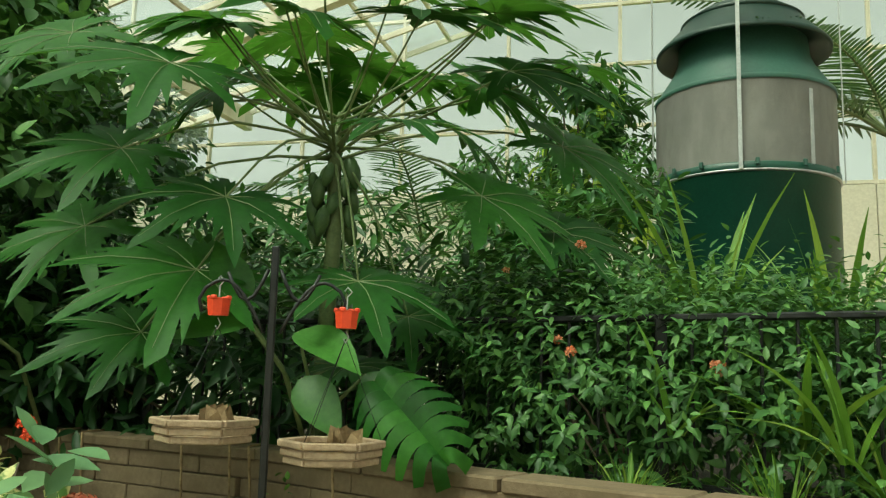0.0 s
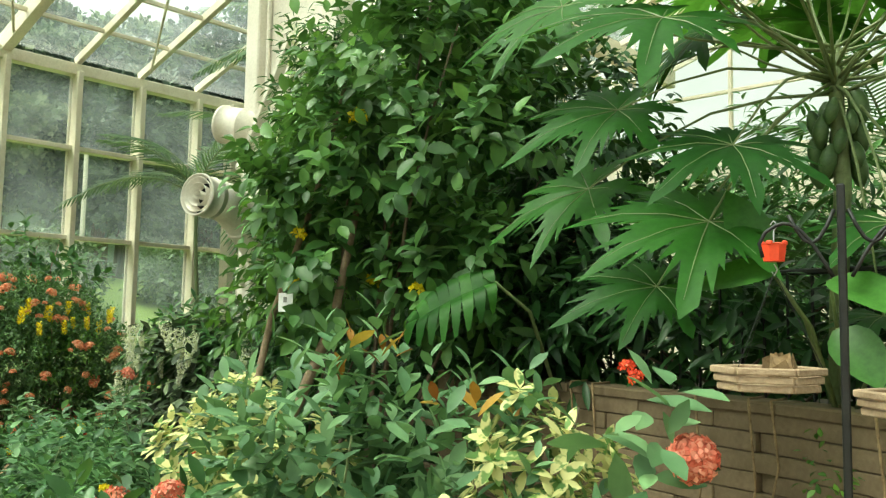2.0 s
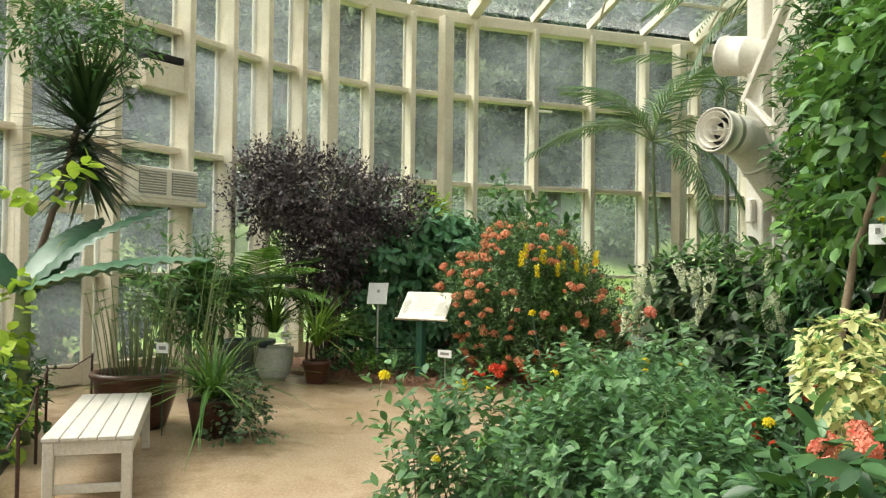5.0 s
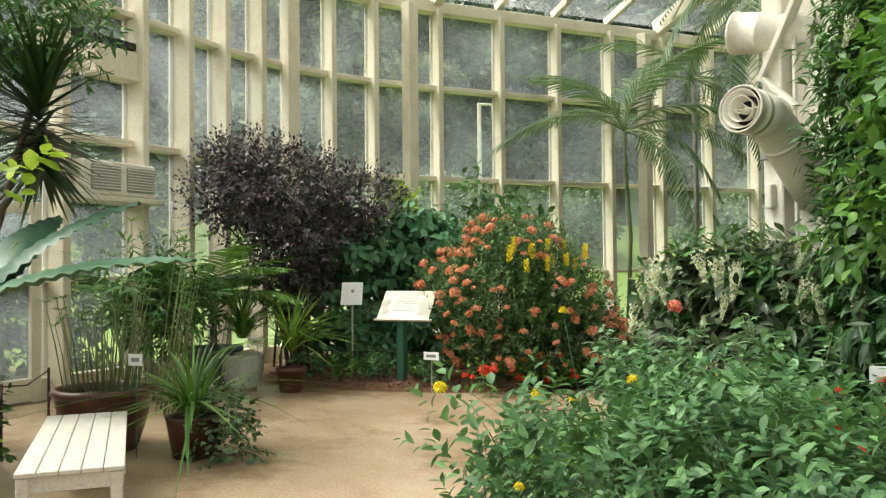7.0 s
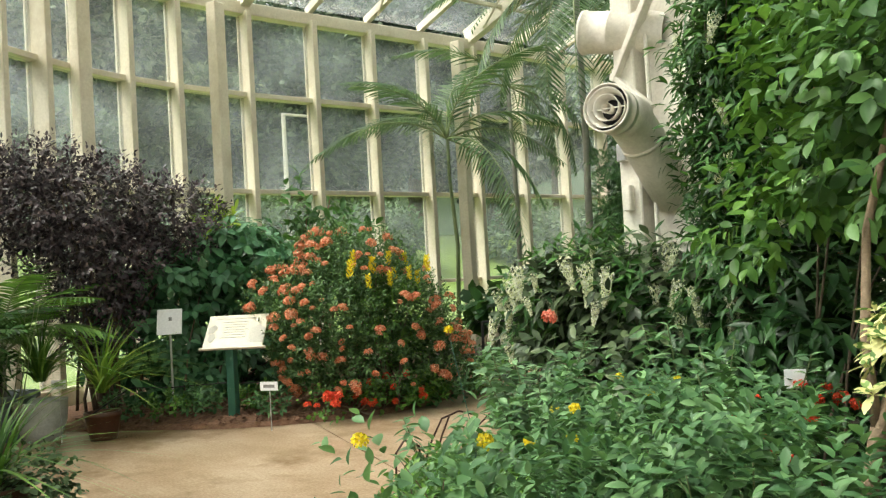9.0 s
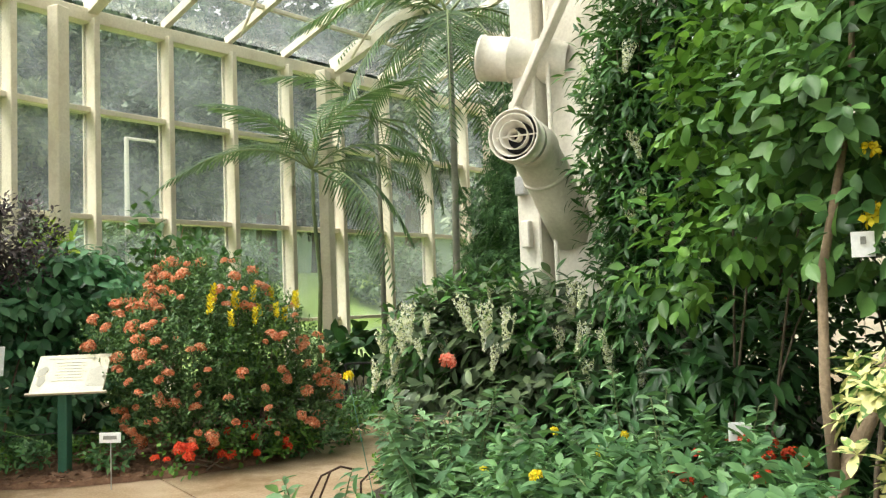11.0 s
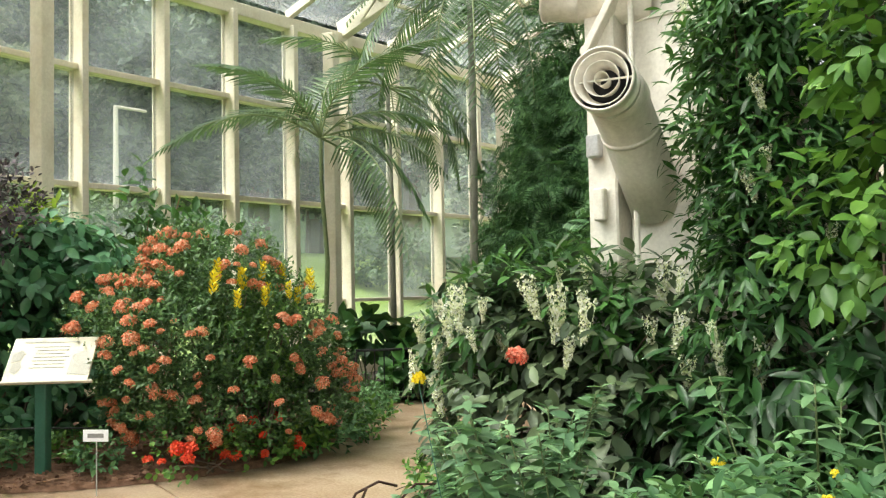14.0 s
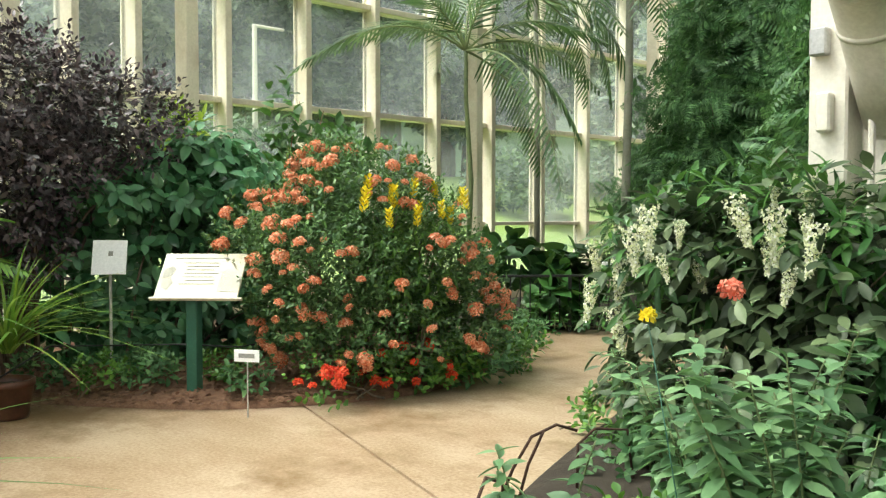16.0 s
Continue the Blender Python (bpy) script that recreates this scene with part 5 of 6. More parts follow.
for i, (x, y, h) in enumerate(((-4.15, -0.95, 1.15), (-3.7, -1.35, 1.05), (-3.05, -1.5, 1.1), (-2.25, -1.1, 1.2), (-1.95, -1.75, 0.9))):
    shrub("variegated_shrub", (x, y, 0.05), "variegated shrub with cream-splashed leaves", "shrub", [(0, 0, h * 0.85, 0.26, 0.26, 0.22), (0.1, 0.1, h * 0.5, 0.3, 0.3, 0.3)], 85, L_VARI, ELLIPSE, 120 + i, 8, 0.008, group="variegated shrubs", leaf=0.1, per=8, spacing=0.015, angle=75, droop=0.2, whorl=4)
px = shrub("pink_ixora", (-2.88, -2.1, 0.05), "ixora with pink-coral flower heads low by the path", "shrub", [(0, 0, 0.75, 0.25, 0.2, 0.2), (0, 0, 0.45, 0.35, 0.25, 0.3)], 90, L_DEEP, ELLIPSE, 131, 8, leaf=0.12, per=6, spacing=0.03)
heads(px, "flower_head", cloud("flower_head", flower_ball(7, 46, 0.036, 0.016, 0.7), F_CORAL), [(0.02, -0.1, 0.93), (0.14, -0.02, 0.94), (-0.13, -0.1, 0.9), (-0.04, -0.16, 0.87), (0.06, 0.05, 0.97), (-0.2, -0.02, 0.89), (-0.06, -0.04, 0.94)], 132, "pink-coral flower head", (0.8, 1.1))
PENT = [(-0.45, -0.35, 0.5, 0.42, 0.32, 0.36), (0.1, -0.05, 0.52, 0.42, 0.4, 0.4), (-0.2, 0.4, 0.55, 0.45, 0.4, 0.4), (0.6, 0.05, 0.5, 0.4, 0.4, 0.38), (-0.7, 0.3, 0.55, 0.42, 0.4, 0.4), (-0.9, 0.75, 0.5, 0.4, 0.35, 0.38), (1.0, -0.15, 0.45, 0.35, 0.35, 0.35)]
pent = shrub("pentas_bed_shrub", (-4.4, -2.0, 0.03), "soft green bedding shrub with small yellow and red flowers", "shrub", PENT, 960, L_SOFT, OVATE, 141, 22, 0.006, GREENBARK, leaf=0.075, per=9, spacing=0.022, angle=60, droop=0.15, lift=1.1, whorl=2)
heads(pent, "flower", cloud("flower", flower_ball(8, 16, 0.02, 0.016), F_YELLOW), skin_spots(142, PENT, 9, (0, -0.5, 0.7), 1.1, 0.4), 143, "small yellow flower head", (0.6, 0.95))
lan = shrub("lantana", (-4.95, -2.6, 0.03), "straggling lantana reaching over the concrete path", "shrub", [(0, 0, 0.4, 0.2, 0.15, 0.3), (-0.1, -0.08, 0.65, 0.16, 0.12, 0.2), (0.1, 0.1, 0.5, 0.2, 0.2, 0.3)], 62, L_SOFT, OVATE, 151, 14, 0.005, leaf=0.08, per=8, spacing=0.03, droop=0.15)
heads(lan, "flower", cloud("flower", flower_ball(8, 16, 0.02, 0.016), F_YELLOW), [(-0.2, -0.18, 0.86), (0.1, 0.1, 0.85), (0.2, 0.2, 0.84)], 152, "small yellow flower head")
def stem_clump(at, label, h, n, mat, seed, leaf=0.15, spread=0.16, splay=0.25):
    """Upright stems with opposite pairs of hanging leaves all the way up, smaller to the tip."""
    rg = np.random.default_rng(seed)
    t = thing("pentas_stem_clump", at, label, "plant", "upright pentas clumps")
    P, D, N, S = [], [], [], []
    for i in range(n):
        a, r = rg.random() * 6.28, spread * rg.random() ** 0.5
        hh = h * (0.6 + 0.45 * rg.random())
        base = np.array([r * math.cos(a), r * math.sin(a), 0.0])
        lean = np.array([math.cos(a), math.sin(a), 0]) * splay * hh * (0.3 + r / spread)
        k = np.linspace(0, 1, 7)[:, None]
        pts = base + UP * hh * k + lean * k ** 1.6
        part("stem", Build().tube(pts, np.linspace(0.006, 0.003, 7), 5), GREENBARK, t, smooth=True)
        z, turn = 0.25, rg.random() * 3
        while z < 1.0:
            p = base + UP * hh * z + lean * z ** 1.6
            for sg in (0, math.pi):
                o = np.array([math.cos(turn + sg), math.sin(turn + sg), 0])
                P.append(p)
                D.append(o + UP * (0.75 * z - 0.55 + 0.25 * rg.normal()))
                N.append(UP + 0.25 * rg.normal(size=3))
                S.append(leaf * (1.15 - 0.65 * z) * (0.75 + 0.45 * rg.random()))
            turn += 1.57 + 0.2 * rg.normal()
            z += 0.045 / hh * (1.25 - 0.7 * z)
    part("leaves", cloud("leaves", [scatter(strip([0.01, 0.13, 0.2, 0.19, 0.12, 0.0], 1, 0.25, 0.3), P, D, N, S)], mat), None, t, kind="stuff")
    return t


for i, (x, y, h, n, mt) in enumerate(((-6.45, -0.75, 0.98, 11, L_SAGE), (-6.2, -0.85, 0.85, 10, L_SAGE), (-6.75, -0.45, 0.9, 9, L_SAGE), (-7.65, 0.45, 0.75, 8, L_SAGE), (-7.32, -0.83, 0.62, 3, L_SAGE), (-5.3, -0.75, 1.12, 4, L_SAGE),
                                      (-4.98, -0.85, 1.1, 5, L_SAGE), (-5.6, -0.8, 0.75, 8, L_SOFT), (-5.6, -0.2, 0.72, 9, L_SAGE), (-5.2, -1.3, 0.7, 9, L_SAGE))):
    stem_clump((x, y, 0.03), "upright soft-leaved stems in the bed by the path", h, n, mt, 160 + i, 0.17)
yl = thing("yellow_daisy", (-6.4, -1.25, 0.03), "single yellow flower on a thin leaning stem", "flower")
part("stem", Build().tube([(0, 0, 0), (0.0, -0.03, 0.5), (-0.05, -0.12, 1.06)], [0.0025, 0.0022, 0.002], 5), GREENPOST, yl, smooth=True)
part("flower", cloud("flower", flower_ball(44, 16, 0.014, 0.02), F_YELLOW), None, yl, "yellow flower head", at=(-0.05, -0.12, 1.08))
rg1 = shrub("red_pentas", (-4.95, -0.45, 0.03), "low plant with scarlet flower heads in the bed", "plant", [(0, 0, 0.45, 0.3, 0.3, 0.28)], 90, L_DEEP, OVATE, 171, 8, leaf=0.08)
heads(rg1, "flower_head", cloud("flower_head", flower_ball(9, 22, 0.028, 0.016, 0.7), F_RED), skin_spots(172, [(0, 0, 0.5, 0.32, 0.32, 0.26)], 18, (-0.2, -0.6, 0.7), 1.05, 0.1), 173, "scarlet flower head")
pl = thing("plant_label", (-4.93, -0.5, 0.03), "white plant label on a thin stake", "sign", "plant labels")
part("card", Build().box((0, 0, 0.8), (0.1, 0.004, 0.09), 40, 0.001), PAPER, pl)
part("stake", Build().tube([(0, 0.004, 0), (0, 0.004, 0.76)], 0.004, 5), STEEL, pl)
WB = [(0, 0, 1.15, 0.45, 0.4, 0.3), (-0.5, 0.0, 1.0, 0.4, 0.35, 0.35), (0.5, 0.0, 1.05, 0.45, 0.35, 0.35), (-0.1, -0.15, 0.55, 0.6, 0.4, 0.45), (0.5, -0.1, 0.5, 0.5, 0.4, 0.4)]
wb = shrub("white_flowered_shrub", (-7.25, 0.8, 0.03), "bronze-leaved shrub with hanging white flower sprays", "shrub", WB, 470, L_BRONZE, ELLIPSE, 181, 16, 0.012, leaf=0.17, per=6, spacing=0.045, droop=0.7, lift=0.3)
part("upper_leaves", foliage("upper_leaves", 182, [(0, 0, 1.3, 0.6, 0.4, 0.25), (-0.5, 0, 1.1, 0.45, 0.4, 0.3), (0.5, 0, 1.2, 0.45, 0.35, 0.25)], 170, L_MID, LANCE, 7, 0.03, 0.17, droop=0.35), None, wb, "green upper leaves", kind="stuff")
heads(wb, "flower_head", cloud("flower_head", flower_ball(51, 26, 0.045, 0.03, 0.6), F_CORAL), [(0.33, -0.92, 1.05)], 52, "coral red flower head", (1, 1))
spray = []
rgs = np.random.default_rng(9)
nS = 70
zz = np.linspace(0.04, -0.28, nS)
aa = np.arange(nS) * 2.4
PP = np.stack([0.055 * np.cos(aa) * (1 + zz * 3), 0.055 * np.sin(aa) * (1 + zz * 3), zz], 1) * (0.8 + 0.3 * rgs.random((nS, 1)))
for kk in range(4):
    OO = np.stack([np.cos(aa), np.sin(aa), np.full(nS, 0.25)], 1)
    TT = np.stack([-np.sin(aa), np.cos(aa), np.zeros(nS)], 1)
    DD = TT * math.cos(kk * 1.57 + 0.4) + UP[None] * math.sin(kk * 1.57 + 0.4) + 0.35 * OO + 0.25 * rgs.normal(size=(nS, 3))
    spray.append(scatter(PETAL, PP, DD, OO, np.full(nS, 0.024)))
spray_me = cloud("flower_spray", spray, F_WHITE)
heads(wb, "flower_spray", spray_me, skin_spots(183, WB[:3], 16, (0.25, -0.7, 0.65), 1.42, 0.3) + [(-0.5, -0.5, 1.28), (-0.36, -0.55, 1.38), (-0.15, -0.58, 1.32), (-0.62, -0.42, 1.1), (0.1, -0.5, 1.42), (0.3, -0.5, 1.36), (-0.28, -0.55, 1.15), (0.48, -0.48, 1.3), (0.95, -0.3, 1.0), (1.1, -0.25, 0.95), (1.3, -0.2, 1.1), (0.75, -0.3, 1.2), (1.45, -0.2, 0.85)], 184, "hanging spray of white flowers", (0.45, 0.95), 0.15)
VP = [(-0.1, -0.05, 2.3, 0.17, 0.14, 0.45), (-0.1, -0.05, 2.85, 0.17, 0.14, 0.4), (-0.1, -0.05, 1.75, 0.17, 0.15, 0.35), (-0.04, -0.1, 2.3, 0.22, 0.2, 0.5), (0.02, -0.15, 2.75, 0.24, 0.2, 0.4), (0.06, -0.1, 1.8, 0.26, 0.25, 0.5), (0.2, -0.05, 2.0, 0.22, 0.22, 0.55), (0.2, -0.1, 2.7, 0.25, 0.22, 0.5), (0.25, -0.1, 3.3, 0.3, 0.25, 0.5), (0.1, -0.2, 1.35, 0.3, 0.25, 0.35)]
vp = shrub("pillar_vine", (-6.08, 0.9, 0.03), "narrow-leaved vine climbing the white pillar", "vine", VP, 800, L_MID, LANCE, 191, 8, 0.012, leaf=0.125, per=7, spacing=0.04, droop=0.5)
# deeper green on the inner leaves stands in for shade within the vine
part("inner_leaves", foliage("inner_leaves", 198, [(0.15, 0.0, 1.75, 0.34, 0.2, 0.5), (0.2, 0.0, 2.5, 0.34, 0.2, 0.6), (0.3, 0.0, 3.2, 0.34, 0.2, 0.5)], 260, L_DEEP, LANCE, 7, 0.035, 0.15, droop=0.5), None, vp, "inner vine leaves, darker green put in for the shade inside", kind="stuff")
heads(vp, "flower_spray", spray_me, skin_spots(192, VP, 13, (-0.2, -0.9, 0.1), 1.4, 0.1), 193, "hanging greenish flower spray", (0.4, 0.75), 0.15)
shrub("dark_bed_fern", (-6.2, 0.75, 0.03), "dark drooping fern-like foliage at the pillar foot", "fern", [(0, 0, 0.5, 0.45, 0.3, 0.45), (0.9, 0, 0.6, 0.5, 0.35, 0.5), (0.5, 0, 1.0, 0.5, 0.3, 0.4)], 260, L_DEEP, LANCE, 195, 8, leaf=0.22, per=8, spacing=0.04, droop=0.7)
RT = [(0.3, 0, 1.85, 0.4, 0.35, 0.35), (0, -0.1, 1.6, 0.3, 0.3, 0.25), (0.25, 0.1, 2.35, 0.42, 0.38, 0.4), (0.35, 0.3, 2.9, 0.45, 0.4, 0.45), (0.1, 1.4, 3.3, 0.55, 0.5, 0.5), (0.4, 0.7, 2.1, 0.4, 0.4, 0.35)]
shrub("bright_leaf_tree", (-5.3, 0.15, 0.03), "bright green large-leaved small tree by the pillar", "tree", RT, 460, L_BRIGHT, OVATE, 197, 4, 0.01, leaf=0.125, per=7, spacing=0.035, droop=0.4)

for i, (x, y, z0, z1) in enumerate(((-1.95, -0.05, 1.2, 0.5), (-2.05, -0.02, 1.2, 0.2), (-1.55, -0.18, 1.2, 0.3), (-2.9, 0.2, 1.2, 0.2), (-3.05, 0.24, 1.2, 0.4), (-2.3, 0.04, 1.2, 0.1))):
    t = thing("hanging_root", (x, y, z0), "thin brown root hanging down the block wall", "root", "hanging roots")
    part("strand", Build().tube([(0, 0.12, 0.03), (0.0, -0.03, 0.03), (0.03, -0.045, (z1 - z0) * 0.3), (-0.03, -0.04, (z1 - z0) * 0.7), (0.04, -0.03, z1 - z0)], [0.006, 0.006, 0.005, 0.004, 0.002], 5), DRIED, t, smooth=True)
shrub("wall_trailer", (-1.72, -0.17, 0.35), "green trailing plant hanging on the block wall", "plant", [(0, 0, 0.5, 0.05, 0.04, 0.4), (0.02, 0, 0.15, 0.06, 0.05, 0.15)], 34, L_BRIGHT, OVATE, 351, 3, 0.003, leaf=0.045, per=4, droop=0.5)
shrub("seedling", (-1.0, -1.25, 0.05), "bright green seedling with upright leaves by the feeder", "plant", [(0, 0, 1.0, 0.06, 0.06, 0.08), (0, 0, 0.6, 0.1, 0.1, 0.25)], 9, L_LIME, ELLIPSE, 353, 3, 0.005, leaf=0.1, per=4, lift=1.5)

# ---- courtyard ----
def slatted_bench():
    t = thing("bench", (-7.33, -4.09, 0), "low white-painted slatted wooden bench", "bench")
    ang = 176
    rot = Matrix.Rotation(radians(ang - 180), 4, "Z")
    L_, W_, H_ = 1.7, 0.5, 0.42
    for k in range(5):
        y = -W_ / 2 + (k + 0.5) * W_ / 5
        part("slat", Build().box((0, y, H_ - 0.012), (L_, W_ / 5 - 0.004, 0.024), 0, 0.004), BENCH, t, at=rot)
    for y in (-W_ / 2 + 0.02, W_ / 2 - 0.02):
        part("apron", Build().box((0, y, H_ - 0.065), (L_ - 0.1, 0.025, 0.08), 0, 0.004), BENCH, t, at=rot)
    for x in (-L_ / 2 + 0.035, L_ / 2 - 0.035):
        part("apron", Build().box((x, 0, H_ - 0.065), (0.025, W_ - 0.09, 0.08), 0, 0.004), BENCH, t, at=rot)
        part("stretcher", Build().box((x, 0, 0.12), (0.03, W_ - 0.1, 0.05), 0, 0.004), BENCH, t, at=rot)
        for y in (-W_ / 2 + 0.04, W_ / 2 - 0.04):
            part("leg", Build().box((x, y, (H_ - 0.026) / 2), (0.06, 0.06, H_ - 0.026), 0, 0.006), BENCH, t, at=rot)
    return t


slatted_bench()


def pot(name, at, label, profile, mat, soil_r, soil_z, squash=1.0, group=""):
    t = thing(name, at, label, "plant pot", group)
    part("body", Build().lathe(profile, 40, squash=squash), mat, t, smooth=True)
    part("soil", Build().lathe([(soil_r, soil_z), (soil_r * 0.6, soil_z + 0.015), (0.001, soil_z + 0.02)], 32, squash=squash), SOIL, t)
    return t


BP = (-9.05, -3.9, 0)
pot("large_pot", BP, "large dark brown glazed pot with a rolled rim", [(0.001, 0.0), (0.24, 0.0), (0.265, 0.05), (0.33, 0.26), (0.35, 0.4), (0.355, 0.425), (0.38, 0.44), (0.385, 0.46), (0.365, 0.485), (0.33, 0.48), (0.32, 0.42), (0.315, 0.4)], TERRA, 0.32, 0.41)
pot("grey_pot", (-12.3, -2.55, 0), "blue-grey tapered pot with a flat rim", [(0.001, 0), (0.24, 0), (0.25, 0.02), (0.31, 0.40), (0.34, 0.41), (0.34, 0.46), (0.30, 0.46), (0.29, 0.4)], GREYPOT, 0.295, 0.4)
pot("white_pot", (-11.85, -2.3, 0), "white stained round pot", [(0.001, 0), (0.14, 0), (0.19, 0.06), (0.235, 0.2), (0.245, 0.38), (0.25, 0.4), (0.225, 0.4), (0.21, 0.33)], WHITEPOT, 0.215, 0.34)
pot("brown_pot", (-11.38, -1.85, 0), "small round brown clay pot", [(0.001, 0), (0.125, 0), (0.13, 0.02), (0.165, 0.22), (0.175, 0.225), (0.175, 0.27), (0.15, 0.27), (0.145, 0.22)], TERRA, 0.15, 0.22)


def papyrus(at, label, n, h, seed, spread=0.3, umb=0.16):
    t = thing("papyrus", at, label, "plant", "papyrus plants")
    rg = np.random.default_rng(seed)
    sets = []
    for i in range(n):
        a, r = rg.random() * 6.28, spread * rg.random() ** 0.5
        base = np.array([r * math.cos(a), r * math.sin(a), 0])
        hh = h * (0.55 + 0.5 * rg.random())
        lean = 0.18 + 0.5 * r
        top = base + np.array([math.cos(a) * lean * hh * 0.6, math.sin(a) * lean * hh * 0.6, hh])
        part("stem", Build().tube([base, (base + top) / 2 + UP * 0.05, top], [0.006, 0.005, 0.003], 5), STALK, t, smooth=True)
        m = 16
        az = rg.random(m) * 6.28
        D = np.stack([np.cos(az), np.sin(az), 0.15 + 0.5 * rg.random(m)], 1)
        S = np.stack([np.full(m, 0.3), np.full(m, umb) * (0.8 + 0.4 * rg.random(m)), np.full(m, umb)], 1)
        sets.append(scatter(BLADE, np.repeat(top[None], m, 0), D, np.array([[0, 0, 1.0]]), S))
    part("leaves", cloud("leaves", sets, L_BRIGHT), None, t, kind="stuff")
    return t


papyrus((BP[0], BP[1], 0.42), "umbrella papyrus with green stems in the large pot", 46, 0.85, 201, 0.28, 0.11)
papyrus((-10.6, -3.5, 0.0), "tall umbrella papyrus behind the pots", 22, 1.75, 202, 0.35, 0.2)
papyrus((-11.6, -2.9, 0.0), "tall umbrella papyrus near the glass wall", 20, 1.65, 203, 0.3, 0.2)
tuft("spider_plant", (-8.5, -3.3, 0.32), "spider plant spilling over its pot to the floor", "plant", 110, 0.55, 0.012, 211, L_BRIGHT, 1.0, 1.3, 0.12)
pot("hidden_pot", (-8.5, -3.3, 0), "small brown pot under trailing plants", [(0.001, 0), (0.15, 0), (0.2, 0.28), (0.21, 0.3), (0.18, 0.3), (0.17, 0.26)], TERRA, 0.18, 0.27)
shrub("trailing_ivy", (-8.35, -3.15, 0.0), "trailing plant with small round pale-edged leaves", "plant", [(0, 0, 0.2, 0.24, 0.2, 0.2), (0.1, 0.05, 0.08, 0.32, 0.25, 0.08), (-0.1, 0.1, 0.3, 0.2, 0.2, 0.15)], 170, L_SILVER, ROUND, 213, 6, 0.004, leaf=0.055, per=5, droop=0.5)
tuft("ponytail_plant", (-11.38, -1.85, 0.3), "ponytail plant with arching strap leaves in the brown pot", "plant", 90, 0.72, 0.011, 221, L_GRASS, 0.8, 1.15, 0.04, 0.15)
tuft("ponytail_plant", (-11.85, -2.3, 0.38), "ponytail plant hanging over the white pot", "plant", 110, 0.8, 0.01, 222, L_BRIGHT, 0.7, 1.35, 0.06, 0.2)
palm((-12.3, -2.55, 0.4), "small feather palm in the grey pot", [(0, 0, 0), (0, 0, 0.45)], 0.5, [(0, 60), (50, 50), (100, 40), (-60, 45), (-110, 35), (-150, 55), (160, 45), (-85, 60), (-40, 30), (-130, 20), (20, 25)], 1.25, 0.42, 30, 9, 0.04, L_BRIGHT)
for i, (x, y, z, a) in enumerate(((-8.6, -3.7, 0.72, 30), (-11.55, -2.2, 0.56, 30), (-10.3, -0.6, 0.43, 35))):
    t = thing("plant_label", (x, y, 0.0), "white plant label on a thin stake", "sign", "plant labels")
    zb = 0.0
    part("card", Build().box((0, 0, z - zb), (0.19 if i else 0.12, 0.005, 0.085), a + (20 if i == 0 else 0), 0.001, ), PAPER, t)
    part("stake", Build().tube([(0, 0.006, 0), (0, 0.006, z - zb)], 0.005, 5), STEEL if i else GREENPOST, t)
    part("print", Build().box((0, 0.0, z - zb), (0.12 if i else 0.07, 0.008, 0.03), a + (20 if i == 0 else 0)), INK, t)

shrub("bamboo_palm_clump", (-11.3, -3.45, 0.0), "fine leafy bamboo palm clump before the service wall", "plant", [(0, 0, 1.1, 0.4, 0.4, 0.5), (-0.3, 0.4, 0.9, 0.4, 0.35, 0.5)], 130, L_MID, LANCE, 311, 16, 0.008, GREENBARK, leaf=0.17, per=9, spacing=0.035, droop=0.3)
palm((-11.9, -3.3, 0.0), "small bamboo palm with arching fronds beside the pots", [(0, 0, 0), (0, 0, 0.7)], 0.7, [(0, 60), (50, 55), (100, 50), (-60, 55), (-110, 50), (-150, 60), (160, 55), (-85, 70), (-40, 45)], 1.2, 0.4, 30, 19, 0.03, L_MID)

# low plants and bark chips in the mulch
for i, (x, y) in enumerate(((-11.55, -1.15), (-11.35, -0.85), (-11.7, -0.75), (-11.15, -0.3), (-10.75, -0.35), (-11.9, -1.5))):
    shrub("mulch_bed_plant", (x, y, 0.08), "low green cushion plant in the bark mulch", "plant", [(0, 0, 0.12, 0.2, 0.2, 0.12)], 44, L_SOFT if i % 3 else L_BRIGHT, OVATE, 320 + i, 4, 0.004, group="low cushion plants", leaf=0.075, per=5, spacing=0.02, droop=0.1, lift=1.0)
rgc = np.random.default_rng(77)
nC = 5200
cx_ = -12.3 + 2.3 * rgc.random(nC)
cy_ = -1.9 + 3.2 * rgc.random(nC)
ok_ = (cx_ < -10.35 - 0.75 * np.maximum(0, -0.35 - cy_)) & (cx_ > -12.6)
cz_ = np.full(nC, 0.105)
dist_ = (-10.35 - 0.75 * np.maximum(0, -0.35 - cy_)) - cx_
cz_ = 0.055 + np.clip(dist_, 0, 0.6) * 0.1
chips = cloud("bark_chips", [scatter(strip([0.2, 0.32, 0.2], 1, 0.05, 0.2), np.stack([cx_, cy_, cz_], 1)[ok_], np.stack([np.cos(cx_ * 900), np.sin(cx_ * 900), 0.25 * np.sin(cy_ * 700)], 1)[ok_], (UP[None] + 0.4 * rgc.normal(size=(nC, 3)))[ok_], (0.016 + 0.03 * rgc.random(nC))[ok_])], MULCH, False)
tagged(new("bark_chips", chips), "loose red-brown bark chips on the bed", "mulch", kind="stuff")

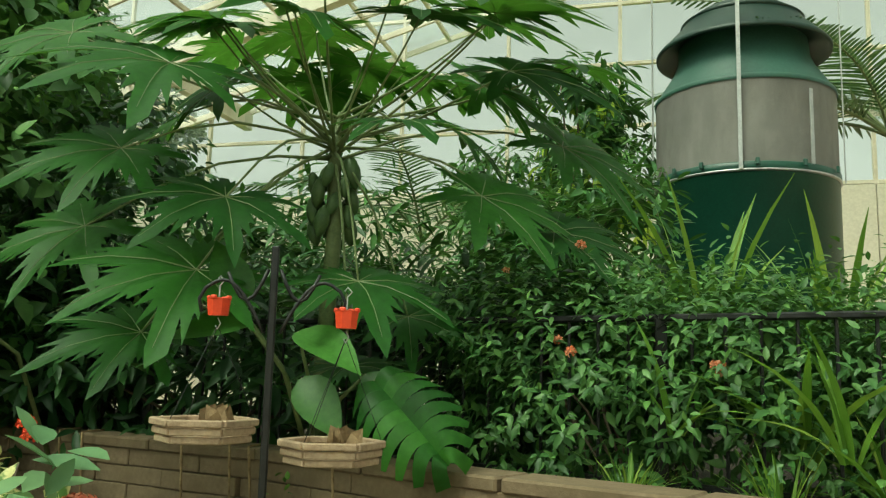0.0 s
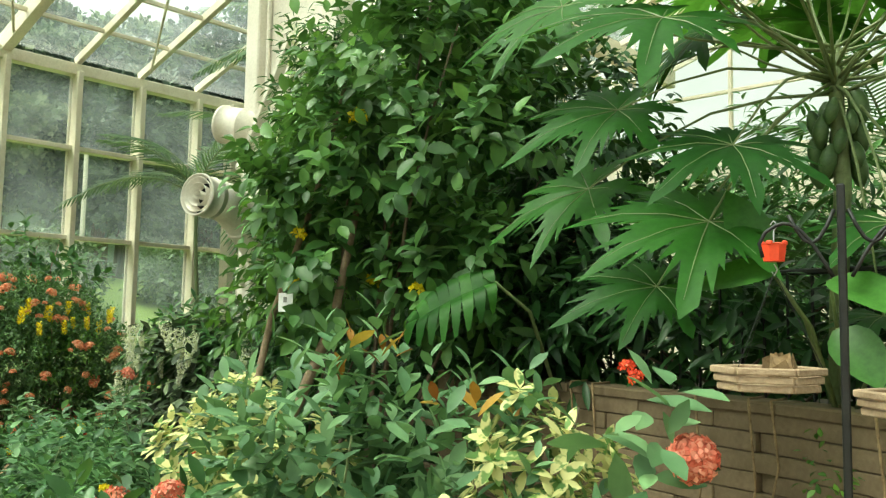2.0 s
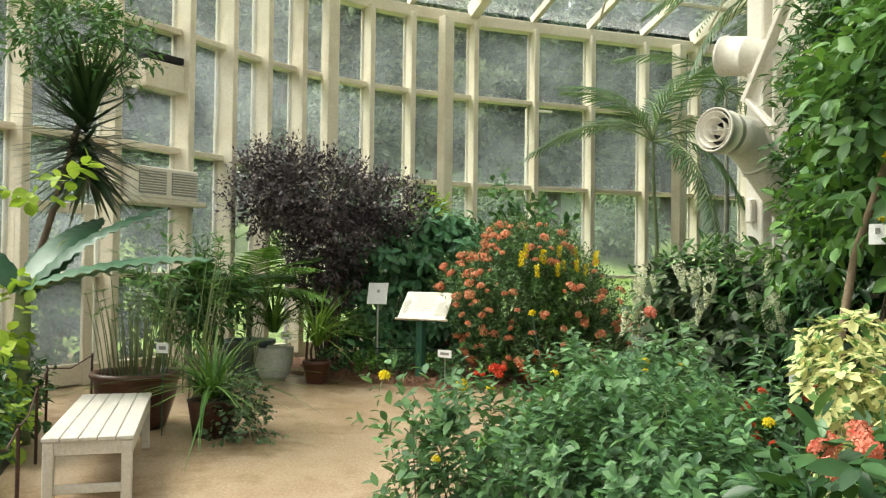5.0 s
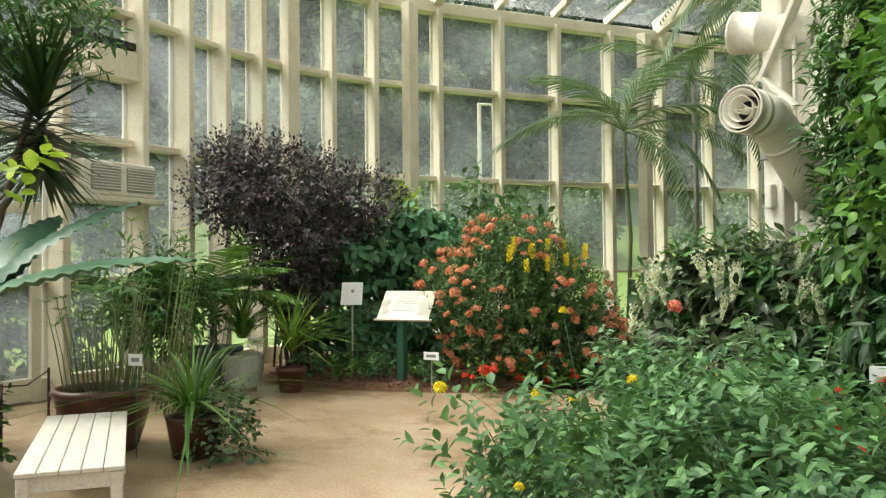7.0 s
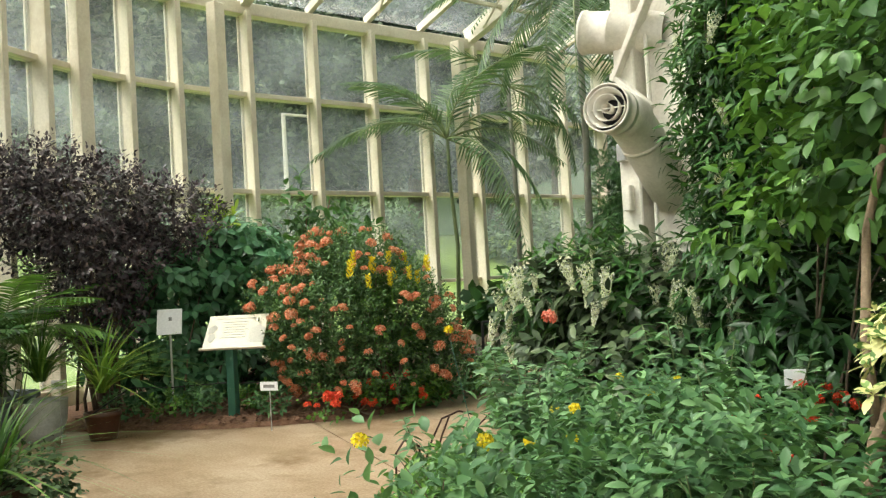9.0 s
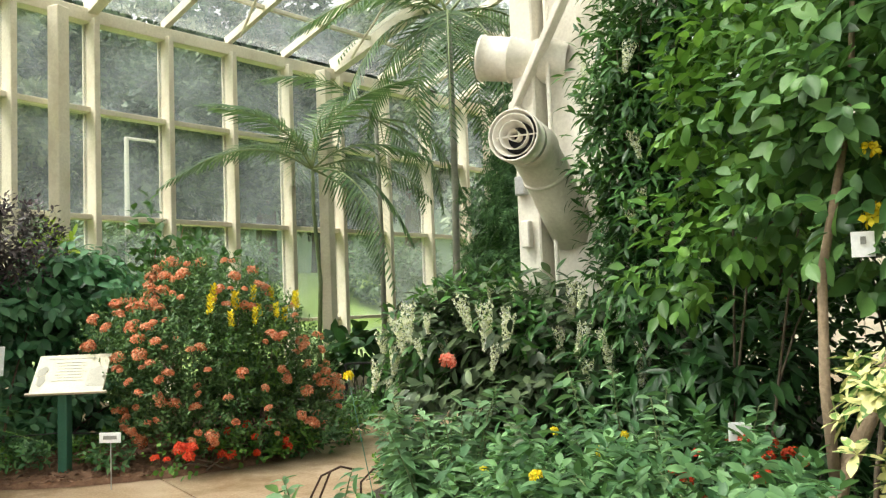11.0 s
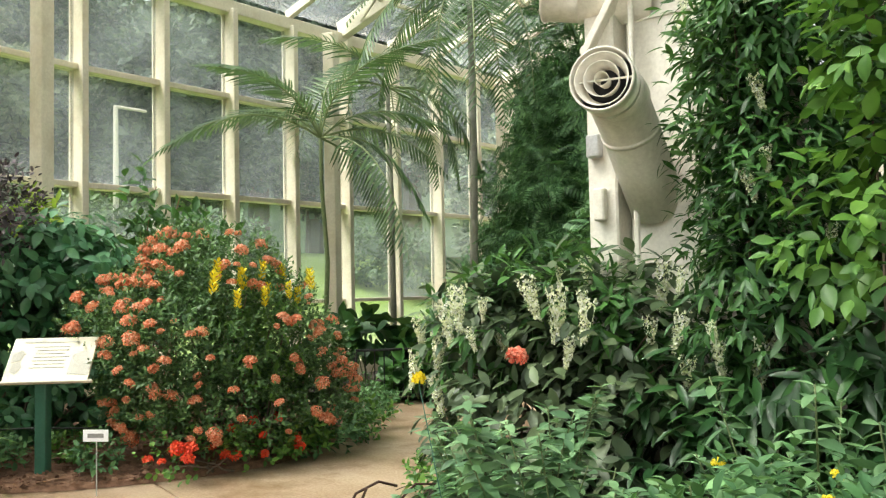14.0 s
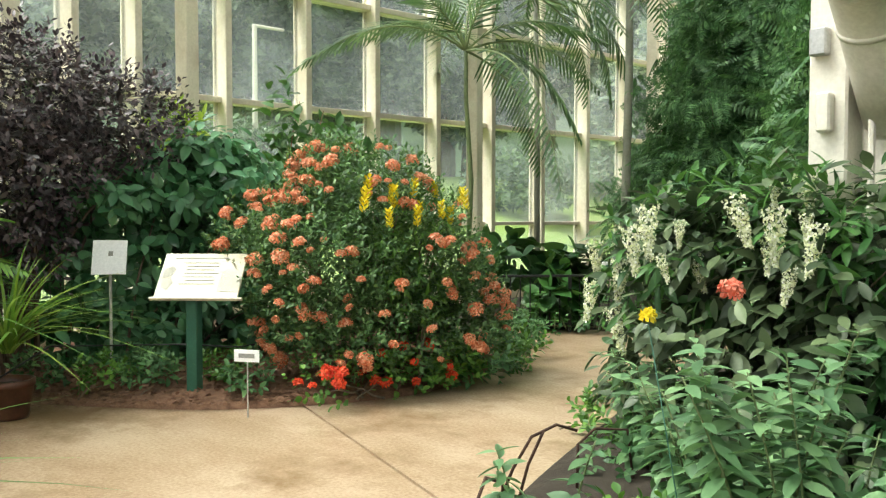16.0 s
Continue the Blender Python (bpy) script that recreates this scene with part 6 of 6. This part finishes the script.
# signs in the mulch bed
ws = thing("white_sign", (-12.0, -0.93, 0.1), "square white sign on a grey metal stake", "sign")
RZ = math.degrees(math.atan2(0.22, 0.14))
SG = Matrix.Translation((0, 0, 0.96)) @ Matrix.Rotation(radians(RZ), 4, "Z") @ Matrix.Rotation(radians(-18), 4, "X")
part("board", Build().box((0, 0, 0), (0.27, 0.012, 0.29), 0, 0.003), PAPER, ws, at=SG)
part("emblem", Build().box((0.01, -0.007, 0.03), (0.035, 0.003, 0.04)), INK, ws, at=SG)
part("stake", Build().tube([(-0.012, 0.008, -0.08), (-0.01, 0.008, 0.82)], 0.013, 8), STEEL, ws)
ip = thing("information_panel", (-11.05, -0.64, 0.08), "slanted cream information panel on a green post", "sign")
part("post", Build().box((0, 0, 0.36), (0.09, 0.09, 0.74), 35, 0.006), GREENPOST, ip)
TR = Matrix.Translation((-0.06, 0.02, 0.86)) @ Matrix.Rotation(radians(46), 4, "Z") @ Matrix.Rotation(radians(48), 4, "X") @ Matrix.Diagonal((0.84, 0.94, 1.0, 1))
part("panel", Build().box((0.08, 0, 0), (0.76, 0.46, 0.02), 0, 0.004), PANEL, ip, "cream printed panel", at=TR)
part("frame", Build().box((0.08, -0.225, -0.004), (0.84, 0.02, 0.03), 0, 0.004), CREAM, ip, at=TR)
for k in range(7):
    part("text_line", Build().box((0.06 + (0.02 if k % 2 else 0), 0.13 - k * 0.036, 0.012), (0.32 - 0.03 * (k % 3), 0.008, 0.002)), PRINT, ip, "grey line of small print", at=TR)
part("title", Build().box((0.05, 0.18, 0.012), (0.5, 0.014, 0.002)), PRINT, ip, "grey heading", at=TR)
part("picture", Build().prism([(0.26, -0.16), (0.45, -0.17), (0.46, 0.02), (0.38, 0.08), (0.27, 0.04)], 0.0105, 0.0125), PRINT, ip, "grey printed picture", at=TR)
part("picture", Build().prism([(-0.27, -0.03), (-0.19, -0.01), (-0.16, 0.06), (-0.2, 0.1), (-0.27, 0.05)], 0.0105, 0.0125), PRINT, ip, "grey printed butterfly shape", at=TR)
part("picture", Build().prism([(-0.26, -0.12), (-0.2, -0.15), (-0.16, -0.08), (-0.19, -0.02), (-0.25, -0.04)], 0.0105, 0.0125), PRINT, ip, "grey printed butterfly shape", at=TR)
rope = thing("rope_barrier", (-12.0, -1.0, 0.1), "thin dark rope strung low in front of the bed", "barrier")
part("rope", Build().tube([(0.5, -0.95, 0.12), (0.35, -0.5, 0.33), (0.0, 0.05, 0.24), (0.7, 0.35, 0.3), (1.0, 0.7, 0.28), (1.0, 1.2, 0.3)], 0.007, 6), BLACK, rope, smooth=True)

# shrubs of the courtyard
PT = [(0, 0, 2.3, 0.75, 0.85, 0.5), (-0.2, -0.75, 2.35, 0.5, 0.5, 0.5), (0.0, 0.85, 2.2, 0.6, 0.6, 0.35), (0.05, 0, 1.8, 0.7, 0.75, 0.5), (0, 0, 1.2, 0.5, 0.5, 0.45), (-0.2, -0.5, 2.75, 0.4, 0.5, 0.25)]
shrub("purple_tree", (-12.7, -1.5, 0.05), "dense small tree with tiny purple-black leaves", "tree", PT, 2500, L_PURPLE, ELLIPSE, 231, 18, 0.02, leaf=0.085, per=7, spacing=0.04, droop=0.15, lift=0.35, shell=0.35)
OB = [(-0.4, -0.7, 1.15, 0.35, 0.4, 0.35), (0, 0, 1.0, 0.8, 0.95, 0.7), (-0.05, -0.45, 0.85, 0.65, 0.6, 0.55), (0, 0.6, 0.75, 0.65, 0.6, 0.55), (0.05, -0.1, 1.5, 0.55, 0.55, 0.4), (0.1, 0.1, 0.45, 0.8, 1.0, 0.4), (0.1, 0.85, 0.5, 0.5, 0.45, 0.4), (-0.1, -0.3, 1.65, 0.3, 0.3, 0.25)]
ob_ = shrub("orange_flowered_bush", (-10.75, 0.75, 0.05), "large rounded bush covered with orange flower heads", "bush", OB, 4300, L_SAGEBUSH, ELLIPSE, 241, 20, 0.012, leaf=0.06, per=8, spacing=0.022, droop=0.1, lift=0.8)
oh = [cloud("flower_head", flower_ball(20 + s, 34, 0.055, 0.024, 0.75), F_ORANGE) for s in range(3)]
spots = skin_spots(242, OB, 175, (0.75, -0.6, 0.25), 1.08, 0.05)
for s in range(3):
    heads(ob_, "flower_head", oh[s], spots[s::3], 243 + s, "orange flower head", (0.45, 1.15))
lowred = shrub("red_impatiens", (-10.2, 0.25, 0.03), "low plant with red-orange flowers at the path edge", "plant", [(0, 0, 0.12, 0.25, 0.5, 0.14), (-0.1, 0.7, 0.12, 0.3, 0.4, 0.16)], 110, L_BRIGHT, ROUND, 251, 6, leaf=0.06)
heads(lowred, "flower_head", cloud("flower_head", flower_ball(30, 14, 0.03, 0.03, 0.6), F_RED), skin_spots(252, [(0.05, -0.25, 0.12, 0.25, 0.25, 0.14), (0.0, 0.6, 0.15, 0.28, 0.5, 0.2)], 22, (0.7, -0.5, 0.5), 1.05, 0.1), 253, "red-orange flower", (0.7, 1.2))
FA = [(-0.6, -0.8, 0.9, 0.3, 0.35, 0.6), (-0.1, -0.1, 0.3, 0.4, 0.8, 0.3), (0.1, 0.7, 0.5, 0.5, 0.6, 0.45), (-0.15, 0, 1.45, 0.6, 0.8, 0.35), (0.1, 0.5, 1.7, 0.6, 0.6, 0.35), (-0.3, -0.2, 0.8, 0.45, 0.65, 0.6), (-0.2, 0.9, 1.3, 0.6, 0.6, 0.5)]
shrub("broad_leaf_bush", (-12.55, -0.35, 0.05), "glossy dark bush of broad drooping leaves behind the signs", "bush", FA, 800, L_GLOSSY, OVATE, 261, 14, 0.015, leaf=0.19, per=7, spacing=0.03, angle=85, droop=0.55, lift=0.3)
shrub("lime_fern", (-13.4, 0.3, 1.95), "lime green fern at the top of the bush", "fern", [(0, 0, 0.25, 0.25, 0.25, 0.2)], 40, L_LIME, LANCE, 263, 5, 0.006, leaf=0.22, per=6, lift=1.2)
hb = shrub("hibiscus_shrub", (-13.2, 1.55, 0.15), "tall open shrub with reddish leaf stems", "shrub", [(0, 0, 2.25, 0.3, 0.35, 0.35), (0, 0.4, 1.9, 0.4, 0.5, 0.3), (0, -0.4, 1.85, 0.35, 0.45, 0.25), (0, 0.2, 1.4, 0.5, 0.8, 0.4)], 95, L_MID, OVATE, 265, 12, 0.012, surface("red_stem", (0.12, 0.035, 0.02), (0.22, 0.07, 0.04), 12, 60, 0.6), leaf=0.21, per=6, spacing=0.05, droop=0.2)
YB = [(0, 0, 1.25, 0.2, 0.35, 0.25), (0, 0.1, 0.9, 0.3, 0.4, 0.4)]
yb = shrub("yellow_spike_shrub", (-10.4, 0.85, 0.05), "shrub with upright yellow flower spikes", "shrub", YB, 160, L_BRIGHT, LANCE, 267, 10, leaf=0.12, per=7)
spk = []
nY = 30
ya = np.arange(nY) * 2.4
yP = np.stack([0.012 * np.cos(ya), 0.012 * np.sin(ya), np.linspace(0, 0.15, nY)], 1)
spike_me = cloud("flower_spike", [scatter(PETAL, yP, np.stack([np.cos(ya), np.sin(ya), np.full(nY, 1.1)], 1), UP[None], np.full(nY, 0.045))], F_YELLOW)
heads(yb, "flower_spike", spike_me, [(0.3 + 0.1 * math.sin(q * 4.1), -0.6 + 0.085 * q, 1.37 + 0.12 * math.sin(q * 2.3)) for q in range(13)], 268, "yellow flower spike", (0.8, 1.2), 0.12)
palm((-13.2, 4.1, 0.05), "slim feather palm with feathery arching fronds near the glass", [(0, 0, 0), (0.05, 0.05, 1.8), (0, 0, 2.9), (0, 0, 3.5)], 3.5, [(128, 62), (140, 22), (112, 35), (20, 78), (-70, 66), (-40, 30), (-50, -5), (-20, 10), (-85, -15), (60, 30), (175, 45), (-10, -30)], 2.0, 0.5, 32, 11, 0.036, L_PALM, GREENBARK)
palm((-12.2, 6.15, 0.05), "tall feather palm with a pale trunk behind the fence", [(0, 0, 0), (0.02, 0, 1.6), (0.05, 0.02, 3.4), (0.06, 0, 6.1)], 6.1, [(135, 25), (150, -15), (110, -25), (170, 10), (90, 20), (60, -5), (20, -20), (-20, 10), (-60, -15), (-100, -25), (-140, -20), (-45, 40), (120, 55), (190, -35)], 2.6, 0.56, 38, 13, 0.07, L_PALM, PALE)
palm((-13.6, 5.9, 0.05), "feather palm with drooping grey-green fronds against the glass", [(0, 0, 0), (0.0, 0, 2.6), (-0.05, 0, 4.6)], 4.6, [(80, 30), (130, 5), (160, 35), (40, 10), (-40, -10), (-90, 0), (-60, -30), (-20, -35)], 1.9, 0.55, 26, 15, 0.05, L_PALM)
for i, (x, y, h, r) in enumerate(((-10.6, 7.6, 4.6, 1.3), (-9.0, 6.8, 4.2, 1.2), (-8.2, 4.6, 3.4, 1.0), (-12.2, 8.8, 4.5, 1.3), (-7.3, 3.0, 2.6, 0.8), (-11.3, 7.3, 5.2, 1.2))):
    shrub("feathery_tree", (x, y, 0.05), "layered green tree with fine drooping foliage", "tree",
          [(0, 0, h * 0.5, r, r * 0.9, h * 0.22), (0.3, 0, h * 0.75, r * 0.9, r * 0.8, h * 0.2), (-0.3, -0.3, h * 0.28, r * 0.9, r * 0.8, h * 0.2), (0, 0, h * 0.95, r * 0.6, r * 0.6, h * 0.12)], 430, L_SOFT, PINNATE, 270 + i, 10, 0.03, group="feathery trees", leaf=0.46, per=6, spacing=0.05, droop=0.25, lift=0.15, angle=75)
for i, (x, y, z, r) in enumerate(((-12.65, 4.35, 0.75, 0.35), (-12.15, 4.9, 0.6, 0.35), (-12.0, 4.5, 0.35, 0.3))):
    shrub("taro_plant", (x, y, 0.05), "dark broad heart-leaved plant behind the fence", "plant", [(0, 0, z, r, r, 0.3)], 40, L_DEEP if i < 2 else L_MID, ROUND, 280 + i, 6, 0.01, GREENBARK, "broad-leaved plants", leaf=0.3, per=3, droop=0.5)
shrub("low_ground_cover", (-11.5, 4.75, 0.03), "low green ground cover under the fence", "plant", [(0, 0, 0.1, 0.4, 0.4, 0.12), (0.5, 0.6, 0.1, 0.4, 0.4, 0.12), (-0.5, -0.5, 0.1, 0.4, 0.4, 0.12)], 160, L_MID, OVATE, 285, 4, leaf=0.09)
f2 = thing("low_iron_fence", (-12.2, 3.75, 0), "low black iron fence beside the path end", "fence")
FX = [(0, 0), (0.5, 0.68), (1.0, 1.36), (1.5, 2.1)]
for (x0, y0), (x1, y1) in zip(FX, FX[1:]):
    part("top_rail", beam(Build(), (x0, y0, 0.68), (x1, y1, 0.68), 0.04, 0.03), BLACK, f2)
    part("bottom_rail", beam(Build(), (x0, y0, 0.1), (x1, y1, 0.1), 0.03, 0.025), BLACK, f2)
    part("post", Build().box((x0, y0, 0.34), (0.04, 0.04, 0.68), 50, 0.004), BLACK, f2)
    for k in range(1, 7):
        q = k / 7
        part("baluster", Build().tube([(x0 + (x1 - x0) * q, y0 + (y1 - y0) * q, 0.1), (x0 + (x1 - x0) * q, y0 + (y1 - y0) * q, 0.68)], 0.008, 5), BLACK, f2)
tg = thing("fence_sign", (-11.2, 4.56, 0.68), "small green and white sign on the iron fence", "sign")
part("board", Build().box((0, 0, 0.1), (0.2, 0.012, 0.17), 60, 0.003), PAPER, tg)
part("picture", Build().box((0.012, -0.006, 0.11), (0.12, 0.008, 0.08), 60), GREENPOST, tg)

for i, s_ in enumerate((-0.6, 0.9, 2.4, 3.9)):
    c = Vector((-12.74, -3.45, 0)) + Vector((0.605, -0.796, 0)) * s_ - Vector((0.796, 0.605, 0)) * 2.2
    shrub("outside_hedge_bush", (c.x, c.y, -0.12), "dark hedge bush outside the service windows", "bush", [(0, 0, 0.9, 0.9, 0.9, 0.8), (0.2, 0, 1.9, 0.9, 0.9, 0.8), (0, 0, 2.8, 0.7, 0.7, 0.5)], 620, L_DEEP, OVATE, 360 + i, 6, 0.02, group="hedge outside", leaf=0.16, per=7, spacing=0.05)

# rusty hoop edging by the path
he = thing("hoop_edging", (-7.75, -0.15, 0), "rusty bent iron edging at the path", "edging")
for k, pts in enumerate((((-0.12, -0.42, 0), (-0.05, -0.38, 0.2), (0.03, -0.34, 0.36), (0.06, -0.2, 0.4), (0.12, -0.12, 0.37)), ((-0.05, -0.36, 0), (0.0, -0.33, 0.22), (0.05, -0.28, 0.38)), ((0.02, 0.0, 0), (0.0, 0.03, 0.25), (0.05, 0.1, 0.33), (0.1, 0.3, 0.3), (0.12, 0.33, 0)),
                         ((0.3, -0.95, 0), (0.28, -0.93, 0.24), (0.2, -0.8, 0.3), (0.12, -0.62, 0.22), (0.1, -0.6, 0)))):
    part("hoop", Build().tube(pts, 0.0075, 6), RUST, he, smooth=True)
for i, (x, y) in enumerate(((-7.75, 0.35), (-8.3, 0.9), (-8.7, 1.7), (-6.75, -1.1), (-10.15, 1.35), (-10.45, 1.95), (-10.85, 2.45), (-10.2, 0.95), (-11.4, 3.0), (-6.95, -1.2), (-6.6, -1.45), (-6.3, -1.6), (-5.9, -1.8), (-6.4, -1.2))):
    shrub("edge_ground_cover", (x, y, 0.02), "low green ground cover spilling over the bed edge", "plant", [(0, 0, 0.1, 0.28, 0.28, 0.12), (0.15, 0.15, 0.18, 0.2, 0.2, 0.14)], 60, L_BRIGHT if i % 2 else L_SOFT, OVATE, 340 + i, 4, 0.004, group="edge ground cover", leaf=0.085, per=6, spacing=0.02, droop=0.1, lift=1.0)

# left side: service wall details, spiky plant and big leaf
def at_wall(s, inn, z):
    """A place along the service wall: distance from the corner mullion, inward, height."""
    c = Vector((-12.74, -3.45, 0))
    u = Vector((0.605, -0.796, 0)).normalized()
    n = Vector((0.796, 0.605, 0))
    return c + u * s + n * inn + Vector((0, 0, z))


WA = math.degrees(math.atan2(-0.796, 0.605))
ac = thing("window_air_conditioner", at_wall(0.5, 0.2, 2.2), "beige window air conditioner with louvred grilles", "air conditioner")
part("case", Build().box((0, 0, 0.2), (1.0, 0.42, 0.38), WA, 0.015), WHITE, ac)
for sx in (-0.28, 0.2):
    c = Matrix.Rotation(radians(WA), 4, "Z")
    part("grille", Build().box((sx, 0.213, 0.2), (0.4, 0.012, 0.28), 0, 0.004), INK, ac, "grey louvre grille", at=c)
    for q in range(8):
        part("louvre", Build().box((sx, 0.222, 0.09 + q * 0.032), (0.38, 0.012, 0.012), 0, 0.002), WHITE, ac, at=c)
part("shelf", Build().box((0, 0.02, -0.03), (1.15, 0.5, 0.06), WA, 0.008), CREAM, ac)
for s in (0.3, 1.1):
    hb_ = thing("header_box", at_wall(s, 0.06, 3.65), "cream boarded header box over the window", "window header", "window headers", "structure")
    part("box", Build().box((0, 0, 0.16), (0.66, 0.2, 0.3), WA, 0.01), CREAM, hb_)
    part("shelf", Build().box((0, 0.0, -0.02), (0.72, 0.3, 0.05), WA, 0.006), CREAM, hb_)
    # solid near-black bar paints the shade of an open slot
    part("slot", Build().box((0, 0.0, 0.38), (0.66, 0.16, 0.08), WA), OPENING_SHADE, hb_, "near-black bar standing in for the shade in the slot")
dw = thing("door_1", at_wall(1.75, 0.08, 0), "cream-framed glazed service door", "door", kind="structure")
for sx in (-0.42, 0.42):
    part("stile", Build().box((0, 0, 1.05), (0.12, 0.06, 2.1), 0, 0.006), CREAM, dw, at=Matrix.Rotation(radians(WA), 4, "Z") @ Matrix.Translation((sx, 0, 0)))
for z in (0.14, 2.04):
    part("rail", Build().box((0, 0, z), (0.72, 0.058, 0.24 if z < 1 else 0.12), WA, 0.006), CREAM, dw)
part("pane", Build().box((0, 0, 1.12), (0.72, 0.01, 1.72), WA), GLASS, dw)

dc = thing("spiky_dracaena", (-9.45, -4.5, 0.05), "tall dracaena with a head of dark sword leaves", "plant")
part("trunk", Build().tube([(-0.15, -0.5, 0), (-0.12, -0.42, 0.8), (0.02, -0.15, 1.7), (0.15, 0.15, 2.85)], [0.035, 0.032, 0.03, 0.028], 8), BARK, dc, smooth=True)
rg2 = np.random.default_rng(31)
nD = 260
az = rg2.random(nD) * 6.28
zt = 2.15 + 0.7 * rg2.random(nD)
D = np.stack([np.cos(az), np.sin(az), (zt - 2.45) * 2.4 + 0.2 * rg2.normal(size=nD)], 1)
part("leaves", cloud("leaves", [scatter(strip([0.9, 1, 0.8, 0.5, 0.02], 1, 0.06, 0.004), np.stack([np.full(nD, 0.15), np.full(nD, 0.15), zt], 1), D, np.repeat(UP[None], nD, 0), np.stack([np.full(nD, 0.023), np.full(nD, 0.7), np.full(nD, 0.7)], 1))], L_SPIKE), None, dc, kind="stuff")
shrub("hanging_basket_plant", (-9.25, -4.3, 2.95), "fine soft foliage hanging in the upper corner", "plant", [(0, 0, 0.35, 0.4, 0.45, 0.35), (-0.3, -0.3, 0.5, 0.4, 0.4, 0.4)], 240, L_MID, LANCE, 293, 5, 0.006, leaf=0.12, per=8, droop=0.3)
bl = thing("banana_plant", (-8.55, -4.75, -0.05), "banana plant with long pleated blue-green leaves", "plant")
part("stem", Build().tube([(0, 0, 0), (0.02, 0, 0.7), (0.05, 0.02, 1.35)], [0.09, 0.075, 0.05], 12), GREENBARK, bl, smooth=True)


def banana_leaf(length, half, droop):
    n = 26
    v, f = [], []
    for i in range(n):
        s = i / (n - 1)
        w = half * (math.sin(math.pi * (0.06 + 0.94 * s) ** 0.8) ** 0.6 if s < 1 else 0)
        y, z = s * length, length * (0.18 * s - droop * s * s)
        pl_ = 0.012 * (1 if i % 2 else -1)
        v += [(-w, y, z - w * 0.28 + pl_), (-w * 0.5, y, z + 0.01 + pl_ * 0.6), (0, y, z - 0.015), (w * 0.5, y, z + 0.01 + pl_ * 0.6), (w, y, z - w * 0.28 + pl_)]
    for i in range(n - 1):
        for q in range(4):
            k2 = 5 * i + q
            f.append((k2, k2 + 1, k2 + 6, k2 + 5))
    return Build().add(v, f)


for az, el, ln, hw, dr_ in ((-22, 14, 1.5, 0.17, 0.26), (5, 42, 1.25, 0.2, 0.35), (60, 40, 1.2, 0.2, 0.35), (150, 40, 1.3, 0.22, 0.35)):
    m = Matrix.Translation((0.05, 0.02, 1.25)) @ Euler((radians(el), 0, radians(az))).to_matrix().to_4x4()
    lf = part("leaf", banana_leaf(ln, hw, dr_), L_BANANA, bl, smooth=True, at=m)
    part("midrib", Build().tube([(0, 0, -0.01), (0, ln * 0.5, ln * (0.09 - dr_ * 0.25) - 0.01), (0, ln * 0.95, ln * (0.17 - dr_ * 0.9) - 0.01)], [0.018, 0.01, 0.004], 6), STALK, lf, smooth=True)
shrub("lime_vine", (-8.2, -4.9, 0.05), "lime green heart-leaved vine at the bed edge", "vine", [(0, 0, 0.5, 0.2, 0.2, 0.4), (-0.1, 0.1, 1.0, 0.15, 0.15, 0.4), (0.3, 0.1, 0.2, 0.3, 0.2, 0.15), (0.08, 0.5, 2.0, 0.16, 0.2, 0.08), (0.0, 0.3, 1.9, 0.14, 0.2, 0.1)], 46, L_LIME, ROUND, 297, 5, 0.006, leaf=0.13, per=4, droop=0.5)
shrub("bench_bed_shrub", (-7.6, -5.0, 0.03), "dark low foliage behind the bench", "shrub", [(0, 0, 0.3, 1.0, 0.3, 0.3), (-1.2, 0.1, 0.3, 0.8, 0.3, 0.3)], 250, L_DEEP, OVATE, 299, 8, leaf=0.1)
wf = thing("wire_edging", (-6.6, -4.5, 0), "rusty wire edging with short posts beside the bench", "edging")
for k, (x, y) in enumerate(((0.9, -0.02), (0.35, 0.02), (-1.2, -0.05), (-2.4, -0.1), (-3.4, 0.2))):
    part("post", Build().tube([(x, y, 0), (x, y, 0.55)], 0.011, 6), RUST, wf)
for (xa, ya_), (xb, yb_) in (((0.9, -0.02), (0.35, 0.02)), ((0.35, 0.02), (-1.2, -0.05)), ((-1.2, -0.05), (-2.4, -0.1)), ((-2.4, -0.1), (-3.4, 0.2))):
    part("wire", Build().tube([(xa, ya_, 0.53), ((xa + xb) / 2, (ya_ + yb_) / 2, 0.47), (xb, yb_, 0.53)], 0.006, 5), RUST, wf)

# ---- wall blocks, last ----
total = sum(math.hypot(b[0] - a[0], b[1] - a[1]) for a, b in zip(RWALL, RWALL[1:]))
BL, BH = 0.42, 0.078
block_me = [Build().box((0, 0, 0), (BL - 0.003, 0.05, BH - 0.003), 0, 0.004).mesh("block", BLOCK) for _ in range(1)]
rows = int((WTOP + 0.005) / BH)
for r in range(rows):
    s = -BL * 0.5 * (r % 2) + BL * 0.5
    while s < total - 0.05:
        x, y, a = along(RWALL, s)
        j = rng0.uniform(-0.006, 0.006)
        part("block", block_me[0], None, wall_ob, at=pose(x, y - 0.0 + j, r * BH + BH / 2, 0, 0, a))
        s += BL
cap_me = Build().box((0, 0, 0), (0.59, 0.2, 0.05), 0, 0.008).mesh("cap_stone", BLOCK)
s = 0.3
while s < total:
    x, y, a = along(RWALL, s)
    part("cap_stone", cap_me, None, wall_ob, at=pose(x + 0.02, y + 0.06, WTOP + 0.02, 0, 0, a))
    s += 0.6
